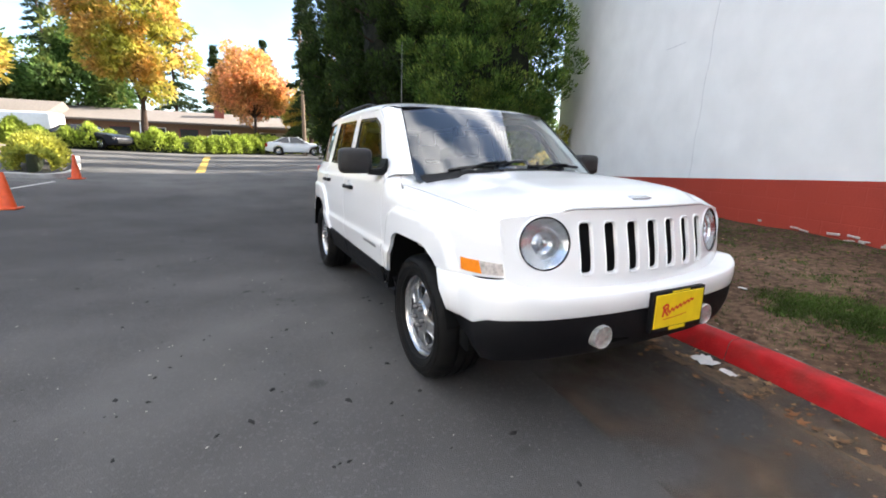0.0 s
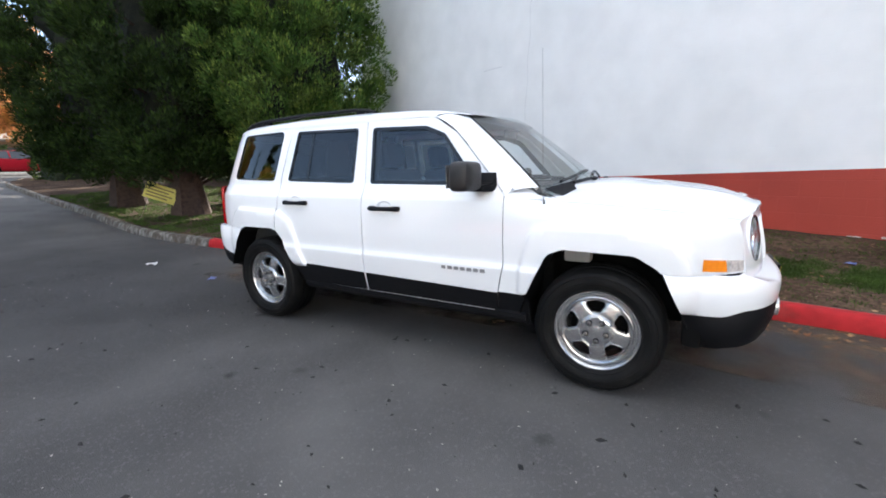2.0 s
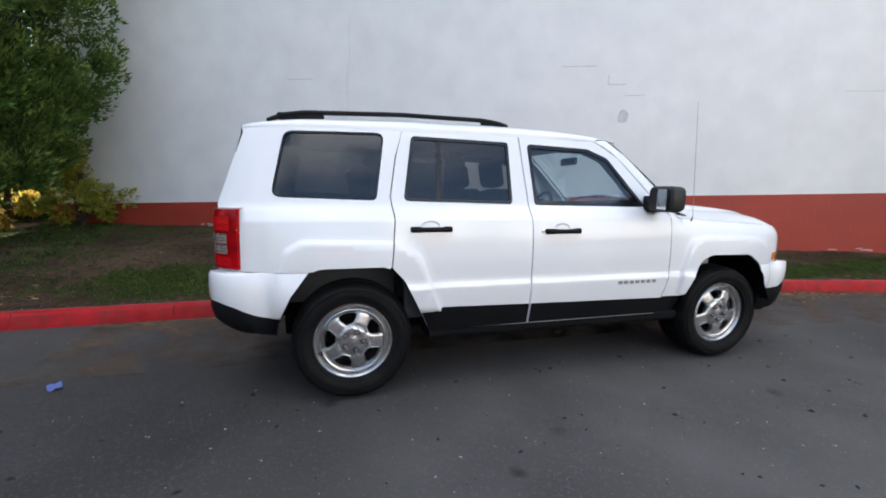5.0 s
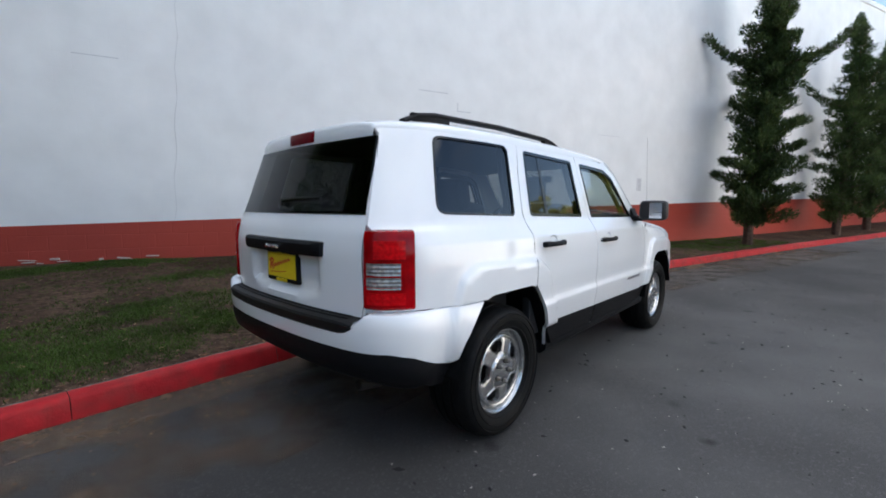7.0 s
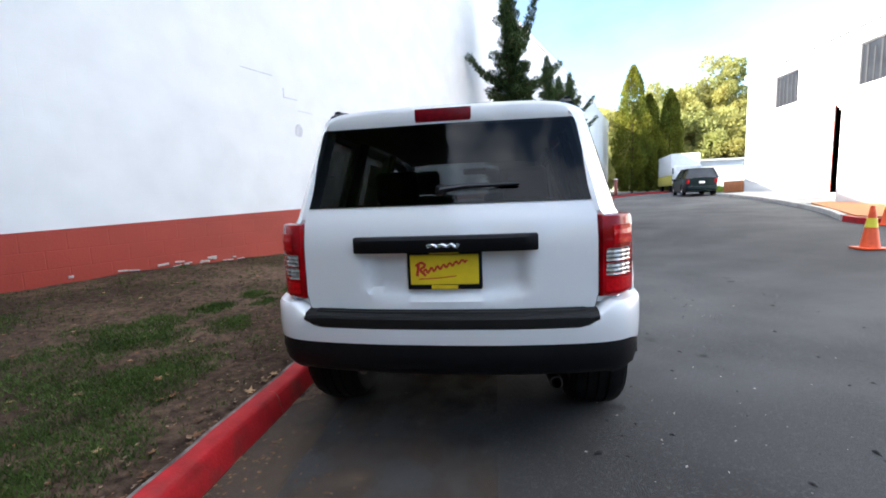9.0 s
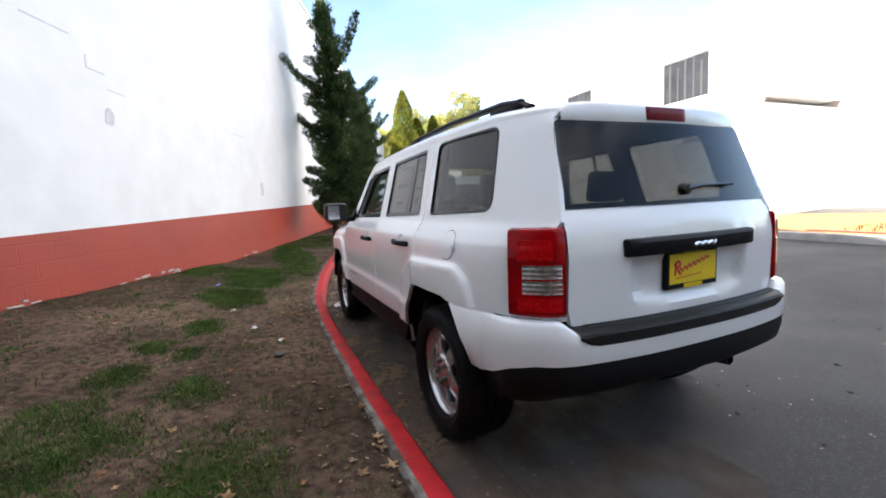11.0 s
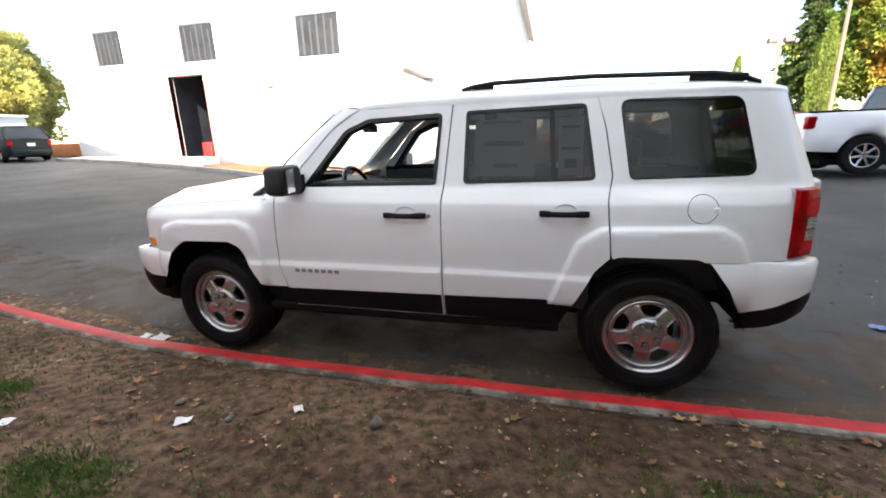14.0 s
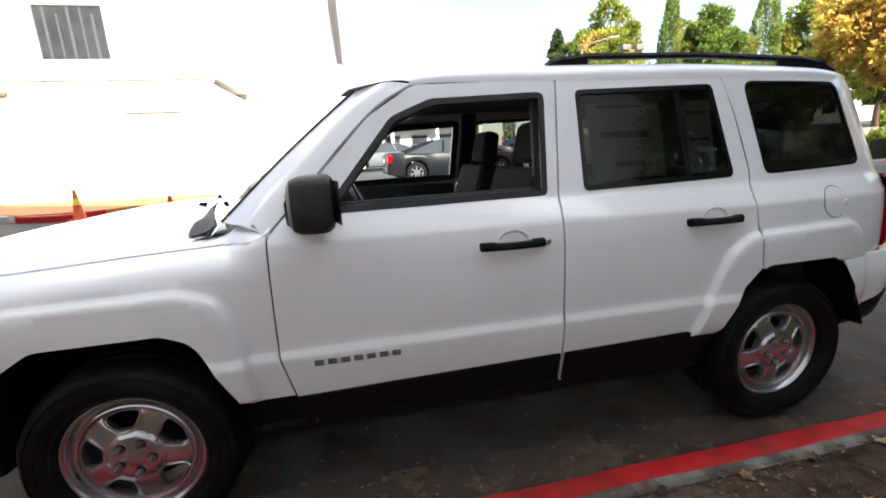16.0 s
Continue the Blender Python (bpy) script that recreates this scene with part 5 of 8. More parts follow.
def thing_part(name, parent, at, turn):
    """An empty that carries the pieces of one part."""
    ob = new(name)
    ob.empty_display_size = 0.05
    ob.parent = parent
    ob.matrix_basis = Matrix.Translation(at)
    return ob


FRONT_PLAN = spline([(1.54, 0.845, 0), (1.64, 0.842, 0), (1.76, 0.838, 0), (1.89, 0.822, 0), (1.995, 0.782, 0), (2.07, 0.69, 0), (2.12, 0.52, 0), (2.152, 0.26, 0), (2.16, 0.0, 0)], 6)
REAR_PLAN = spline([(-1.50, 0.85, 0), (-1.64, 0.848, 0), (-1.76, 0.845, 0), (-1.88, 0.825, 0), (-1.985, 0.785, 0), (-2.07, 0.70, 0), (-2.115, 0.55, 0), (-2.145, 0.28, 0), (-2.152, 0.0, 0)], 6)


def bumper_skin(plan_pts, profile, clip=None):
    """A skin swept round a bumper's plan; profile(f) gives (outward, height) rows for a place f from the side (0) to the middle (1)."""
    half = plan_pts
    full = [(p, i / (len(half) - 1)) for i, p in enumerate(half)] + [(Vector((p.x, -p.y, 0)), i / (len(half) - 1)) for i, p in reversed(list(enumerate(half[:-1])))]
    rows = []
    for i, (p, f) in enumerate(full):
        a, b = full[max(i - 1, 0)][0], full[min(i + 1, len(full) - 1)][0]
        t = (b - a).normalized()
        n = Vector((t.y, -t.x, 0))
        if n.dot(Vector((p.x - math.copysign(1.2, p.x), p.y, 0))) < 0:
            n = -n
        row = []
        for o, h in profile(f):
            q = p + n * o + Vector((0, 0, h))
            q.x = math.copysign(max(abs(q.x), interp([(0.30, 1.735), (0.44, 1.733), (0.52, 1.70), (0.60, 1.662), (0.71, 1.61), (0.745, 1.575), (0.78, 1.52)], h)), q.x)
            w = smooth01((1.90 - abs(q.x)) / 0.18)
            q.y = math.copysign(abs(q.y) * (1 - w) + (side_y(q.x, h) + o) * w, q.y)
            row.append(q)
        rows.append(row)
    return loft(rows, closed=False)


def make_bumpers():
    low = lambda f: interp([(0, 0.505), (0.30, 0.505), (0.36, 0.512), (0.45, 0.548), (0.6, 0.565), (1, 0.565)], f)

    def front_white(f):
        z = low(f)
        deep = -0.02 - 0.115 * smooth01((f - 0.34) / 0.26)
        top = interp([(0, 0.703), (0.5, 0.703), (0.6, 0.680), (0.7, 0.664), (1, 0.656)], f)
        return [(deep, top + 0.004), (-0.020, top), (-0.005, top - 0.003), (0.001, top - 0.010), (0.004, (z + top) / 2), (0.001, z + 0.014), (-0.004, z), (-0.03, z - 0.005)]

    def front_black(f):
        z = low(f)
        end = interp([(0, 0.31), (0.2, 0.31), (0.3, 0.32), (0.4, 0.345), (0.6, 0.37), (1, 0.375)], f)
        return [(-0.03, z + 0.002), (-0.008, z - 0.002), (-0.004, z - 0.03), (-0.010, z - 0.09), (-0.03, end + 0.04), (-0.05, end), (-0.10, end + 0.003)]

    white = part("front_bumper", bumper_skin(FRONT_PLAN, front_white), PAINT, suv, angle=50)
    black = part("lower_bumper", bumper_skin(FRONT_PLAN, front_black), TRIM, white, "black lower bumper", angle=60)
    for y in (-0.345, 0.345):
        fog = thing_part("fog_lamp", white, (2.136, y + 0.008, 0.466), 0)
        part("fog_bowl", lathe([(0.0, 0.006), (0.012, 0.008), (0.03, 0.010), (0.043, 0.013), (0.048, 0.018), (0.053, 0.014), (0.057, -0.05)], 28, "X"), FOG_BOWL, fog)
        part("fog_lens", lathe([(0.0, 0.028), (0.025, 0.025), (0.045, 0.017)], 24, "X"), LENS, fog)
    part("air_intake", box((2.04, -0.26, 0.415), (2.132, 0.26, 0.515), 0.015), DARK_VOID, white, "black lower air intake")
    plate(white, Matrix.Translation((2.182, 0.085, 0.545)), 1, 0.178, 0.096)

    rlow = lambda f: interp([(0, 0.50), (0.20, 0.50), (0.30, 0.52), (0.44, 0.575), (0.56, 0.60), (1, 0.60)], f)

    def rear_white(f):
        z = rlow(f)
        deep = -0.02 - 0.10 * smooth01((f - 0.34) / 0.22)
        top = 0.763 - 0.047 * smooth01((f - 0.645) / 0.075)
        e = smooth01((f - 0.26) / 0.14)
        return [(deep, top), (-0.008 + (deep * 0.4 + 0.008) * e, top - 0.001), (-0.002 - 0.008 * e, top - 0.0025), (0.0, top - 0.005 - 0.011 * e), (0.003, (z + top) / 2), (0.0, z + 0.018), (-0.003, z), (-0.03, z - 0.004)]

    def rear_black(f):
        z = rlow(f)
        end = interp([(0, 0.40), (0.15, 0.40), (0.35, 0.40), (0.5, 0.42), (0.65, 0.445), (1, 0.445)], f)
        return [(-0.03, z + 0.002), (-0.007, z - 0.002), (-0.004, z - 0.04), (-0.02, z - 0.11), (-0.05, end + 0.02), (-0.08, end), (-0.13, end + 0.005)]

    rear = part("rear_bumper", bumper_skin(REAR_PLAN, rear_white), PAINT, suv, angle=50)
    part("lower_bumper", bumper_skin(REAR_PLAN, rear_black), TRIM, rear, "black lower bumper", angle=60)
    rows = []
    for y in np.linspace(-0.61, 0.61, 31):
        q = abs(y) / 0.61
        xe = float(np.interp(abs(y), [p.y for p in REAR_PLAN][::-1], [p.x for p in REAR_PLAN][::-1]))
        e = 0.03 * smooth01((q - 0.9) / 0.1)
        rows.append([(xe + 0.118, y, 0.741), (xe + 0.010, y, 0.724), (xe - 0.004, y, 0.719 - e * 0.3), (xe - 0.010, y, 0.709 - e * 0.4), (xe - 0.010, y, 0.676 + e), (xe - 0.002, y, 0.666 + e)])
    pad = part("step_pad", loft(rows, closed=False), PAD, rear, "ribbed black step pad", angle=22)
    for i in range(4):
        rib = loft([[(float(np.interp(abs(y), [p.y for p in REAR_PLAN][::-1], [p.x for p in REAR_PLAN][::-1])) + 0.022 + 0.020 * i + d, y, 0.7245 + 0.16 * (0.012 + 0.020 * i) + h) for d, h in ((0, 0), (0.003, 0.006), (0.010, 0.007), (0.013, 0))] for y in np.linspace(-0.56, 0.56, 21)], closed=False)
        part("pad_rib", rib, PAD, pad)


def plate(parent, m, facing, w, h):
    """A yellow dealer plate in a black holder; its lettering as plain red and black bars."""
    hold = thing_part("plate_holder", parent, (0, 0, 0), 0)
    hold.matrix_basis = m @ Matrix.Rotation(0 if facing > 0 else math.pi, 4, "Z")
    part("plate_frame", box((-0.02, -w, -h), (0.006, w, h), 0.008), TRIM, hold, "black plate frame", smooth=False)
    part("plate_sheet", box((0.004, -w + 0.014, -h + 0.022), (0.009, w - 0.014, h - 0.014), 0.002, 1), PLATE_YELLOW, hold, "yellow dealer plate", smooth=False)
    wave = [(0.0105, -0.085 + 0.0085 * i, -0.004 + 0.0022 * i + 0.011 * math.sin(i * 2.1) * (1 - 0.02 * i)) for i in range(22)]
    bars = [tube(spline(wave, 3), 0.0046, 5),
            tube(spline([(0.0105, -0.118, 0.020), (0.0105, -0.095, 0.034), (0.0105, -0.078, 0.022), (0.0105, -0.098, 0.004), (0.0105, -0.076, -0.020)], 5), 0.0058, 5),
            tube([(0.0105, -0.104, 0.030), (0.0105, -0.112, -0.022)], 0.006, 5), tube(spline([(0.0105, -0.105, -0.034), (0.0105, -0.02, -0.030), (0.0105, 0.05, -0.022)], 4), 0.0022, 5)]
    for t_bar in bars:
        for v in t_bar.verts:
            v.co.x = 0.0095 + (v.co.x - 0.0105) * 0.25
    part("plate_script", join(*bars), PLATE_RED, hold, "red swash shown as plain strokes", smooth=False)
    part("plate_caption", box((0.006, -0.055, -h + 0.003), (0.0085, 0.055, -h + 0.019)), PLATE_YELLOW, hold, smooth=False)
    part("plate_caption", box((0.006, -0.06, h - 0.011), (0.0085, 0.06, h - 0.004)), PLATE_YELLOW, hold, smooth=False)


gate_x0 = soft_table([(0.6, -2.085), (0.72, -2.098), (1.0, -2.105), (1.09, -2.09), (1.165, -2.058), (1.5, -1.955), (1.6, -1.92)], 0.6, 1.7, 0.015)


def gate_x(y, z):
    recess = 0.030 * smooth01((0.345 - abs(y)) / 0.045) * smooth01((z - 0.775 - 0.03 * (abs(y) / 0.34) ** 4) / 0.032) * smooth01((1.0 - z) / 0.05)
    return gate_x0(z) + (0.055 + 0.012 * smooth01((z - 1.1) / 0.4)) * (y / 0.63) ** 2 + recess


def make_tailgate():
    place = lambda y, z: (gate_x(y, z), y, z)
    inn = (1, 0, 0)
    out = rpoly([(-0.602, 0.722, 0.03), (0.602, 0.722, 0.03), (0.618, 0.79, 0.03), (0.614, 1.12, 0.05), (0.615, 1.165, 0.03), (0.549, 1.515, 0.04), (-0.549, 1.515, 0.04), (-0.615, 1.165, 0.03), (-0.614, 1.12, 0.05), (-0.618, 0.79, 0.03)])
    win = rpoly([(-0.609, 1.168, 0.012), (0.609, 1.168, 0.012), (0.544, 1.508, 0.012), (-0.544, 1.508, 0.012)])
    gate = part("tailgate", panel(out, [win], place, 0.03, 0.02, inn), PAINT, suv)
    for line in (out[:],):
        ring = [Vector(place(*p)) + Vector((0.0005, 0, 0)) for p in dense(line, 0.03)]
        part("gate_seam", tube(ring + [ring[0]], 0.0016, 5), SEAM, gate)
    part("rear_window", panel(inset(win, -0.003), [], lambda y, z: (gate_x(y, z) - 0.004, y, z), 0.06, 0.01, inn), REAR_GLASS, gate, "dark tinted rear window")
    rows = []
    for y in np.linspace(-0.372, 0.372, 29):
        q = abs(y) / 0.372
        k = 1 - 0.35 * smooth01((q - 0.93) / 0.07)
        x = gate_x(y, 1.03) - 0.006
        rows.append([(x + 0.02, y, 1.043), (x - 0.022 * k, y, 1.040), (x - 0.032 * k, y, 1.028), (x - 0.030 * k, y, 0.99), (x - 0.020 * k, y, 0.975), (x + 0.03, y, 0.972)])
    bar = part("tailgate_bar", loft(rows, closed=False), TRIM, gate, "black tailgate handle bar")
    for y in (-0.368, 0.368):
        part("bar_end", box((gate_x(0.36, 1.0) - 0.02, y - 0.01, 0.975), (gate_x(0.36, 1.0) + 0.02, y + 0.01, 1.04), 0.008), TRIM, bar)
    swash = spline([(-2.138, -0.066, 1.012), (-2.138, -0.055, 0.999), (-2.138, -0.038, 1.008), (-2.138, -0.020, 1.001), (-2.138, 0.0, 1.008), (-2.138, 0.020, 1.001), (-2.138, 0.040, 1.008), (-2.138, 0.060, 1.0)], 5)
    part("maker_badge", tube(swash, 0.0075, 6), CHROME, bar, "plain silver maker badge")
    plate(gate, Matrix.Translation((gate_x(0, 0.9) - 0.012, 0, 0.897)), -1, 0.155, 0.08)
    arm = tube([(gate_x(0, 1.225) - 0.025, 0.01, 1.225), (gate_x(0.1, 1.235) - 0.02, -0.10, 1.236), (gate_x(0.2, 1.235) - 0.016, -0.31, 1.238)], [0.014, 0.011, 0.007], 8)
    w = part("rear_wiper", arm, GLOSS_BLACK, gate, "black rear wiper")
    part("wiper_hub", moved(lathe([(0, -0.035), (0.02, -0.032), (0.026, -0.01), (0.026, 0.0)], 18, "X"), Matrix.Translation((gate_x(0, 1.225) - 0.002, 0.01, 1.222))), GLOSS_BLACK, w)
    for s in (-1, 1):
        plan_pts = spline([(-2.038, 0.616, 0), (-2.014, 0.680, 0), (-1.975, 0.720, 0), (-1.935, 0.748, 0), (-1.895, 0.768, 0)], 5)
        lens_rows = []
        for i, p in enumerate(plan_pts):
            a, b = plan_pts[max(i - 1, 0)], plan_pts[min(i + 1, len(plan_pts) - 1)]
            t = (b - a).normalized()
            n = Vector((-t.y, t.x, 0))
            n = n if n.x < 0 or n.y > 0.9 else -n
            edge = -0.02 if i in (0, len(plan_pts) - 1) else 0.0
            lens_rows.append([Vector((q.x, s * q.y, z)) for q, z in ((p + n * (o + edge), z) for o, z in
                             ((-0.02, 0.772), (0.015, 0.774), (0.024, 0.784), (0.024, 0.86), (0.022, 0.98), (0.017, 1.085), (0.010, 1.098), (-0.02, 1.104)))])
        lamp = part("tail_lamp", loft(lens_rows, closed=False), RED_LENS, suv, "dark red tail lamp with two clear bands", angle=40)
        for z0, z1, i0, i1, band_mat, band_name in ((0.860, 0.910, 2, 14, CLEAR_LENS, "clear_band"), (0.917, 0.968, 2, 14, CLEAR_LENS, "clear_band"),
                                                    (0.985, 1.060, 4, 16, RED_CELL, "red_cell"), (0.795, 0.845, 2, 16, RED_CELL, "red_cell")):
            rise = []
            teeth = 3 if band_mat is CLEAR_LENS else 2
            for k in range(2 * teeth + 1):
                lift = 0.0255 if k % 2 == 0 else (0.0236 if band_mat is CLEAR_LENS else 0.0248)
                rise.append((lift - 0.004 * smooth01((z0 + (z1 - z0) * k / (2 * teeth) - 1.0) / 0.08), z0 + (z1 - z0) * k / (2 * teeth)))
            band = []
            for i in range(i0, i1):
                p, a, b = plan_pts[i], plan_pts[i - 1], plan_pts[min(i + 1, len(plan_pts) - 1)]
                t = (b - a).normalized()
                n = Vector((-t.y, t.x, 0))
                n = n if n.x < 0 or n.y > 0.9 else -n
                band.append([Vector((q.x, s * q.y, z)) for q, z in ((p + n * o, z) for o, z in [(0.015, z0 - 0.001)] + rise + [(0.015, z1 + 0.001)])])
            part(band_name, loft(band, closed=False), band_mat, lamp, "clear ribbed band" if band_mat is CLEAR_LENS else "bright red ribbed cell", smooth=False)
        # white jamb behind the seam between tailgate and quarter
        jamb = []
        for z in np.linspace(0.75, 1.55, 26):
            gy = float(np.interp(z, [0.72, 0.79, 1.12, 1.165, 1.515, 1.55], [0.602, 0.618, 0.614, 0.615, 0.549, 0.542]))
            qx = -2.012 if z < 1.1 else -2.028 + tail_in(z)
            a = Vector((gate_x(gy - 0.004, z) + 0.014, s * (gy - 0.004), z))
            b = Vector((qx + 0.012, s * (side_y(qx + 0.012, z) - 0.006), z))
            jamb.append([a + Vector((0.05, -s * 0.03, 0)), a, a.lerp(b, 0.5) + Vector((-0.002, s * 0.002, 0)), b, b + Vector((0.05, -s * 0.01, 0))])
        part("gate_jamb", loft(jamb, closed=False), PAINT, suv)
        # front turn lamp in the wing
        x_mid = 1.865
        part("turn_lamp", panel([(1.775, 0.724), (1.775, 0.780), (x_mid, 0.778), (x_mid + 0.01, 0.722)], [], on_side(s, 0.004), 0.02, 0.012, (0, -s, 0)), AMBER, suv, "amber turn lamp")
        part("side_lamp", panel([(x_mid + 0.013, 0.722), (x_mid + 0.003, 0.778), (1.952, 0.770), (1.958, 0.722)], [], on_side(s, 0.006), 0.015, 0.012, (0, -s, 0)), SIDE_LENS, suv, "clear side lamp")


def rim_depth(r):
    return interp([(0, 0.017), (0.026, 0.017), (0.029, 0.013), (0.078, 0.014), (0.089, 0.001), (0.12, -0.004), (0.160, -0.010), (0.172, -0.012), (0.180, -0.030), (0.226, -0.034)], r)


def wheel_at(x, s, turn):
    """One wheel, its outer face towards s: treaded tyre, pressed steel rim with five windows, nuts and cap."""
    w = thing_part("wheel", suv, (x, s * 0.802, 0.345), 0)
    prof = [(0.222, 0.028), (0.232, 0.040), (0.262, 0.055), (0.295, 0.056), (0.318, 0.047), (0.331, 0.032), (0.337, 0.012), (0.341, 0.006), (0.341, -0.032), (0.333, -0.034), (0.333, -0.044), (0.343, -0.046),
            (0.345, -0.085), (0.335, -0.087), (0.335, -0.097), (0.345, -0.099), (0.343, -0.138), (0.333, -0.140), (0.333, -0.150), (0.341, -0.152), (0.336, -0.19), (0.30, -0.222), (0.25, -0.21), (0.22, -0.19)]
    tyre = lathe(prof, 96, "Y")
    for v in tyre.verts:
        r = math.hypot(v.co.x, v.co.z)
        a = math.atan2(v.co.z, v.co.x)
        if r > 0.325 and abs(v.co.y + 0.09) > 0.075:
            k = 0.004 if int((a / (2 * math.pi) + 0.5) * 96) % 3 == 0 else 0.0
            v.co.x *= 1 - k / r
            v.co.z *= 1 - k / r
        if v.co.z < -0.338:
            v.co.z = -0.338 - (v.co.z + 0.338) * -0.3
    part("tyre", tyre, RUBBER, w, "black all-season tyre")
    for rr in (0.272, 0.303):
        part("sidewall_rib", lathe([(rr - 0.003, 0.052), (rr - 0.001, 0.0585), (rr + 0.001, 0.0585), (rr + 0.003, 0.052)], 72, "Y"), RUBBER, w)
    part("tyre_bead", lathe([(0.226, 0.034), (0.234, 0.0445), (0.238, 0.045), (0.240, 0.044)], 64, "Y"), RUBBER, w)
    off = 0.012
    circle = [(0.226 * math.cos(a), 0.226 * math.sin(a)) for a in np.linspace(0, 2 * math.pi, 72, endpoint=False)]
    holes = []
    for k in range(5):
        c = 2 * math.pi * k / 5 + math.pi / 2
        def pt(r, da):
            return (r * math.cos(c + da), r * math.sin(c + da))
        holes.append(rpoly([(*pt(0.103, -0.21), 0.010), (*pt(0.103, 0.21), 0.010), (*pt(0.147, 0.355), 0.012), (*pt(0.164, 0.305), 0.012), (*pt(0.168, 0.0), 0.05), (*pt(0.164, -0.305), 0.012), (*pt(0.147, -0.355), 0.012)], 4))

    def on_rim(a, b):
        r = math.hypot(a, b)
        d = rim_depth(r)
        ang = (math.atan2(b, a) - math.pi / 2) % (2 * math.pi / 5) - math.pi / 5
        across = abs(r * math.sin(ang))
        spoke = smooth01((0.047 - across) / 0.014) * smooth01((r - 0.085) / 0.02) * smooth01((0.184 - r) / 0.018)
        return (a, d + 0.006 * spoke + off, b)

    face = panel(circle, holes, on_rim, 0.011, 0.022, (0, -1, 0))
    rim = part("rim", face, STEEL, w, "silver painted pressed-steel rim", angle=28)
    for hole in holes:
        pts = [Vector(on_rim(*p)) for p in dense(hole, 0.012)]
        c = sum(pts, Vector()) / len(pts)
        lip = loft([[p + (c - p) * k + Vector((0, d, 0)) for p in pts + [pts[0]]] for k, d in ((-0.24, -0.002), (-0.15, 0.007), (-0.06, 0.006), (0.02, -0.014))], closed=False)
        part("window_rim", lip, STEEL, rim)
    part("rim_flange", lathe([(0.172, off - 0.022), (0.177, off - 0.002), (0.183, off + 0.001), (0.188, off - 0.002), (0.193, off - 0.020), (0.202, off - 0.020), (0.206, off + 0.002), (0.211, off + 0.008), (0.216, off + 0.012), (0.222, off + 0.012), (0.227, off + 0.004)], 72, "Y"), STEEL, rim)
    part("rim_barrel", lathe([(0.224, off), (0.205, -0.03), (0.195, -0.08), (0.20, -0.17), (0.22, -0.19)], 48, "Y"), mat("rim_inside", (0.10, 0.10, 0.10), 0.6, metal=0.4), rim)
    part("brake_disc", lathe([(0.0, -0.075), (0.15, -0.075), (0.15, -0.09), (0.0, -0.09)], 36, "Y"), DARK_VOID, w)
    for k in range(5):
        a = 2 * math.pi * k / 5 - math.pi / 2
        nut = lathe([(0.0, 0.020), (0.006, 0.020), (0.0105, 0.015), (0.0125, -0.005)], 6, "Y")
        part("wheel_nut", moved(nut, Matrix.Translation((0.055 * math.cos(a), off + 0.015, 0.055 * math.sin(a)))), NUT, rim)
        dish = lathe([(0.011, 0.0155), (0.0165, 0.0158)], 16, "Y")
        part("nut_seat", moved(dish, Matrix.Translation((0.055 * math.cos(a), off, 0.055 * math.sin(a)))), GLOSS_BLACK, rim)
        step = tube([(rr * math.cos(a + da), off + rim_depth(rr) + 0.003, rr * math.sin(a + da)) for rr, da in ((0.092, -0.30), (0.087, -0.15), (0.086, 0.0), (0.087, 0.15), (0.092, 0.30))], 0.0035, 5)
        part("hub_edge", step, STEEL, rim)
    part("valve", moved(box((-0.004, 0, -0.012), (0.004, 0.008, 0.012), 0.003), Matrix.Translation((0.19, off - 0.02, -0.03))), RUBBER, rim)
    w.matrix_basis = Matrix.Translation((x, s * 0.802, 0.345)) @ Matrix.Rotation(0 if s > 0 else math.pi, 4, "Z") @ Matrix.Rotation(radians(turn), 4, "Y")


def seat(x, y, w, name="seat", tall=0.62, depth=0.52, rest=True):
    st = thing_part(name, suv, (x, y, 0.52), 0)
    part("cushion", box((-depth / 2, -w / 2, 0), (depth / 2, w / 2, 0.16), 0.05, 3), CLOTH, st, "charcoal cloth cushion")
    back = moved(box((-0.07, -w / 2, 0), (0.07, w / 2, tall), 0.05, 3), pose(-depth / 2 + 0.02, 0, 0.10, 0, -16, 0))
    part("backrest", back, CLOTH, st, "charcoal cloth backrest")
    for hy in ((0,) if w < 0.7 else (-w / 3.2, w / 3.2)):
        part("headrest", moved(box((-0.05, -0.13, 0), (0.05, 0.13, 0.19), 0.045, 3), pose(-depth / 2 - 0.17, hy, 0.10 + tall * 0.99, 0, -10, 0)), CLOTH, st)


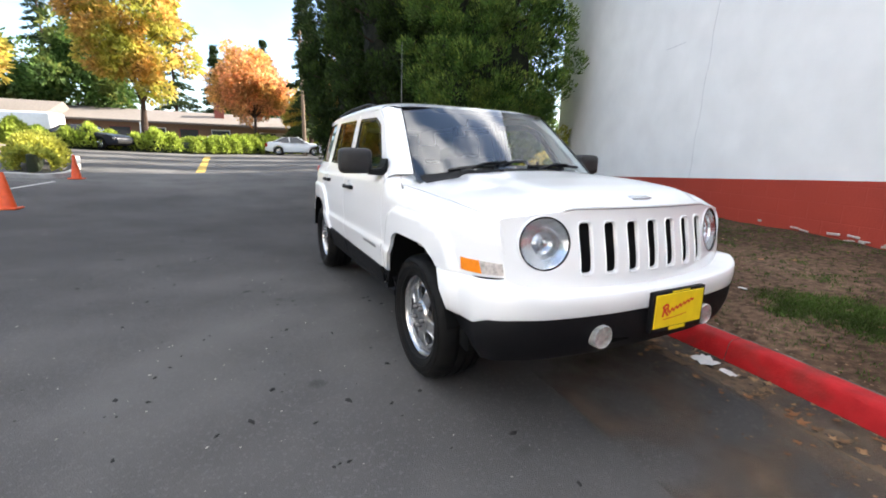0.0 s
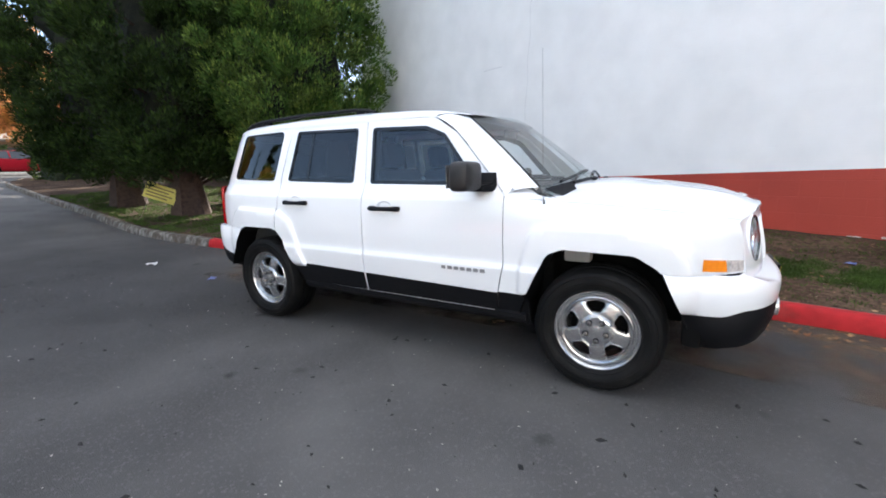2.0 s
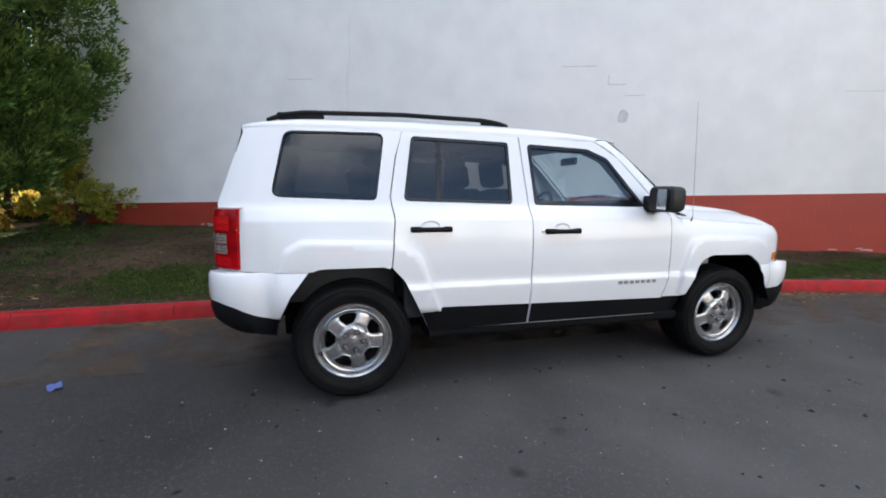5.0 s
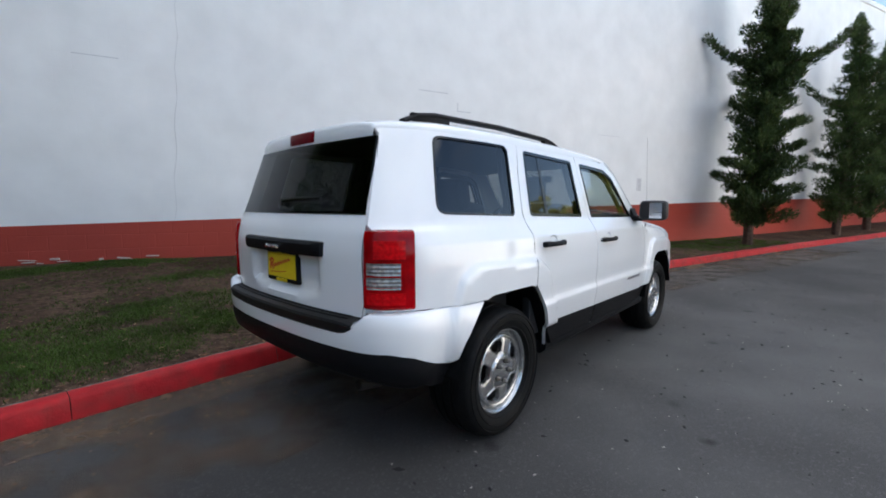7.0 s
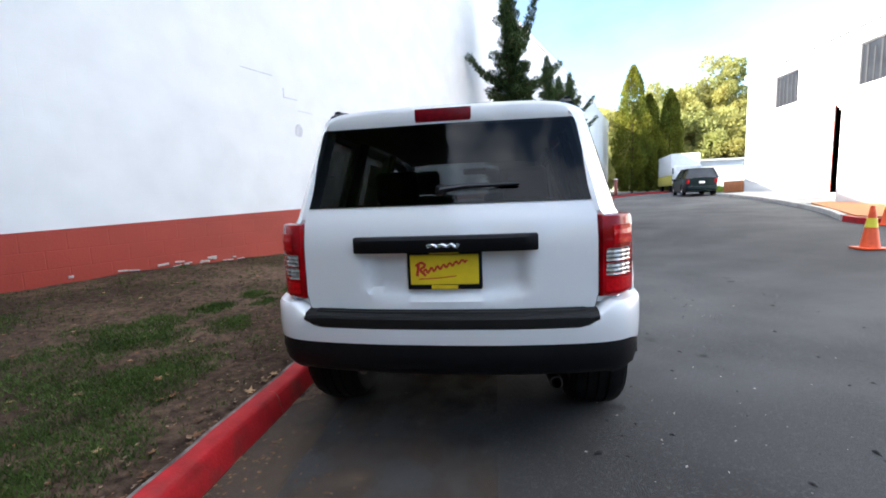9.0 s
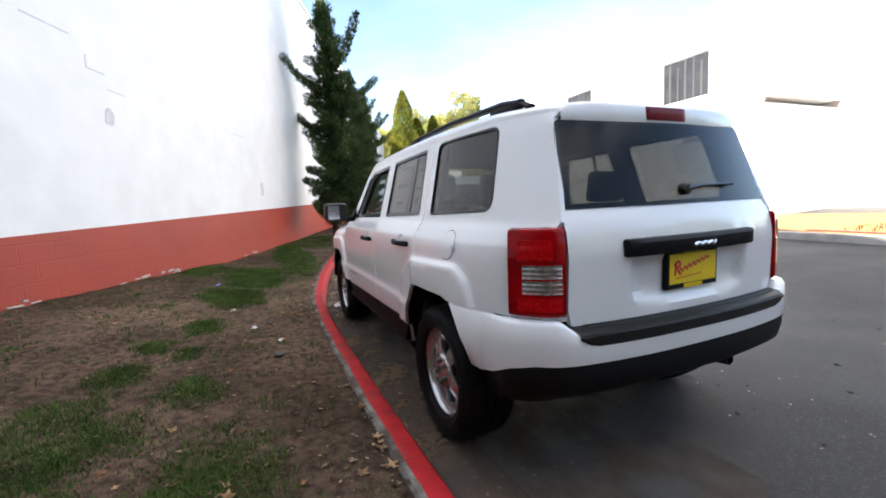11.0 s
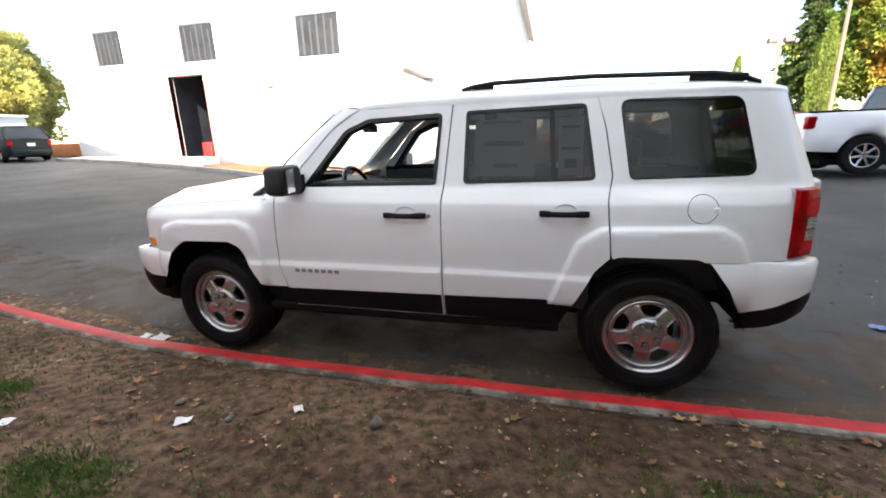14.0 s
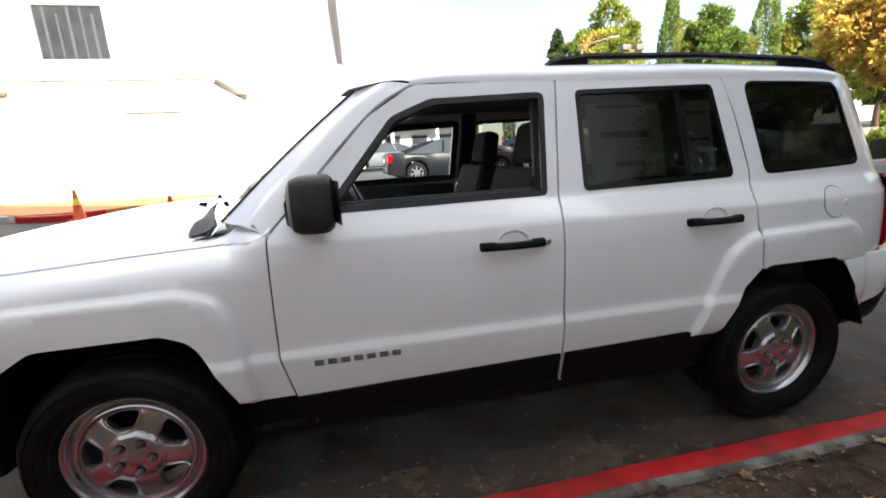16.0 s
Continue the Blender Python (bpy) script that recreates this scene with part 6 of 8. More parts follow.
def make_inside():
    seat(0.12, 0.37, 0.52)
    seat(0.12, -0.37, 0.52)
    seat(-0.82, 0.0, 1.22, "rear_bench", 0.56, 0.46)
    dash = loft([[(0.62, y, 0.62), (0.60, y, 0.86), (0.62, y, 0.99 + 0.02 * math.cos(y * 2)), (0.72, y, 1.045 + 0.02 * math.cos(y * 2)), (0.98, y, 1.07), (1.06, y, 1.05)] for y in np.linspace(-0.72, 0.72, 13)], closed=False)
    part("dashboard", dash, DASH, suv, "dark grey dashboard")
    part("instrument_hood", moved(box((-0.08, -0.18, 0), (0.12, 0.18, 0.075), 0.035, 3), pose(0.68, 0.37, 1.02)), DASH, suv)
    ring = bmesh.new()
    R, r = 0.185, 0.016
    grid = [[ring.verts.new(((R + r * math.cos(b)) * math.cos(a), (R + r * math.cos(b)) * math.sin(a), r * math.sin(b))) for b in np.linspace(0, 2 * math.pi, 8, endpoint=False)] for a in np.linspace(0, 2 * math.pi, 36, endpoint=False)]
    for i in range(36):
        for j in range(8):
            ring.faces.new((grid[i][j], grid[(i + 1) % 36][j], grid[(i + 1) % 36][(j + 1) % 8], grid[i][(j + 1) % 8]))
    m = Matrix.Translation((0.45, 0.37, 1.03)) @ Matrix.Rotation(radians(-65), 4, "Y")
    wheel = part("steering_wheel", moved(ring, m), GLOSS_BLACK, suv, "black steering wheel")
    part("steering_hub", moved(join(box((-0.07, -0.08, -0.02), (0.06, 0.08, 0.025), 0.02), box((-0.02, -0.18, -0.008), (0.03, 0.18, 0.008), 0.005), box((-0.18, -0.03, -0.008), (0.0, 0.03, 0.008), 0.005)), m), DASH, wheel)
    part("inner_mirror", box((0.50, -0.11, 1.43), (0.53, 0.11, 1.49), 0.012), GLOSS_BLACK, suv, "black inner mirror")
    for s in (-1, 1):
        for xa, xb in ((-0.20, 0.72), (-1.02, -0.26)):
            part("door_lining", box((xa, s * 0.77 - 0.035, 0.45), (xb, s * 0.77 + 0.02, 1.10), 0.02), DASH, suv, "dark door lining")
        pil = loft([[(x + dx, s * (half_width(z) - 0.045 + dy), z) for dx, dy in ((-0.05, 0), (0.05, 0), (0.045, -0.03), (-0.045, -0.03))] for x, z in ((-0.27, 1.10), (-0.29, 1.35), (-0.30, 1.56))], caps=True)
        part("pillar_lining", pil, DASH, suv)
        pil = loft([[(x + dx, s * (half_width(z) - 0.05 + dy), z) for dx, dy in ((-0.05, 0), (0.05, 0), (0.045, -0.03), (-0.045, -0.03))] for x, z in ((-1.12, 1.10), (-1.10, 1.35), (-1.06, 1.56))], caps=True)
        part("pillar_lining", pil, DASH, suv)
        part("load_lining", box((-1.90, s * 0.63 - 0.05, 0.55), (-1.06, s * 0.63 + 0.02, 1.12), 0.02), DASH, suv)
    # price sheets taped inside the rear door's panes
    sheet_paper = mat("sticker_paper", (0.46, 0.48, 0.46), 0.6, var=0.1)
    sheet_print = mat("sheet_print", (0.12, 0.13, 0.13), 0.7, var=0.1)
    for xa, xb, bars in ((-0.40, -0.72, ((-0.44, -0.64, 1.44, 1.452), (-0.45, -0.66, 1.325, 1.35), (-0.50, -0.63, 1.215, 1.235))), (-0.835, -0.955, ((-0.845, -0.935, 1.405, 1.42), (-0.845, -0.94, 1.30, 1.312), (-0.865, -0.925, 1.21, 1.255)))):
        sheet = part("price_sheet", panel([(xa, 1.17), (xa, 1.46), (xb, 1.46), (xb, 1.17)], [], on_side(1, -0.016), 0.1, 0, (0, -1, 0)), sheet_paper, suv, "pale printed price sheet taped inside the window")
        for pa, pb, za, zb in bars:
            part("print_bar", panel([(pa, za), (pa, zb), (pb, zb), (pb, za)], [], on_side(1, -0.0145), 0.1, 0, (0, -1, 0)), sheet_print, sheet)
    part("floor_pan", box((-1.72, -0.50, 0.30), (1.6, 0.50, 0.42), 0.02), DARK_VOID, suv, "black underbody")
    part("load_floor", box((-1.98, -0.66, 0.68), (-1.05, 0.66, 0.72), 0.01), DASH, suv)
    part("bulkhead", box((0.98, -0.66, 0.42), (1.04, 0.66, 1.06), 0.01), DARK_VOID, suv)
    part("engine_block", box((1.06, -0.48, 0.34), (1.9, 0.48, 0.92), 0.03), DARK_VOID, suv)
    part("rear_axle", tube([(-1.3175, -0.7, 0.30), (-1.3175, 0.7, 0.30)], 0.04, 10), DARK_VOID, suv)
    part("rear_frame", box((-1.98, -0.60, 0.45), (-1.70, 0.60, 0.58), 0.03), DARK_VOID, suv)
    part("exhaust_tip", moved(lathe([(0.024, 0.0), (0.028, 0.002), (0.028, 0.14), (0.024, 0.14), (0.024, 0.0)], 20, "X"), pose(-1.97, -0.46, 0.37, 0, 8, 0)), mat("dull_steel", (0.06, 0.055, 0.05), 0.55, metal=0.8), suv, "steel exhaust tip")
    z = 1.02
    part("aerial", tube([(1.015, -side_y(1.015, z) + 0.005, z), (1.012, -side_y(1.015, z) - 0.008, z + 0.04), (0.985, -0.80, 1.82)], [0.009, 0.0018, 0.0011], 6), GALV_THIN, suv, "thin whip aerial")


make_roof()
make_screen()
make_bonnet()
make_face()
make_bumpers()
make_tailgate()
for side in (-1, 1):
    make_side(side)
for wx, ws, wt in ((1.3175, -1, 4), (-1.3175, -1, 12), (1.3175, 1, 8), (-1.3175, 1, -5)):
    wheel_at(wx, ws, wt)
make_inside()

# ---- plants ----


def leaf_mesh(name, at, way, size, rng, material, parent, label="", wide=0.55):
    """Small pointed leaves or sprays at points, each along its own way."""
    n = len(at)
    way = way + rng.normal(0, 0.45, (n, 3))
    way /= np.linalg.norm(way, axis=1, keepdims=True) + 1e-9
    side = np.cross(way, rng.normal(0, 1, (n, 3)))
    side /= np.linalg.norm(side, axis=1, keepdims=True) + 1e-9
    s = (size * rng.uniform(0.6, 1.3, (n, 1)))
    v = np.stack([at + side * s * wide * 0.5, at + way * s, at - side * s * wide * 0.5], 1).reshape(-1, 3)
    return scatter_mesh(name, v, np.arange(3 * n).reshape(-1, 3), material, label, "", parent=parent)


def ball(n, rng):
    p = rng.normal(0, 1, (n, 3))
    return p / np.linalg.norm(p, axis=1, keepdims=True) * rng.uniform(0.25, 1, (n, 1)) ** 0.45


def limb_bm(pts, r0, r1, sides=6):
    return tube(pts, [r0 + (r1 - r0) * i / (len(pts) - 1) for i in range(len(pts))], sides)


def cedar(x, y, z, height, radius, base, seed, clumps=400, per=330, leaf_mat=CEDAR, spray=0.105):
    """A dense old cedar: fluted trunk, drooping limbs, an added dark core and a lumpy crown of small sprays."""
    rng = np.random.default_rng(seed)
    t = thing("cedar_tree", "tall dense dark-green cedar with a reddish-brown trunk", "tree", Matrix.Translation((x, y, z)), "cedars beside the wall")
    trunk = limb_bm([(0.05 * math.sin(i), 0.05 * math.cos(i * 1.3), -0.2 + (height * 0.9 + 0.2) * i / 10) for i in range(11)], 0.30, 0.05, 12)
    for v in trunk.verts:
        k = 1 + 0.9 * max(0, 0.5 - v.co.z) + 0.14 * math.sin(5 * math.atan2(v.co.y, v.co.x))
        v.co.x *= k
        v.co.y *= k
    def reach(a, h):
        f = max(0.0, min(1.0, (h - base) / (height - base)))
        r = radius * (0.70 + 0.42 * min(1, f * 5)) * (1 - f ** 1.9) ** 0.8
        return r * (1 + 0.13 * math.sin(3 * a + 0.9 * h + seed) + 0.09 * math.sin(5 * a - 2.3 * h + 2 * seed))

    # added dark core; its near-black colour gives the shade between the sprays
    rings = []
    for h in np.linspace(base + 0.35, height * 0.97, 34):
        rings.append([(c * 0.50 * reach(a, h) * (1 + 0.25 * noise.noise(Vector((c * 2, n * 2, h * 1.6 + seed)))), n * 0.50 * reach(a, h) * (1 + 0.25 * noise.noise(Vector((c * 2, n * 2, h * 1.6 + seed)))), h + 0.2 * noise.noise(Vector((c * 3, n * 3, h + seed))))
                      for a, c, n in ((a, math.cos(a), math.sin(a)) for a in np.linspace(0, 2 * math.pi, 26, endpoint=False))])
    part("shade_core", loft(rings, caps=True), CEDAR_INSIDE, t, "added dark core shading the crown's gaps")
    at, way, limbs, tops = [], [], [], []
    for i in range(clumps):
        h = base + (height - base) * rng.uniform(0, 1) ** 1.25
        a = rng.uniform(0, 2 * math.pi)
        r = reach(a, h) * (0.64 + 0.40 * rng.uniform(0, 1) ** 0.6)
        c = np.array([r * math.cos(a), r * math.sin(a), h + rng.normal(0, 0.1)])
        size = rng.uniform(0.20, 0.44)
        b = ball(per, rng) * np.array([size, size, size * 0.95])
        at.append(c + b)
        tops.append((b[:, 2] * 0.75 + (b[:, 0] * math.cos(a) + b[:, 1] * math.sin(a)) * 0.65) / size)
        way.append(b / size * 0.9 + np.array([math.cos(a) * 0.6, math.sin(a) * 0.6, 1.0]))
        if i % 10 == 0:
            limbs.append(limb_bm([(0, 0, max(0.6, h - 0.5 - 0.1 * r)), tuple(c * [0.5, 0.5, 1] - [0, 0, 0.25]), tuple(c)], 0.05, 0.012, 5))
    part("trunk", join(trunk, *limbs), BARK, t)
    at, way = np.concatenate(at), np.concatenate(way)
    # light on the clumps' upper, outer sprays is put into their colour
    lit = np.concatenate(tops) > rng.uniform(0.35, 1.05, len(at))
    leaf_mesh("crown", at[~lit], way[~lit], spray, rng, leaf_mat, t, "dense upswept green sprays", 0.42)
    leaf_mesh("lit_sprays", at[lit], way[lit], spray, rng, CEDAR_LIT if leaf_mat is CEDAR else CEDAR_MID, t, "yellow-green sprays coloured as if lit from above", 0.42)


def juniper(x, y, z, height, seed, lean=0.0, wide=1.0, fill=1.0):
    """A ragged upright conifer: thick bristly limbs sweep out and up from a clear stem, with gaps between them."""
    rng = np.random.default_rng(seed)
    t = thing("juniper_tree", "shaggy upright dark-green conifer against the painted wall", "tree", Matrix.Translation((x, y, z)), "conifers along the wall")
    trunk_at = lambda h: np.array([0.10 * math.sin(h * 0.9 + seed) + lean * h * 0.05, 0.10 * math.cos(h * 0.7), h])
    bms = [limb_bm([tuple(trunk_at(h)) for h in np.linspace(-0.15, height * 0.97, 12)], 0.12, 0.015, 8)]
    at, way = [], []
    limbs = []
    for i in range(int(11 * height)):
        f = (i + rng.uniform(0, 1)) / int(11 * height)
        L = wide * (1.02 * (1 - f ** 1.7) ** 0.7 + 0.12) * rng.uniform(0.55, 1.05)
        L *= 0.72 + 0.28 * min(1.0, 4 * f)
        limbs.append((0.55 + f * height * 0.89, i * 2.4 + rng.normal(0, 0.3), L, rng.uniform(0.10, 0.5), 1.0))
    # a few long arms reach past the rest near the top
    for k, (f, a) in enumerate(((0.62, 2.0), (0.60, -1.3), (0.47, 0.6), (0.72, -2.6))):
        limbs.append((f * height, a + rng.normal(0, 0.15), wide * rng.uniform(1.45, 1.75), rng.uniform(0.55, 0.8), 0.75))
    for h, a, L, up, thick in limbs:
        o = np.array([math.cos(a), math.sin(a), 0])
        p0 = trunk_at(h)
        pts = [p0 + o * L * s + np.array([0, 0, L * (up * s ** 2.2 - 0.10 * s)]) for s in np.linspace(0, 1, 5)]
        bms.append(limb_bm([tuple(p) for p in pts], 0.03, 0.006, 4))
        for s in np.arange(0.10, 1.02, 0.10 / L):
            c = p0 + o * L * s + np.array([0, 0, L * (up * s ** 2.2 - 0.10 * s)])
            rad = (0.25 - 0.11 * s) * rng.uniform(0.7, 1.3) * thick
            n = int((120 - 45 * s) * fill)
            b = ball(n, rng) * np.array([rad, rad, rad * 0.85])
            at.append(c + b)
            way.append(b / rad * 0.6 + o * 0.45 + np.array([0, 0, 0.9]))
    part("trunk", join(*bms), BARK, t)
    leaf_mesh("crown", np.concatenate(at), np.concatenate(way), 0.085, rng, PINE, t, "dark bristly foliage", 0.3)
    tip = trunk_at(height)
    b = ball(700, rng) * np.array([0.16, 0.16, 0.5])
    leaf_mesh("leader", tip + b - np.array([0, 0, 0.2]), b * 0.3 + np.array([0, 0, 1.0]), 0.1, rng, LIME_TIP if seed % 2 == 0 else PINE, t, "fresh lime-green top" if seed % 2 == 0 else "", 0.3)


def broadleaf(x, y, z, height, radius, base, seed, material, name="broadleaf_tree", label="tall broadleaf tree in autumn colour", clumps=90, per=170, leaf=0.26, group=""):
    rng = np.random.default_rng(seed)
    t = thing(name, label, "tree", Matrix.Translation((x, y, z)), group)
    limbs = [limb_bm([(0, 0, -0.3), (0.06, 0, base * 0.5), (0, 0.08, base), (0.1, 0, height * 0.75)], 0.17 * height / 8, 0.04, 8)]
    at, way = [], []
    mid = (base + height) / 2
    for i in range(clumps):
        d = ball(1, rng)[0]
        c = np.array([d[0] * radius, d[1] * radius, mid + d[2] * (height - base) / 2])
        c[:2] *= 1.0 - 0.35 * max(0, d[2])
        c *= np.array([1, 1, 1]) + 0.08 * rng.normal(0, 1, 3)
        size = radius * rng.uniform(0.17, 0.30)
        b = ball(per, rng) * size
        at.append(c + b)
        way.append(b / size + d * 0.6)
        if i % 7 == 0:
            limbs.append(limb_bm([(0, 0, base * 0.9), tuple(c * [0.45, 0.45, 1] - [0, 0, 0.2 * (c[2] - base)]), tuple(c)], 0.05, 0.012, 5))
    part("trunk", join(*limbs), BARK, t)
    leaf_mesh("crown", np.concatenate(at), np.concatenate(way), leaf, rng, material, t, "", 0.75)


def columnar(x, y, z, height, radius, seed, material, name="columnar_tree", label="narrow columnar yellow-green conifer", group="", leaf=0.24, n=17000):
    rng = np.random.default_rng(seed)
    t = thing(name, label, "tree", Matrix.Translation((x, y, z)), group)
    part("trunk", limb_bm([(0, 0, -0.3), (0, 0, height * 0.8)], 0.14, 0.03, 7), BARK, t)
    f = rng.uniform(0, 1, n) ** 1.1
    a = rng.uniform(0, 2 * math.pi, n)
    r = radius * (0.65 + 0.6 * np.minimum(1, f * 4)) / 1.25 * (1 - f ** 2.2) ** 0.75 * (0.55 + 0.45 * rng.uniform(0, 1, n) ** 0.4) * (1 + 0.18 * np.sin(5 * a + 9 * f + seed) + 0.12 * np.sin(2 * a - 23 * f))
    at = np.stack([r * np.cos(a), r * np.sin(a), 0.1 + f * height], 1)
    way = np.stack([np.cos(a) * 0.6, np.sin(a) * 0.6, np.ones(n)], 1)
    leaf_mesh("crown", at, way, leaf, rng, material, t, "", 0.5)


def fir(x, y, z, height, radius, seed, group=""):
    rng = np.random.default_rng(seed)
    t = thing("fir_tree", "tall dark fir with tiered drooping branches", "tree", Matrix.Translation((x, y, z)), group)
    part("trunk", limb_bm([(0, 0, -0.3), (0, 0, height)], 0.22, 0.03, 8), BARK, t)
    at, way = [], []
    for i in range(150):
        f = rng.uniform(0.10, 1.0)
        h, a = f * height, rng.uniform(0, 2 * math.pi)
        L = radius * (1.05 - f) * rng.uniform(0.7, 1.1)
        o = np.array([math.cos(a), math.sin(a), -0.28])
        s = rng.uniform(0.05, 1, 95)[:, None]
        c = np.array([0, 0, h]) + o * L * s + rng.normal(0, 0.14, (95, 3)) * (1.3 - s)
        at.append(c)
        way.append(np.tile(o, (95, 1)) + rng.normal(0, 0.4, (95, 3)))
    leaf_mesh("crown", np.concatenate(at), np.concatenate(way), 0.38, rng, PINE, t, "", 0.4)


def hedge(points, width, height, seed, material, name, label, leaf=0.2, density=150):
    """A clipped or shaggy hedge along a line: one object, a mass of leaves over a dark core."""
    rng = np.random.default_rng(seed)
    line = spline([(*p, 0) for p in points], 10)
    h = thing(name, label, "hedge")
    at, way, core = [], [], []
    for a, b in zip(line, line[1:]):
        n = int(density * (b - a).length)
        t = rng.uniform(0, 1, n)[:, None]
        base = np.array(a) * (1 - t) + np.array(b) * t
        base[:, 2] = ground_z(base[:, 0], base[:, 1])
        d = (b - a).normalized()
        s = np.array([-d.y, d.x, 0])
        an = rng.uniform(0, math.pi, n)
        lump = 0.82 + 0.2 * np.sin(base[:, 0] * 1.9 + base[:, 1] * 2.3 + seed) + 0.12 * np.sin(base[:, 1] * 5.1 - base[:, 0] * 3.3)
        out = np.cos(an)[:, None] * s * width / 2 * (0.8 + 0.3 * rng.uniform(0, 1, (n, 1))) * lump[:, None]
        up = np.abs(np.sin(an)) ** 0.6 * height * lump * (0.75 + 0.3 * rng.uniform(0, 1, n))
        at.append(base + out + np.stack([0 * up, 0 * up, up], 1))
        way.append(out / (width / 2) + np.array([0, 0, 0.7]))
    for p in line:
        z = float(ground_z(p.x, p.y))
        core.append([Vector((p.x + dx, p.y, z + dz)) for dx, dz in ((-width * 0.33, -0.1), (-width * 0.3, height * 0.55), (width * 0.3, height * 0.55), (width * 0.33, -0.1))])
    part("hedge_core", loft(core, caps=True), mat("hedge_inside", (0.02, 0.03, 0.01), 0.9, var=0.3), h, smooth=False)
    leaf_mesh("hedge_leaves", np.concatenate(at), np.concatenate(way), leaf, rng, material, h, "", 0.7)


def gz(x, y):
    return float(ground_z(x, y))


cedar(-11.9, 2.75, 0.35, 13.5, 2.0, 0.95, 1, 640, 220, leaf_mat=CEDAR_SHADED)
cedar(-9.1, 2.9, 0.24, 12.5, 1.7, 1.15, 2, 720, 260, CEDAR_SHADED, 0.10)
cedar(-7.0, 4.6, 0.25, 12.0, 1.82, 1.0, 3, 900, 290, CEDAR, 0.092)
cedar(-14.8, 5.8, 0.5, 13.0, 2.3, 1.6, 4, 300, 120, CEDAR_SHADED)
# trees added behind the cedars to shade the lot as far as the hedge
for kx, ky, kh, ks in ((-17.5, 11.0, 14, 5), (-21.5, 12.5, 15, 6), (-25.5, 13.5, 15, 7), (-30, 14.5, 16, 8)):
    cedar(kx, ky, float(ground_z(kx, ky)), kh, 2.6, 1.2, ks, 200, 90, CEDAR_SHADED)
for jx, jo, jh, js in ((10.9, 1.25, 7.5, 10), (15.9, 1.1, 6.6, 11), (18.3, 1.0, 6.3, 13), (20.6, 1.1, 7.0, 15)):
    ju = (jx - WALL_A.x) / WALL_DIR.x
    jp = wall_xy(ju, jo)
    juniper(jp.x, jp.y, verge_z(jp.x, jp.y) - 0.02, jh, js, 0.6, 0.98 if jx < 12 else 0.85, 1.7 if jx < 12 else 1.1)

# shrubs and small growth under the cedars
broadleaf(-6.2, 6.6, 0.3, 1.5, 0.7, 0.1, 21, YELLOWING, "shrub", "low yellowing shrub under the cedars", 26, 120, 0.09)
broadleaf(-9.6, 5.6, 0.3, 1.4, 0.8, 0.1, 22, GREEN_LEAF, "shrub", "low green shrub under the cedars", 26, 120, 0.09)
broadleaf(-7.6, 7.0, 0.3, 1.2, 0.6, 0.1, 23, AUTUMN, "shrub", "low orange shrub under the cedars", 22, 100, 0.09)

hedge([(-5.6, 9.4), (-8.5, 9.0), (-12, 9.4), (-17, 9.0)], 1.8, 2.3, 24, GREEN_LEAF, "shrub_bed", "dark green shrubs behind the cedars", 0.14, 800)

hedge([(-15, 13.5), (-20, 15.5), (-27, 16.5), (-36, 17)], 2.2, 2.9, 25, GREEN_LEAF, "shrub_bed", "tall dark shrubs behind the cedars", 0.2, 420)

hedge([(-23, 4.6), (-24.5, 8), (-26, 11.5)], 2.4, 2.3, 26, GREEN_LEAF, "shrub_bed", "dark green shrubs across the lot behind the cedars", 0.18, 600)

# across the lot behind the cedars
hedge([(-29.0, -16.5), (-30.5, -9), (-31.8, -3.9)], 2.6, 1.35, 31, HEDGE, "hedge", "long bright yellow-green hedge along the lot", 0.2, 1300)
hedge([(-31.6, -4.6), (-35.5, -0.5), (-38.5, 3.0), (-40, 6)], 2.4, 1.35, 32, HEDGE, "hedge", "long bright yellow-green hedge along the lot", 0.2, 1300)
hedge([(-14.6, -7.4), (-17.0, -8.0), (-20.5, -9.0)], 1.5, 1.0, 33, YELLOWING, "shrub_bed", "yellow-green shrubs on a kerbed island", 0.13, 900)
broadleaf(-33.0, -7.0, gz(-33, -7), 14.5, 3.4, 3.4, 41, AUTUMN, label="large orange and yellow autumn maple", clumps=120, per=230)
broadleaf(-44.0, 0.6, gz(-44, 0.6), 9.2, 3.6, 3.7, 42, SCARLET, label="pink and orange autumn maple", clumps=100, per=240)
broadleaf(-24.0, -13.8, gz(-24, -13.8), 7.5, 2.8, 2.0, 43, AUTUMN, label="yellow and orange autumn maple", clumps=90, per=200)
broadleaf(-46.0, 11.0, gz(-46, 11), 11, 4.0, 3.0, 44, SCARLET, label="red and orange autumn maple", clumps=90, per=190)
broadleaf(-50.0, 7.0, gz(-50, 7), 8, 3.2, 2.4, 45, AUTUMN, label="orange autumn maple behind the low building", clumps=70, per=170)
fir(-38.0, 5.0, gz(-38, 5), 17, 2.6, 51)
for fx, fy, fh, fs in ((-66, -8, 21, 52), (-70, -22, 25, 53), (-68, -29, 24, 54), (-72, -3, 15, 55), (-74, 4, 17, 56), (-64, -36, 27, 57)):
    fir(fx, fy, 2.2, fh, 4.2, fs, "firs behind the low building")
for bx, by, bh, br, bs in ((-62, -26, 13, 6, 61), (-60, -17, 12, 5.5, 62), (-66, 2, 10, 5, 63), (-68, 14, 12, 6, 64), (-44, -24, 12, 5, 65)):
    broadleaf(bx, by, 2.0, bh, br, 1.5, bs, GREEN_LEAF, label="broad green tree behind the low building", clumps=80, per=150, leaf=0.5, group="trees behind the low building")

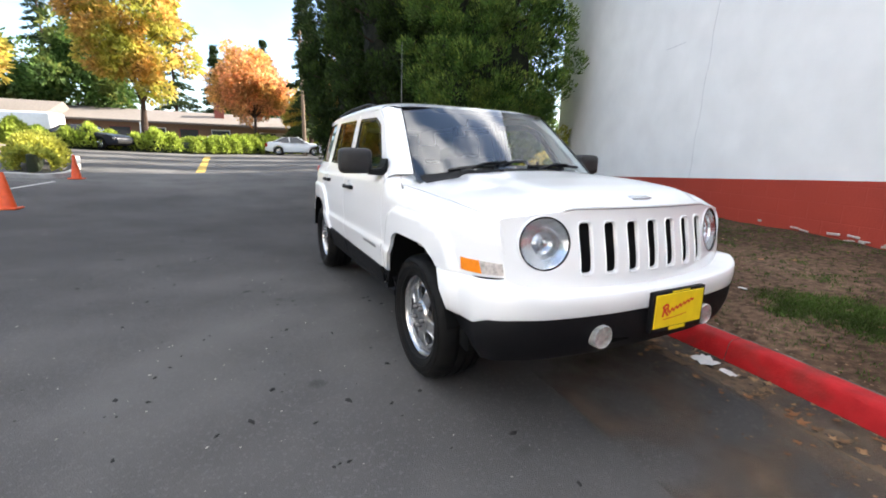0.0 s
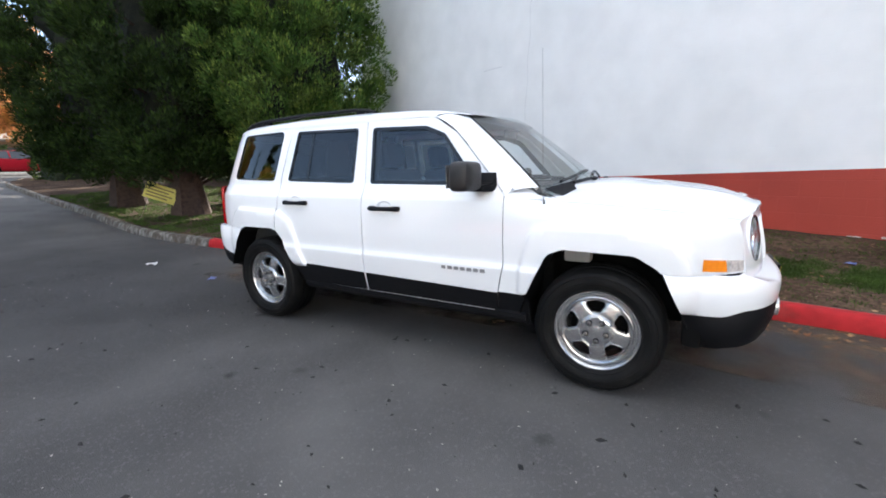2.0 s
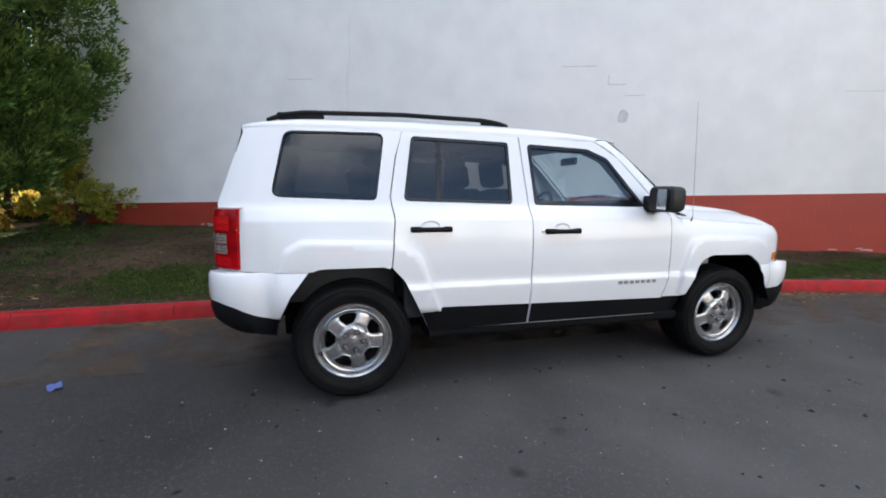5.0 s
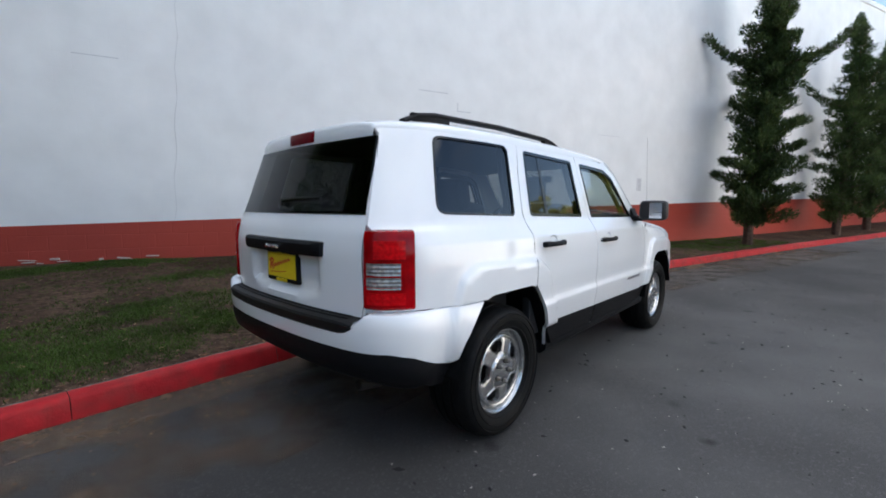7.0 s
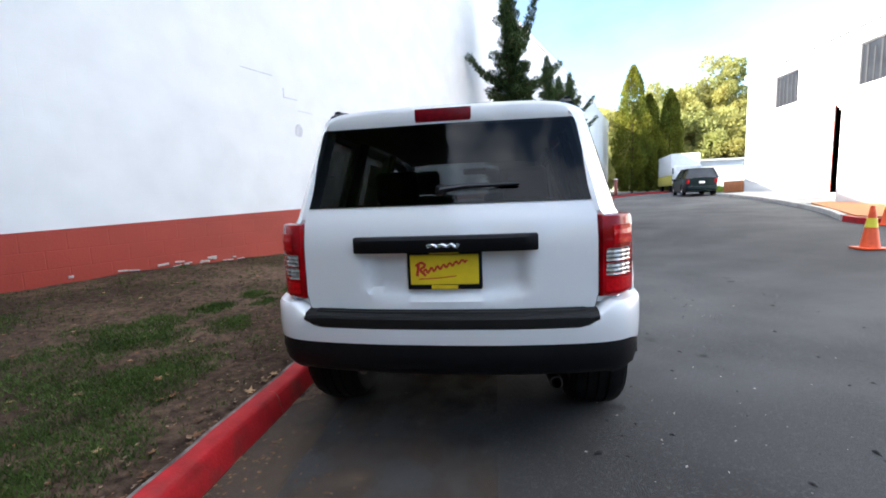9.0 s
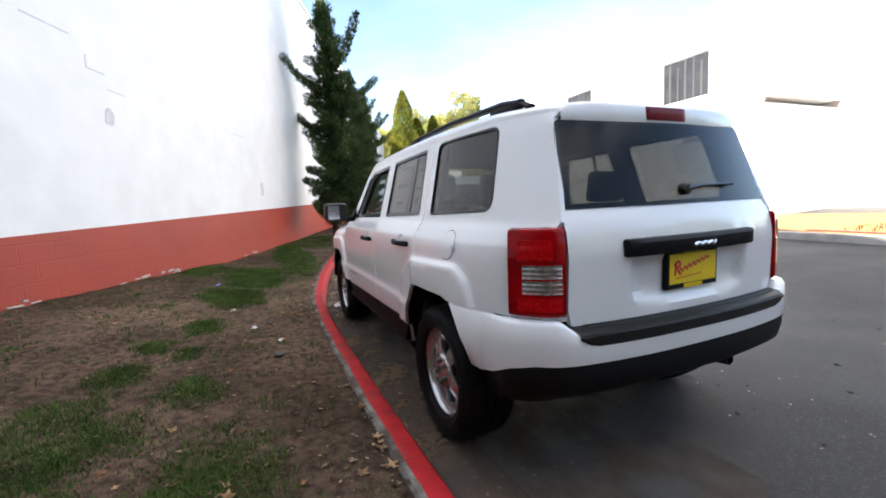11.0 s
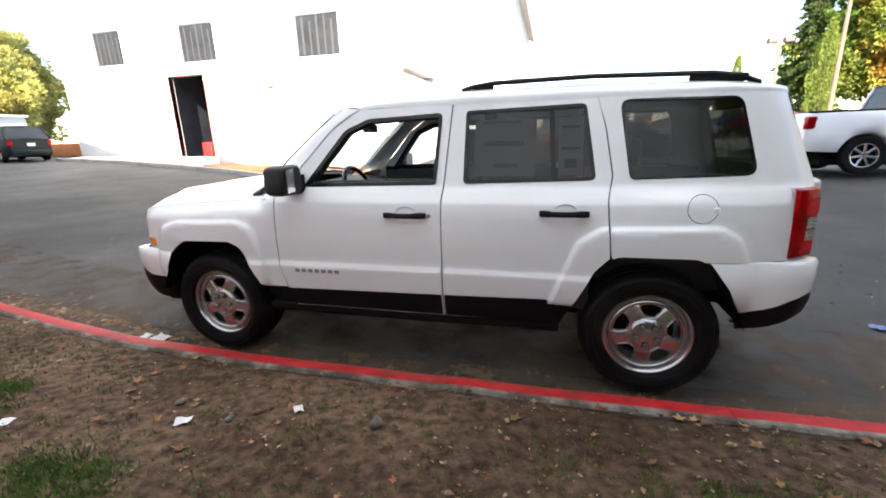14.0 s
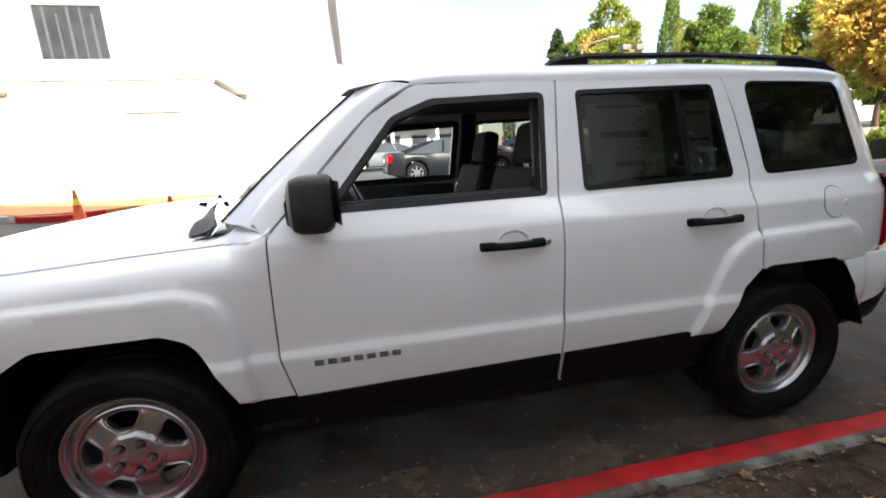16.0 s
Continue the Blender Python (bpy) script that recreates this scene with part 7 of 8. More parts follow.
# the far end of the lane
for cx, cy, ch, cr, cs in ((44.0, -14.7, 13.0, 2.0, 71), (44.9, -16.6, 10.2, 1.7, 72), (45.0, -18.8, 10.6, 1.5, 73)):
    columnar(cx, cy, 1.2, ch, cr, cs, ARBOR_LEAF, "arborvitae", "tall yellow-green arborvitae with its foot in shade", "arborvitae at the lane's end")
for bx, by, bh, br, bs in ((62, -26, 12.5, 5, 81), (67, -35, 17.5, 5.2, 82), (60, -32, 10.5, 4.5, 83), (78, -30, 17, 6, 84), (66, -20, 12, 5, 85), (72, -43, 15.5, 5, 86), (60, -14, 11, 5, 87), (66, -29, 14.5, 4.5, 88)):
    broadleaf(bx, by, 1.5, bh, br, 1.0, bs, RISE_LEAF, label="broad sunlit yellow-green tree on the rise", clumps=140, per=260, leaf=0.38, group="trees on the rise")

# beyond the car park
for bx, by, bh, br, bm_, bs in ((-32.5, -50.5, 17.5, 4.8, TURNING, 92), (-46.1, -48.2, 17, 4.2, FAR_GREEN, 93), (-59.5, -46, 18, 4.6, TURNING, 95), (-38.5, -57, 16, 4.5, TURNING, 96), (-52, -56, 18, 5, FAR_GREEN, 94), (-66, -38, 18, 5, TURNING, 97)):
    broadleaf(bx, by, 1.2, bh, br, 1.8, bs, bm_, label="broad tree turning from green to orange" if bm_ is TURNING else "broad green tree beyond the car park", clumps=110, per=190, leaf=0.46, group="trees beyond the car park")
for cx, cy, ch, cr, cs, young in ((-40.7, -48.6, 20, 1.7, 101, 0), (-53.8, -47.2, 21, 2.3, 102, 0), (-22.3, -58.2, 8.6, 0.95, 103, 1), (-18.5, -62, 7.0, 0.7, 104, 1), (-23.9, -43.5, 9.0, 1.1, 105, 1)):
    columnar(cx, cy, 1.2, ch, cr, cs, POPLAR_LEAF if young else FAR_GREEN, "poplar", "slim pale-green young poplar" if young else "tall narrow green poplar", "poplars beyond the car park", 0.22 if young else 0.34, 5000 if young else 13000)
fir(-25.6, -49.8, 1.2, 14.6, 5.0, 111)
broadleaf(-27.0, -50.5, 1.2, 13.2, 3.0, 1.8, 98, FAR_GREEN, label="broad green tree beside the fir", clumps=80, per=190, leaf=0.4, group="trees beyond the car park")

# ---- buildings ----
STUCCO = mat("sunlit_white_stucco", (0.80, 0.79, 0.76), 0.8, var=0.04, scale=2.0, second=(0.74, 0.73, 0.70), second_scale=0.5, bump=0.15, bump_scale=60)
SHADED_PANE = mat("shaded_window_pane", (0.028, 0.030, 0.034), 0.35, var=0.25, scale=1.5, spec=0.12)
DARK_GLASS = mat("dark_window_glass", (0.05, 0.055, 0.065), 0.12, var=0.2, scale=1.2, spec=0.25)
BLIND = mat("grey_blind", (0.036, 0.036, 0.038), 0.7, var=0.1)
GREY_FRAME = mat("grey_window_frame", (0.22, 0.21, 0.21), 0.5, var=0.1)
FRAME_RED = mat("dull_red_frame", (0.25, 0.07, 0.05), 0.5, var=0.1)
CONCRETE = mat("pale_concrete", (0.42, 0.40, 0.36), 0.9, var=0.15, scale=5.0, second=(0.32, 0.30, 0.27), second_scale=1.2, bump=0.3, bump_scale=50)
BARK_BED = mat("orange_bark_mulch", (0.42, 0.17, 0.06), 0.95, var=0.4, scale=25.0, bump=1.0, bump_scale=40)
SIDING = mat("tan_brown_siding", (0.22, 0.13, 0.08), 0.8, var=0.15, scale=6.0)
SHINGLE = mat("brown_roof_shingle", (0.17, 0.145, 0.125), 0.9, var=0.25, scale=9.0, bump=0.6, bump_scale=30)
TAN = mat("tan_fascia", (0.34, 0.29, 0.23), 0.7, var=0.1)
GALV = mat("galvanised_pole", (0.34, 0.29, 0.24), 0.5, metal=0.5, var=0.1)
POLE_WOOD = mat("weathered_pole_wood", (0.20, 0.14, 0.095), 0.9, var=0.25, scale=8, bump=0.5)
LAMP_BROWN = mat("brown_lamp_enamel", (0.13, 0.085, 0.07), 0.6, var=0.12)
RED_GEAR = mat("red_workshop_gear", (0.5, 0.02, 0.02), 0.4, var=0.1)
ORANGE_BOX = mat("orange_planter", (0.55, 0.20, 0.07), 0.7, var=0.12)


def wall_with_holes(x0, x1, z0, z1, y, depth, holes):
    """A wall facing +y with openings cut through it; holes are (x0, x1, z0, z1)."""
    out = [(x0, z0), (x1, z0), (x1, z1), (x0, z1)]
    hs = [[(a, c), (b, c), (b, d), (a, d)] for a, b, c, d in holes]
    return panel(out, hs, lambda a, b: (a, y, b), 2.5, depth, (0, -1, 0))


def make_shop():
    shop = thing("shop_building", "two-storey sunlit white stucco building across the lane", "building")
    y, zb, zt = -16.1, 0.4, 8.0
    wins = [(21.3, 23.2, 5.63, 7.36), (15.5, 17.6, 5.46, 7.27), (8.75, 11.0, 5.25, 7.13)]
    door = (16.5, 18.65, 0.75, 4.86)
    part("wall", wall_with_holes(1.0, 25.8, zb, zt, y, 0.3, wins + [door]), STUCCO, shop, smooth=False)
    part("wall", box((0.98, -30, zb), (1.28, y - 0.31, zt)), STUCCO, shop, smooth=False)
    part("wall", box((25.5, -30, zb), (25.8, y - 0.31, zt)), STUCCO, shop, smooth=False)
    part("wall", box((1.0, -30.3, zb), (25.8, -30, zt)), STUCCO, shop, smooth=False)
    part("roof", box((0.7, -30.5, zt), (26.0, y + 0.12, zt + 0.22)), STUCCO, shop, "flat roof with a white edge", smooth=False)
    part("gutter", box((0.62, -30.4, zt - 0.16), (0.74, y + 0.1, zt + 0.02), 0.02), mat("pale_pink_gutter", (0.62, 0.52, 0.48), 0.6), shop, "pale pinkish gutter along the eave")
    for a, b, c, d in wins:
        fr = part("window", join(box((a, y - 0.16, c), (a + 0.06, y - 0.06, d)), box((b - 0.06, y - 0.16, c), (b, y - 0.06, d)), box((a + 0.06, y - 0.16, c), (b - 0.06, y - 0.06, c + 0.06)), box((a + 0.06, y - 0.16, d - 0.06), (b - 0.06, y - 0.06, d))), GREY_FRAME, shop, "upper window with a grey frame and blinds", smooth=False)
        part("pane", box((a + 0.05, y - 0.12, c + 0.05), (b - 0.05, y - 0.11, d - 0.05)), SHADED_PANE, fr, smooth=False)
        for k in range(1, 6):
            xx = a + (b - a) * k / 6
            part("blind_slat", box((xx - 0.035, y - 0.105, c + 0.07), (xx + 0.035 + 0.03 * (k % 2), y - 0.095, d - 0.07 - 0.25 * (k % 3 == 1))), BLIND, fr, smooth=False)
        part("window_sill", box((a - 0.05, y - 0.05, c - 0.07), (b + 0.05, y + 0.05, c)), STUCCO, fr, smooth=False)
    a, b, c, d = door
    fr = part("workshop_door", join(box((a - 0.04, y - 0.25, c), (a, y + 0.03, d + 0.05)), box((b, y - 0.25, c), (b + 0.04, y + 0.03, d + 0.05)), box((a, y - 0.25, d), (b, y + 0.03, d + 0.05))), FRAME_RED, shop, "open workshop doorway, dark inside", smooth=False)
    part("dark_bay", join(box((a - 0.4, y - 5, c - 0.1), (a - 0.3, y - 0.3, d + 0.4)), box((b + 0.3, y - 5, c - 0.1), (b + 0.4, y - 0.3, d + 0.4)), box((a - 0.4, y - 5.1, c - 0.1), (b + 0.4, y - 5, d + 0.4)), box((a - 0.4, y - 5, d + 0.3), (b + 0.4, y - 0.3, d + 0.4))), DARK_GLASS, shop, smooth=False)
    part("bay_post", box((17.4, y - 2.1, c), (17.65, y - 1.9, d)), BLUE_LITTER, shop, "blue lift post inside", smooth=False)
    part("bay_light", box((16.7, y - 3, 4.5), (18.4, y - 2.8, 4.56)), CONE_WHITE, shop, smooth=False)
    cart = join(box((16.75, y - 1.2, 0.8), (17.25, y - 0.8, 2.0), 0.03), box((17.35, y - 1.3, 0.8), (18.0, y - 0.8, 1.55), 0.04))
    part("tool_cart", cart, RED_GEAR, shop, "red tool cart in the doorway")
    # the low block in front
    low = thing("shop_annexe", "low sunlit white annexe with a flat roof", "building")
    part("wall", box((4.42, y + 0.01, 0.2), (12.75, -12.1, 3.75)), STUCCO, low, smooth=False)
    part("roof", loft([[(x, y + 0.02, 3.98), (x, y + 0.02, 4.12), (x, -12.05, 4.0), (x, -12.05, 3.86)] for x in (4.3, 12.85)], caps=True), STUCCO, low, smooth=False)
    part("drip_edge", box((4.35, -12.12, 3.755), (12.8, -12.07, 3.83)), TAN, low, "grey-brown drip edge", smooth=False)
    part("wall_lamp", moved(lathe([(0.0, 0.16), (0.10, 0.14), (0.16, 0.05), (0.14, -0.04), (0.05, -0.1), (0.0, -0.1)], 14), Matrix.Translation((9.8, -12.02, 3.58))), TAN, low, "round tan wall lamp")
    part("vent_strip", box((5.4, -12.1, 2.94), (6.9, -12.03, 3.07), 0.01), TAN, low, "grey vent strip", smooth=False)
    part("side_door", box((5.0, -12.1, 0.3), (6.0, -12.06, 2.4), 0.01), STUCCO, low, smooth=False)
    # bark beds, ramp and their kerbs
    for name, pts in (("bark_bed", [(8.3, -9.4), (13.0, -11.5), (13.0, -12.08), (4.6, -12.08), (6.6, -9.7)]), ("bark_bed", [(-1.5, -8.0), (5.4, -8.9), (4.2, -12.0), (-1.0, -13.0)])):
        bed = panel(pts, [], lambda a, b: (a, b, gz(a, b) + 0.13), 0.5, 0.3, (0, 0, -1))
        tagged(finish(name, bed, BARK_BED), "bed of orange bark mulch in the sun", "mulch bed", kind="structure")
    ramp = panel([(13.2, -11.5), (24.5, -14.2), (25.5, -16.05), (13.2, -16.05)], [], lambda a, b: (a, b, gz(a, b) + 0.09), 0.6, 0.25, (0, 0, -1))
    tagged(finish("pavement", ramp, CONCRETE), "pale concrete apron before the workshop door", "pavement", kind="structure")
    for pts, red in (([(24.5, -13.9), (20, -13.1), (14.0, -11.4), (10.5, -10.2), (8.4, -9.2)], 0), ([(8.2, -9.1), (7.2, -9.0), (6.7, -9.6)], 1), ([(5.6, -8.7), (2.0, -8.1), (-1.2, -7.8)], 0)):
        ln = spline([(*p, 0) for p in pts], 8)
        rows = []
        for i, p in enumerate(ln):
            tt = (ln[min(i + 1, len(ln) - 1)] - ln[max(i - 1, 0)]).normalized()
            sd = Vector((-tt.y, tt.x, 0))
            z = gz(p.x, p.y)
            rows.append([p + sd * o + Vector((0, 0, z + h)) for o, h in ((-0.08, -0.05), (-0.075, 0.13), (-0.06, 0.15), (0.06, 0.15), (0.075, 0.13), (0.08, -0.05))])
        tagged(finish("kerb", loft(rows, caps=True), KERB_RED if red else CONCRETE), "concrete kerb of the bark bed" if not red else "red-painted end of a concrete kerb", "kerb", kind="structure")
    pb = thing("planter", "orange planter box beside the building's corner", "planter", Matrix.Translation((28.0, -16.9, gz(28, -16.9))))
    part("tub", box((-1.1, -0.4, 0), (1.1, 0.4, 0.75), 0.03), ORANGE_BOX, pb)
    rng = np.random.default_rng(5)
    b = ball(1500, rng) * np.array([0.9, 0.7, 0.45])
    b[:, 2] = np.abs(b[:, 2])
    sh = thing("shrub", "small round green shrub beside the planter", "shrub", Matrix.Translation((30.4, -16.6, gz(30.4, -16.6))))
    leaf_mesh("shrub_leaves", b, b, 0.12, rng, HEDGE, sh)


make_shop()


def low_building():
    """The long low brown building behind the hedge."""
    h = thing("low_building", "long low brown building with a shingle roof behind the hedge", "building")
    x, z = -52.0, 1.9
    for y0, y1, dx in ((-27, -17, 3.5), (-17, 0.5, 0.0), (0.5, 14, -1.5)):
        xf = x + dx
        part("wall", box((xf - 9, y0, z), (xf, y1, z + 2.7)), SIDING, h, smooth=False)
        rf = loft([[(xf + 0.9, yy, z + 2.62), (xf + 0.9, yy, z + 2.8), (xf - 4.5, yy, z + 4.35), (xf - 9.9, yy, z + 2.8), (xf - 9.9, yy, z + 2.62)] for yy in (y0 - 0.5, y1 + 0.5)], caps=True)
        part("roof", rf, SHINGLE, h, "shallow brown shingle roof", smooth=False)
        yy = y0 + 1.0
        k = 0
        while yy < y1 - 2.6:
            w = part("window", box((xf - 0.02, yy, z + 0.9), (xf + 0.05, yy + 1.9, z + 2.2)), FRAME_RED if k % 2 else CONE_WHITE, h, smooth=False)
            part("pane", box((xf + 0.05, yy + 0.08, z + 0.98), (xf + 0.06, yy + 1.82, z + 2.12)), DARK_GLASS, w, smooth=False)
            yy += 3.1
            k += 1
    part("garage_door", box((-53.5, 2.0, z), (-53.44, 5.2, z + 2.2)), TAN, h, "tan roll-up door", smooth=False)
    part("porch_post", box((-50.6, -10, z), (-50.4, -9.8, z + 2.62)), CONE_WHITE, h, smooth=False)
    part("chimney", box((-55, -3.2, z + 3.0), (-54, -2.2, z + 5.6), 0.02), FRAME_RED, h, "red-brown chimney", smooth=False)


low_building()


def far_canopy():
    c = thing("far_showroom", "low white showroom with a tan roof edge across the car park", "building")
    z = 1.0
    part("wall", box((-11, -50, z), (1.0, -42, z + 3.3)), STUCCO, c, smooth=False)
    part("roof", box((-13, -51, z + 3.3), (1.5, -40, z + 4.2)), TAN, c, "deep tan roof edge", smooth=False)
    for i in range(4):
        w = part("window", box((-10 + i * 2.8, -42.02, z + 0.8), (-8.3 + i * 2.8, -41.95, z + 2.5)), TAN, c, smooth=False)
        part("pane", box((-9.9 + i * 2.8, -41.95, z + 0.9), (-8.4 + i * 2.8, -41.94, z + 2.4)), DARK_GLASS, w, smooth=False)
    for i in range(3):
        part("post", box((-12.6 + i * 4.5, -40.6, z), (-12.3 + i * 4.5, -40.3, z + 3.3)), STUCCO, c, smooth=False)


far_canopy()

# ---- street furniture ----


def cone(x, y, collar=0):
    z = gz(x, y)
    c = thing("traffic_cone", "orange traffic cone standing on the asphalt" if not collar else "orange traffic cone with a pale reflective collar", "traffic cone", Matrix.Translation((x, y, z)), "traffic cones")
    part("cone_base", box((-0.18, -0.18, 0.0), (0.18, 0.18, 0.035), 0.012), CONE_ORANGE, c)
    part("cone_body", lathe([(0.135, 0.03), (0.125, 0.05), (0.03, 0.69), (0.026, 0.71), (0.018, 0.71), (0.018, 0.69)], 24), CONE_ORANGE, c)
    if collar:
        part("cone_collar", lathe([(0.0835, 0.36), (0.0625, 0.51)], 24), CONE_WHITE if collar == 1 else mat("yellow_collar", (0.75, 0.65, 0.05), 0.4), c, "pale reflective collar")


for cx, cy, cc in ((-7.7, -5.68, 0), (-13.2, -6.0, 0), (3.85, -6.25, 2), (1.95, -6.6, 1), (6.9, -9.0, 2), (-5.35, -6.95, 0)):
    cone(cx, cy, cc)


def kerb_run(points, name, label, material, group=""):
    ln = spline([(*p, 0) for p in points], 8)
    rows = []
    for i, p in enumerate(ln):
        tt = (ln[min(i + 1, len(ln) - 1)] - ln[max(i - 1, 0)]).normalized()
        sd = Vector((-tt.y, tt.x, 0))
        z = gz(p.x, p.y)
        rows.append([p + sd * o + Vector((0, 0, z + h)) for o, h in ((-0.09, -0.05), (-0.08, 0.12), (-0.06, 0.145), (0.06, 0.145), (0.08, 0.12), (0.09, -0.05))])
    tagged(finish(name, loft(rows, caps=True), material), label, "kerb", kind="structure")


kerb_run([(1.5, -8.5), (-1.5, -8.1), (-3.4, -7.6), (-5.6, -6.9)], "kerb", "red-painted kerb of a grass island", KERB_RED)
kerb_run([(-5.6, -6.9), (-6.15, -7.3), (-6.3, -8.2), (-5.9, -9.3)], "kerb", "grey concrete kerb of a grass island", CONCRETE)
kerb_run([(-13.2, -7.6), (-13.1, -6.7), (-14.2, -6.4), (-17.0, -6.9), (-20.6, -7.8)], "kerb", "grey concrete kerb round a shrub island", CONCRETE)
lawn = panel([(1.2, -8.6), (-1.5, -8.2), (-3.4, -7.7), (-5.5, -7.0), (-6.0, -7.4), (-6.15, -8.2), (-5.8, -9.2), (1.2, -9.9)], [], lambda a, b: (a, b, gz(a, b) + 0.12), 0.3, 0.2, (0, 0, -1))
tagged(finish("lawn", lawn, mat("lawn_green", (0.034, 0.060, 0.014), 0.9, var=0.4, scale=10.0, bump=1.0, bump_scale=60)), "strip of mown grass on the island", "grass", kind="structure")
rng_l = np.random.default_rng(77)
lv = []
for _ in range(5200):
    lx, ly = rng_l.uniform(-7.8, 1.1), rng_l.uniform(-9.8, -7.0)
    if poly_depth((lx, ly), [(1.2, -8.6), (-1.5, -8.2), (-3.4, -7.7), (-5.5, -7.0), (-6.0, -7.4), (-6.15, -8.2), (-5.8, -9.2), (1.2, -9.9)]) < 0.05:
        continue
    la, lh, lz = rng_l.uniform(0, 6.28), rng_l.uniform(0.03, 0.08), gz(lx, ly) + 0.115
    lv += [(lx - 0.01 * math.cos(la), ly - 0.01 * math.sin(la), lz), (lx + 0.01 * math.cos(la), ly + 0.01 * math.sin(la), lz), (lx + 0.02 * math.sin(la), ly + 0.02, lz + lh)]
scatter_mesh("grass", lv, np.arange(len(lv)).reshape(-1, 3), mat("mown_blades", (0.030, 0.055, 0.011), 0.75, var=0.3, scale=3.0, island=0.4, trans=0.1, spec=0.1), "short green grass on the island", "grass")


# pale slab laid over the asphalt to stand in for sunlight on it
slab = panel([(-3.5, -15.2), (-9.5, -14.6), (-13.2, -24.5), (-3.5, -25)], [], lambda a, b: (a, b, gz(a, b) + 0.012), 0.8, 0.1, (0, 0, -1))
tagged(finish("pavement", slab, CONCRETE), "pale slab standing for sunlit asphalt of the car park", "pavement", kind="structure")


def ground_paint(x0, y0, x1, y1, w, name, material, label):
    d = Vector((x1 - x0, y1 - y0, 0))
    n = max(2, int(d.length / 0.6))
    s = Vector((-d.y, d.x, 0)).normalized() * w / 2
    rows = []
    for i in range(n + 1):
        p = Vector((x0, y0, 0)) + d * i / n
        wob = 1 + 0.25 * noise.noise(p * 2.1)
        rows.append([(p + s * k * wob).to_tuple()[:2] + (gz(p.x + s.x * k, p.y + s.y * k) + 0.006,) for k in (-1, 1)])
    bm = loft(rows, closed=False)
    for f in bm.faces:
        if f.normal.z < 0:
            f.normal_flip()
    tagged(finish(name, bm, material), label, "road marking", kind="structure")


ground_paint(-16.4, -2.9, -28, -3.1, 0.32, "lane_line", YELLOW_PAINT, "faded yellow lane line on the asphalt")
for px, py, qx, qy in ((-9.5, -15.0, -12.5, -12.9), (-6.8, -18.0, -12.0, -16.4), (-9.8, -6.9, -12.4, -6.3)):
    ground_paint(px, py, qx, qy, 0.11, "bay_line", PALE_PAINT, "worn white parking bay line")


def yard_sign():
    x, y = -9.4, 2.15
    z = verge_z(x, y)
    s = thing("yard_sign", "tilted yellow corrugated yard sign on wire stakes", "sign", Matrix.Translation((x, y, z)) @ Matrix.Rotation(radians(58), 4, "Z") @ Matrix.Rotation(radians(24), 4, "Y"))
    part("board", box((-0.33, -0.006, 0.42), (0.33, 0.006, 0.80), 0.003, 1), mat("yellow_board", (0.72, 0.60, 0.12), 0.5, var=0.08), s, smooth=False)
    bars = [box((-0.28, -0.0085, 0.70 - 0.075 * i), (0.25 - 0.09 * (i % 2), -0.0065, 0.735 - 0.075 * i)) for i in range(4)]
    part("lettering", join(*bars), mat("brown_print", (0.25, 0.18, 0.05), 0.6), s, "unreadable print as plain bars", smooth=False)
    for sx in (-0.2, 0.2):
        part("stake", tube([(sx, 0, -0.15), (sx, 0, 0.78)], 0.005, 6), GALV, s)


yard_sign()


def utility_pole(x, y, h, label, material, arm=False):
    z = gz(x, y)
    p = thing("utility_pole" if not arm else "street_lamp", label, "pole" if not arm else "street lamp", Matrix.Translation((x, y, z)))
    part("pole", tube([(0, 0, -0.3), (0, 0, h)], [0.16, 0.10], 10), material, p)
    if arm == 1:
        part("arm", tube([(0, 0, h - 0.1), (-0.5, 0.5, h + 0.35), (-1.7, 1.2, h + 0.6)], 0.05, 8), GALV, p)
        part("lamp_head", moved(box((-0.4, -0.15, -0.08), (0.4, 0.15, 0.06), 0.04), pose(-2.0, 1.4, h + 0.6, 0, 0, -35)), GALV, p)
    elif arm == 2:
        part("crossbar", box((-0.65, -0.06, h - 0.06), (0.65, 0.06, h + 0.06), 0.02), material, p)
        for sx in (-0.62, 0.62):
            part("lamp_head", box((sx - 0.36, -0.3, h), (sx + 0.36, 0.3, h + 0.42), 0.04), LAMP_BROWN, p)
    else:
        part("crossarm", box((-0.05, -0.9, h - 0.8), (0.05, 0.9, h - 0.68), 0.01), material, p)


utility_pole(-33.2, 3.7, 9.5, "weathered wooden utility pole by the hedge", POLE_WOOD)
utility_pole(-18.9, -32.0, 7.8, "tall brown street lamp with a curved arm", POLE_WOOD, 1)
utility_pole(-22.5, -30.5, 7.2, "square-headed car park lamp on a brown pole", POLE_WOOD, 2)
utility_pole(-20.0, -43.0, 7.0, "square-headed car park lamp on a brown pole", POLE_WOOD, 2)

post = thing("marker_post", "short brown marker post by the far kerb", "post", Matrix.Translation((34.2, -10.4, gz(34.2, -10.4))))
part("post", box((-0.12, -0.12, 0), (0.12, 0.12, 1.5), 0.02), FRAME_RED, post)
part("cap", box((-0.14, -0.14, 1.5), (0.14, 0.14, 1.58), 0.02), CONE_WHITE, post)

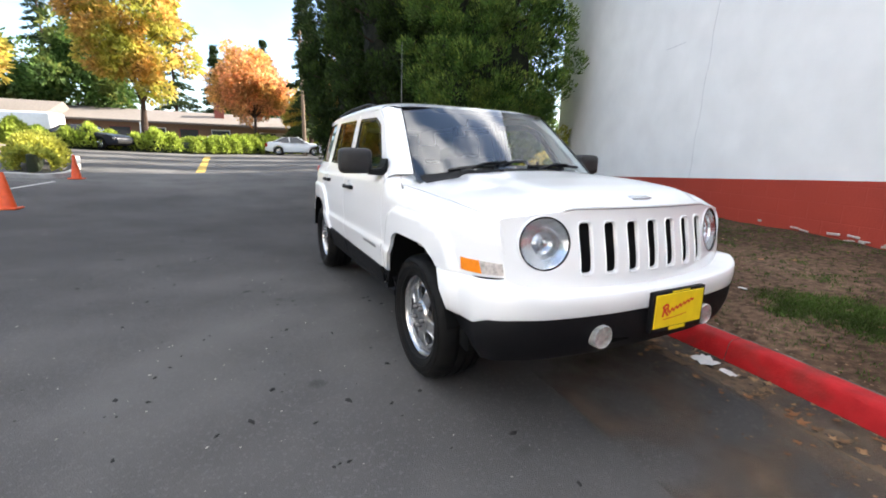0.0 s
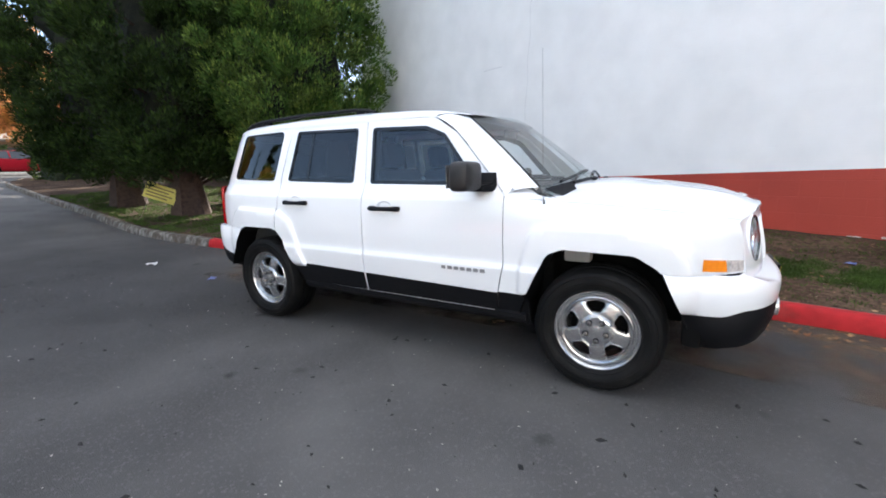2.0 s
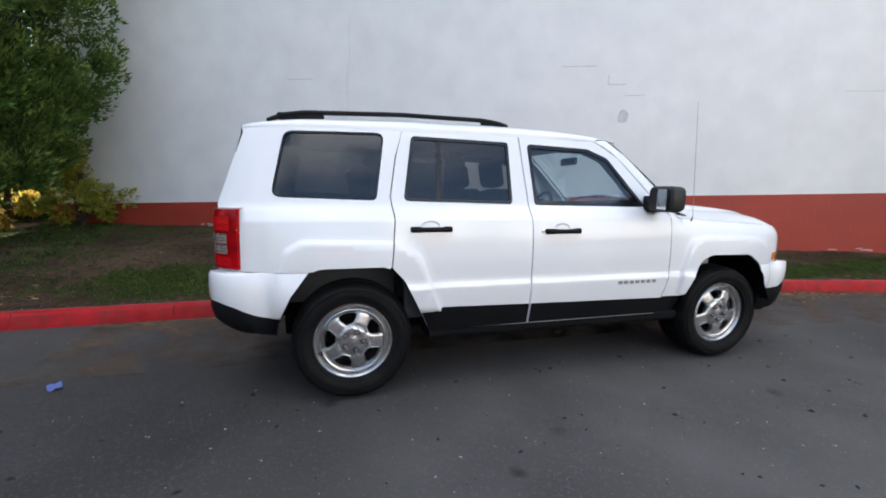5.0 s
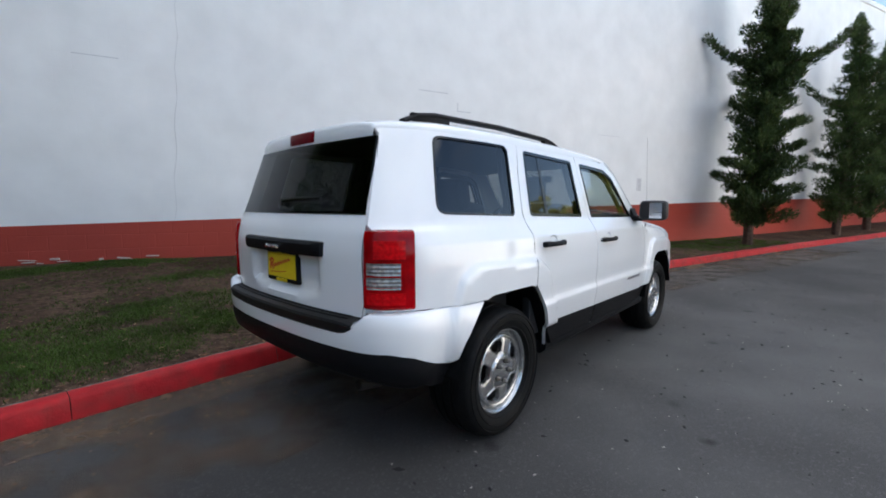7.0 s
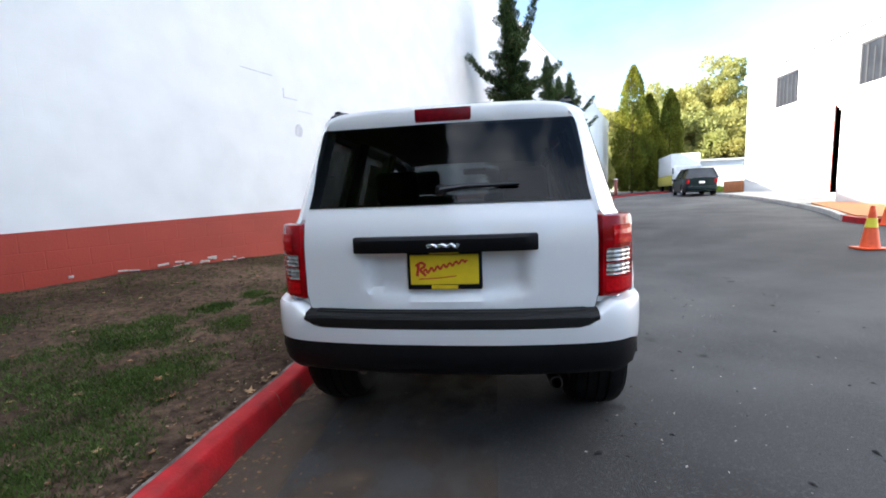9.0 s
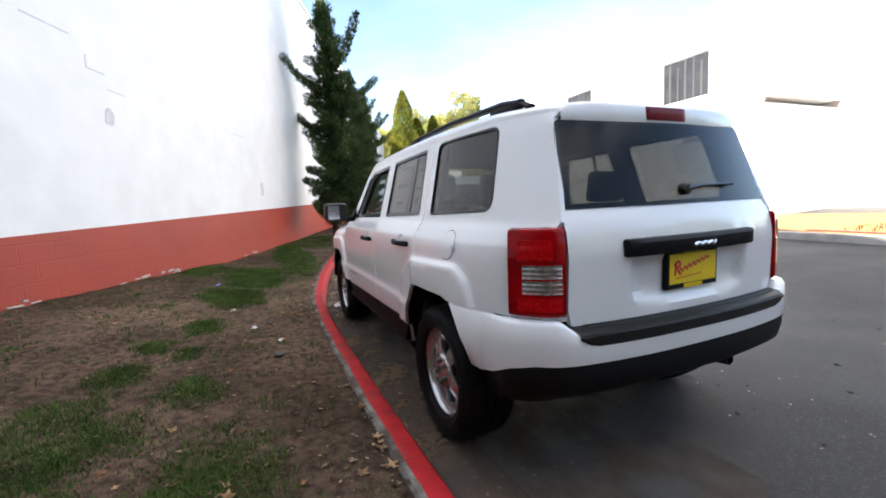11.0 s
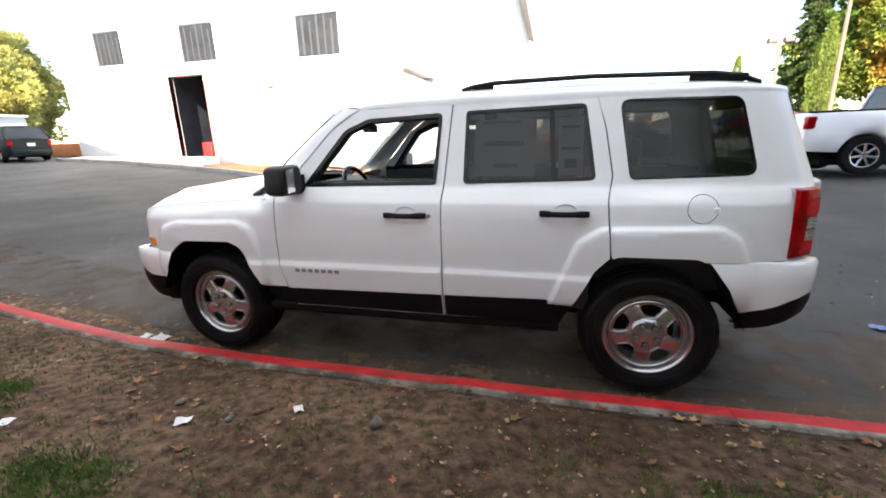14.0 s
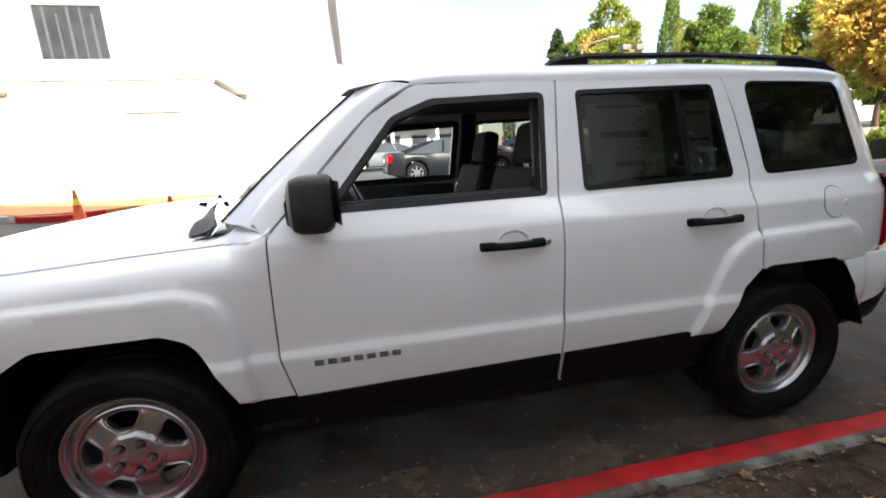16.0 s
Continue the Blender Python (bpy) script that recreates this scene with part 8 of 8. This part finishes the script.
ret = [(-13.0, -13.2), (-15.8, -11.6), (-19, -10.5), (-22, -9.9), (-25, -9.6)]
rows_r = []
for p in spline([(*q, 0) for q in ret], 5):
    zz = gz(p.x, p.y)
    rows_r.append([(p.x - 0.12, p.y - 0.15, zz - 0.1), (p.x - 0.12, p.y - 0.15, 1.53), (p.x + 0.12, p.y + 0.15, 1.53), (p.x + 0.12, p.y + 0.15, zz - 0.1)])
tagged(finish("retaining_wall", loft(rows_r, caps=True), mat("stained_concrete", (0.21, 0.18, 0.14), 0.9, var=0.25, scale=4.0, second=(0.13, 0.11, 0.085), second_scale=1.4, bump=0.4, bump_scale=40), smooth=False), "low grey concrete retaining wall by the car park", "wall", kind="structure")

# ---- parked vehicles ----


def vehicle(name, label, at, color, kind="sedan", group="parked cars", metal=0.0):
    """A parked vehicle: shaped body, cabin glass, roof, wheels and lamps. It points along its own +x."""
    spec = {
        "sedan": dict(L=4.7, W=1.82, wb=2.75, r=0.33, body=[(-2.35, .42, .80), (-2.2, .30, .98), (-1.5, .24, 1.02), (0.7, .24, .98), (1.6, .24, .90), (2.2, .28, .76), (2.35, .40, .62)], cab=[(-1.75, 1.02), (-1.0, 1.40), (0.1, 1.44), (0.95, 0.97)]),
        "coupe": dict(L=5.05, W=1.88, wb=3.05, r=0.36, body=[(-2.5, .40, .95), (-2.35, .30, 1.06), (-1.5, .24, 1.02), (0.7, .24, .99), (1.7, .24, .93), (2.35, .28, .82), (2.52, .42, .68)], cab=[(-1.9, 1.04), (-0.85, 1.42), (0.1, 1.45), (1.0, 0.99)]),
        "van": dict(L=4.9, W=1.95, wb=2.95, r=0.34, body=[(-2.45, .40, 1.05), (-2.4, .28, 1.10), (-1.5, .25, 1.10), (0.9, .25, 1.08), (1.7, .25, 1.0), (2.3, .28, .84), (2.45, .40, .66)], cab=[(-2.38, 1.10), (-2.05, 1.72), (0.3, 1.76), (1.6, 1.02)]),
        "jeep": dict(L=4.3, W=1.86, wb=2.65, r=0.40, body=[(-2.1, .50, 1.10), (-2.0, .45, 1.15), (-0.8, .42, 1.15), (0.7, .42, 1.15), (0.9, .45, 1.13), (1.9, .48, 1.08), (2.05, .55, .95)], cab=[(-2.0, 1.15), (-1.9, 1.80), (0.45, 1.80), (0.75, 1.15)]),
        "pickup": dict(L=5.9, W=2.02, wb=3.65, r=0.42, body=[(-2.95, .58, 1.30), (-2.85, .52, 1.35), (-1.0, .46, 1.36), (0.9, .46, 1.33), (1.2, .46, 1.30), (2.7, .50, 1.19), (2.95, .60, 1.0)], cab=[(-1.10, 1.36), (-0.98, 1.96), (0.70, 1.98), (1.45, 1.3)]),
    }[kind]
    t = thing(name, label, "van" if kind == "van" else "pickup" if kind == "pickup" else "car", at, group)
    paint = mat(name + "_paint", color, 0.32, metal=metal, var=0.04, scale=3.0, coat=0.15, spec=0.15)
    W, r, wb = spec["W"] / 2, spec["r"], spec["wb"] / 2
    line = spline([(x, lo, hi) for x, lo, hi in spec["body"]], 6)
    rough = [p.x for p in line]
    fine = sorted(set(rough) | {round(c + (r + 0.075) * k / 8, 4) for c in (wb, -wb) for k in range(-8, 9)})
    line = [Vector((x, float(np.interp(x, rough, [p.y for p in line])), float(np.interp(x, rough, [p.z for p in line])))) for x in fine if rough[0] <= x <= rough[-1]]
    rows = []
    xmax, xmin = line[-1].x, line[0].x
    for p in line:
        x, lo, hi = p
        e = max(0.0, min(1.0, (min(xmax - x, x - xmin) + 0.02) / 0.55))
        w = W * (0.80 + 0.20 * e ** 0.6)
        arch = max(math.sqrt(max(0.0, (r + 0.07) ** 2 - (x - c) ** 2)) for c in (wb, -wb))
        lo2 = max(lo, r + arch - 0.02) if arch > 0 else lo
        lo2 = min(lo2, hi - 0.15)
        rows.append([Vector((x, y, z)) for y, z in ((w * 0.93, lo2), (w * 0.99, lo2 + 0.1 * (hi - lo2)), (w, lo2 + 0.45 * (hi - lo2)), (w * 0.985, lo2 + 0.8 * (hi - lo2)), (w * 0.93, hi), (w * 0.5, hi + 0.03), (0, hi + 0.04), (-w * 0.5, hi + 0.03),
                                                        (-w * 0.93, hi), (-w * 0.985, lo2 + 0.8 * (hi - lo2)), (-w, lo2 + 0.45 * (hi - lo2)), (-w * 0.99, lo2 + 0.1 * (hi - lo2)), (-w * 0.93, lo2))])
    part("body", loft(rows, caps=True), paint, t, angle=50)
    (xa, za), (xb, zb), (xc, zc), (xd, zd) = spec["cab"]
    side = lambda z: W * (0.93 - 0.24 * (z - za) / (zb - za))
    g = loft([[(x, s * side(z), z) for s in (-1, -0.6, 0, 0.6, 1)] for x, z in ((xa, za - 0.03), (xb, zb), (xc, zc), (xd, zd - 0.03))], closed=False)
    part("screen_glass", g, DARK_GLASS, t, "dark glass", angle=20)
    for s in (-1, 1):
        sg = panel([(xa, za - 0.03), (xd, zd - 0.03), (xc, zc), (xb, zb)], [], lambda x, z: (x, s * side(z), z), 0.3, 0, (0, -s, 0))
        part("side_glass", sg, DARK_GLASS, t, "dark side windows", smooth=False)
        for x0, z0, x1, z1 in ((xa, za, xb, zb), (xd, zd, xc, zc), ((xa + xd) / 2 - 0.1, za, (xb + xc) / 2 - 0.1, zb)):
            part("pillar", tube([(x0, s * (side(za) + 0.004), z0), (x1, s * (side(zb) + 0.004), z1)], 0.04, 5), paint, t)
        part("mirror", box((xd - 0.35, s * (W + 0.02) - 0.08, zd + 0.02), (xd - 0.2, s * (W + 0.02) + 0.08, zd + 0.16), 0.03), paint, t)
        part("head_lamp", box((xmax - 0.22, s * W * 0.72 - 0.16, spec["body"][-2][2] - 0.20), (xmax - 0.05, s * W * 0.72 + 0.16, spec["body"][-2][2] - 0.05), 0.03), CLEAR_LENS, t)
        part("rear_lamp", box((xmin - 0.01, s * W * 0.80 - 0.09, spec["body"][1][2] - 0.34), (xmin + 0.18, s * W * 0.80 + 0.09, spec["body"][1][2] - 0.06), 0.03), RED_LENS, t)
        part("door_handle", box((-0.25, s * W * 0.985 - 0.02, za - 0.12), (-0.07, s * W * 0.985 + 0.02, za - 0.09), 0.01), GLOSS_BLACK, t)
    part("roof", loft([[(x, s * W * 0.69, z + 0.012 + 0.03 * (1 - s * s)) for s in np.linspace(-1, 1, 7)] for x, z in ((xb - 0.05, zb - 0.02), (xb + 0.1, zb + 0.005), (xc - 0.1, zc + 0.005), (xc + 0.05, zc - 0.02))], closed=False), paint, t)
    part("front_bumper", box((xmax - 0.12, -W * 0.80, spec["body"][-1][1] - 0.08), (xmax + 0.05, W * 0.80, spec["body"][-1][1] + 0.14), 0.05), CHROME if kind == "pickup" else TRIM, t)
    part("rear_bumper", box((xmin - 0.05, -W * 0.80, spec["body"][0][1] - 0.06), (xmin + 0.12, W * 0.80, spec["body"][0][1] + 0.18), 0.05), CHROME if kind == "pickup" else paint, t)
    part("rear_plate", box((xmin - 0.06, -0.16, spec["body"][1][2] - 0.35), (xmin - 0.03, 0.16, spec["body"][1][2] - 0.2), 0.005), CONE_WHITE, t)
    if kind == "pickup":
        part("load_bed", box((-2.8, -W * 0.82, 1.36), (-1.15, W * 0.82, 1.41), 0.01), DARK_VOID, t, "black open load bed")
    for c in (wb, -wb):
        for s in (-1, 1):
            w = thing_part("wheel", t, (c, s * (W - 0.03), r), 0)
            part("tyre", lathe([(r * 0.62, 0.0), (r * 0.7, 0.02), (r * 0.95, 0.015), (r, -0.02), (r, -0.17), (r * 0.9, -0.2)], 32, "Y"), RUBBER, w)
            spokes = [moved(box((-0.03, -0.03, 0.02), (0.03, 0.0, r * 0.6), 0.01, 1), Matrix.Rotation(2 * math.pi * k / 7, 4, "Y")) for k in range(7)]
            part("rim", join(lathe([(r * 0.64, 0.008), (r * 0.58, 0.0), (r * 0.55, -0.06)], 28, "Y"), lathe([(0.0, 0.0), (0.06, -0.002), (0.07, -0.03)], 14, "Y"), *spokes), STEEL, w)
            part("rim_back", lathe([(0, -0.07), (r * 0.6, -0.07)], 20, "Y"), DARK_VOID, w)
            w.matrix_basis = Matrix.Translation((c, s * (W - 0.03), r)) @ Matrix.Rotation(0 if s > 0 else math.pi, 4, "Z")
    part("underside", box((xmin + 0.4, -W * 0.8, 0.2), (xmax - 0.4, W * 0.8, 0.5)), DARK_VOID, t, smooth=False)
    return t


def parked(x, y, heading):
    return Matrix.Translation((x, y, gz(x, y))) @ Matrix.Rotation(radians(heading), 4, "Z")


UPPER_Z = 1.46
upper = panel([(-13.1, -13.4), (-15.9, -11.8), (-19.1, -10.7), (-22, -10.1), (-25, -9.8), (-27, -14), (-27, -27), (-15, -27)], [], lambda a, b: (a, b, UPPER_Z), 1.0, 1.2, (0, 0, -1))
tagged(finish("upper_lot", upper, ASPHALT, smooth=False), "raised asphalt lot behind the low concrete wall", "asphalt", kind="structure")
UPPER_SPOT = Matrix.Translation((-19.0, -15.5, UPPER_Z)) @ Matrix.Rotation(radians(131), 4, "Z")

vehicle("minivan", "dark green minivan parked in the shade, tail towards the lane", parked(27.4, -13.7, -12), (0.006, 0.015, 0.017), "van")
vehicle("coupe", "dark grey coupe parked beyond the grass island", parked(-3.1, -13.3, 182), (0.012, 0.013, 0.016), "coupe")
vehicle("pickup_truck", "white pickup truck parked on the far lot", parked(-9.4, -9.35, 178), (0.75, 0.76, 0.78), "pickup")
vehicle("sedan", "white saloon car parked before the hedge", parked(-34.0, 3.2, 78), (0.72, 0.73, 0.74), "sedan")
vehicle("sedan", "black saloon car parked beside the hedge", parked(-30.5, -9.6, 62), (0.01, 0.012, 0.02), "sedan")
vehicle("sedan", "white car parked behind the hedge", parked(-41.0, -2.2, 80), (0.7, 0.7, 0.7), "sedan")
vehicle("sedan", "red saloon car on the sunlit car park", parked(-13.0, -25.8, 105), (0.42, 0.01, 0.025), "sedan")
vehicle("sedan", "red saloon car parked beyond the cedars", parked(-34.0, 6.9, 80), (0.40, 0.01, 0.02), "sedan")
vehicle("sedan", "grey saloon car on the sunlit car park", parked(-9.0, -28.5, 150), (0.14, 0.14, 0.15), "sedan", metal=0.5)
vehicle("sedan", "orange car on the sunlit car park", parked(-7.5, -31.5, 150), (0.45, 0.09, 0.02), "sedan")
vehicle("sedan", "blue car on the sunlit car park", parked(-14.0, -31.0, 150), (0.04, 0.07, 0.16), "sedan")
vehicle("sedan", "silver car on the sunlit car park", parked(-5.2, -34.5, 150), (0.5, 0.5, 0.5), "sedan", metal=0.6)
vehicle("jeep", "black off-road car parked behind the low wall", UPPER_SPOT, (0.012, 0.012, 0.013), "jeep")
vehicle("coupe", "silver-grey coupe parked on the sunlit car park", parked(-1.0, -22.0, 20), (0.25, 0.26, 0.27), "coupe", metal=0.5)


def box_truck():
    """The white and yellow camper truck at the far end of the lane."""
    t = thing("camper_truck", "white camper truck with a yellow lower half at the lane's end", "truck", parked(38.0, -17.0, 170))
    part("box_body", box((-3.2, -1.15, 1.45), (2.4, 1.15, 3.3), 0.08), CONE_WHITE, t)
    part("lower_body", box((-3.25, -1.16, 0.55), (2.45, 1.16, 1.446), 0.06), mat("pale_yellow_panel", (0.55, 0.47, 0.10), 0.6, var=0.15), t, "pale yellow lower half")
    part("awning", loft([[(x, 1.155, 1.6), (x, 1.165, 2.5 - 0.25 * abs(x))] for x in np.linspace(-2.6, 1.6, 7)], closed=False), mat("grey_stripe", (0.25, 0.25, 0.3), 0.6), t, "grey swoosh panel")
    for c in (1.7, -2.2):
        for s in (-1, 1):
            part("wheel", moved(lathe([(0.0, 0.0), (0.22, 0.0), (0.25, 0.02), (0.4, 0.0), (0.4, -0.2), (0.3, -0.22)], 24, "Y"), Matrix.Translation((c, s * 1.05, 0.4)) @ Matrix.Rotation(0 if s > 0 else math.pi, 4, "Z")), RUBBER, t)
    part("cab", box((2.4, -1.05, 0.6), (3.5, 1.05, 2.2), 0.2, 3), CONE_WHITE, t)
    part("cab_window", box((2.6, -1.06, 1.5), (3.2, 1.06, 2.05), 0.03), DARK_GLASS, t)
    v = thing("delivery_van", "white delivery van standing behind the hedge", "van", parked(-38.5, -16.4, 260))
    part("box_body", box((-3.5, -1.0, 0.45), (2.4, 1.0, 2.05), 0.22, 4), CONE_WHITE, v)
    part("cab", box((2.2, -0.98, 0.45), (3.6, 0.98, 1.5), 0.25, 3), CONE_WHITE, v)
    part("cab_window", box((1.5, -1.01, 1.2), (2.38, 1.01, 1.8), 0.03), DARK_GLASS, v)
    for c in (2.5, -2.2):
        for s in (-1, 1):
            part("wheel", moved(lathe([(0.0, 0.0), (0.22, 0.0), (0.25, 0.02), (0.36, 0.0), (0.36, -0.2), (0.3, -0.22)], 24, "Y"), Matrix.Translation((c, s * 0.97, 0.36)) @ Matrix.Rotation(0 if s > 0 else math.pi, 4, "Z")), RUBBER, v)


box_truck()

# the recessed wall past the warehouse's corner
end_wall = finish("wall_far", box((0, 0, -0.3), (12.0, 10, 9.4)), WALL_WHITE, smooth=False)
end_wall.matrix_basis = Matrix.Translation(WALL_B + WALL_DIR * 0.02 - WALL_OUT * 0.4) @ Matrix.Rotation(math.atan2(WALL_DIR.y, WALL_DIR.x), 4, "Z")
tagged(end_wall, "recessed white wall past the warehouse corner", "wall", kind="structure")

shed = thing("white_shed", "low white flat-roofed shed at the lane's end", "building")
part("wall", box((50, -29, 0.8), (55, -21.6, 4.6)), STUCCO, shed, smooth=False)
part("roof", box((49.8, -29.2, 4.6), (55.2, -21.4, 4.8)), STUCCO, shed, smooth=False)
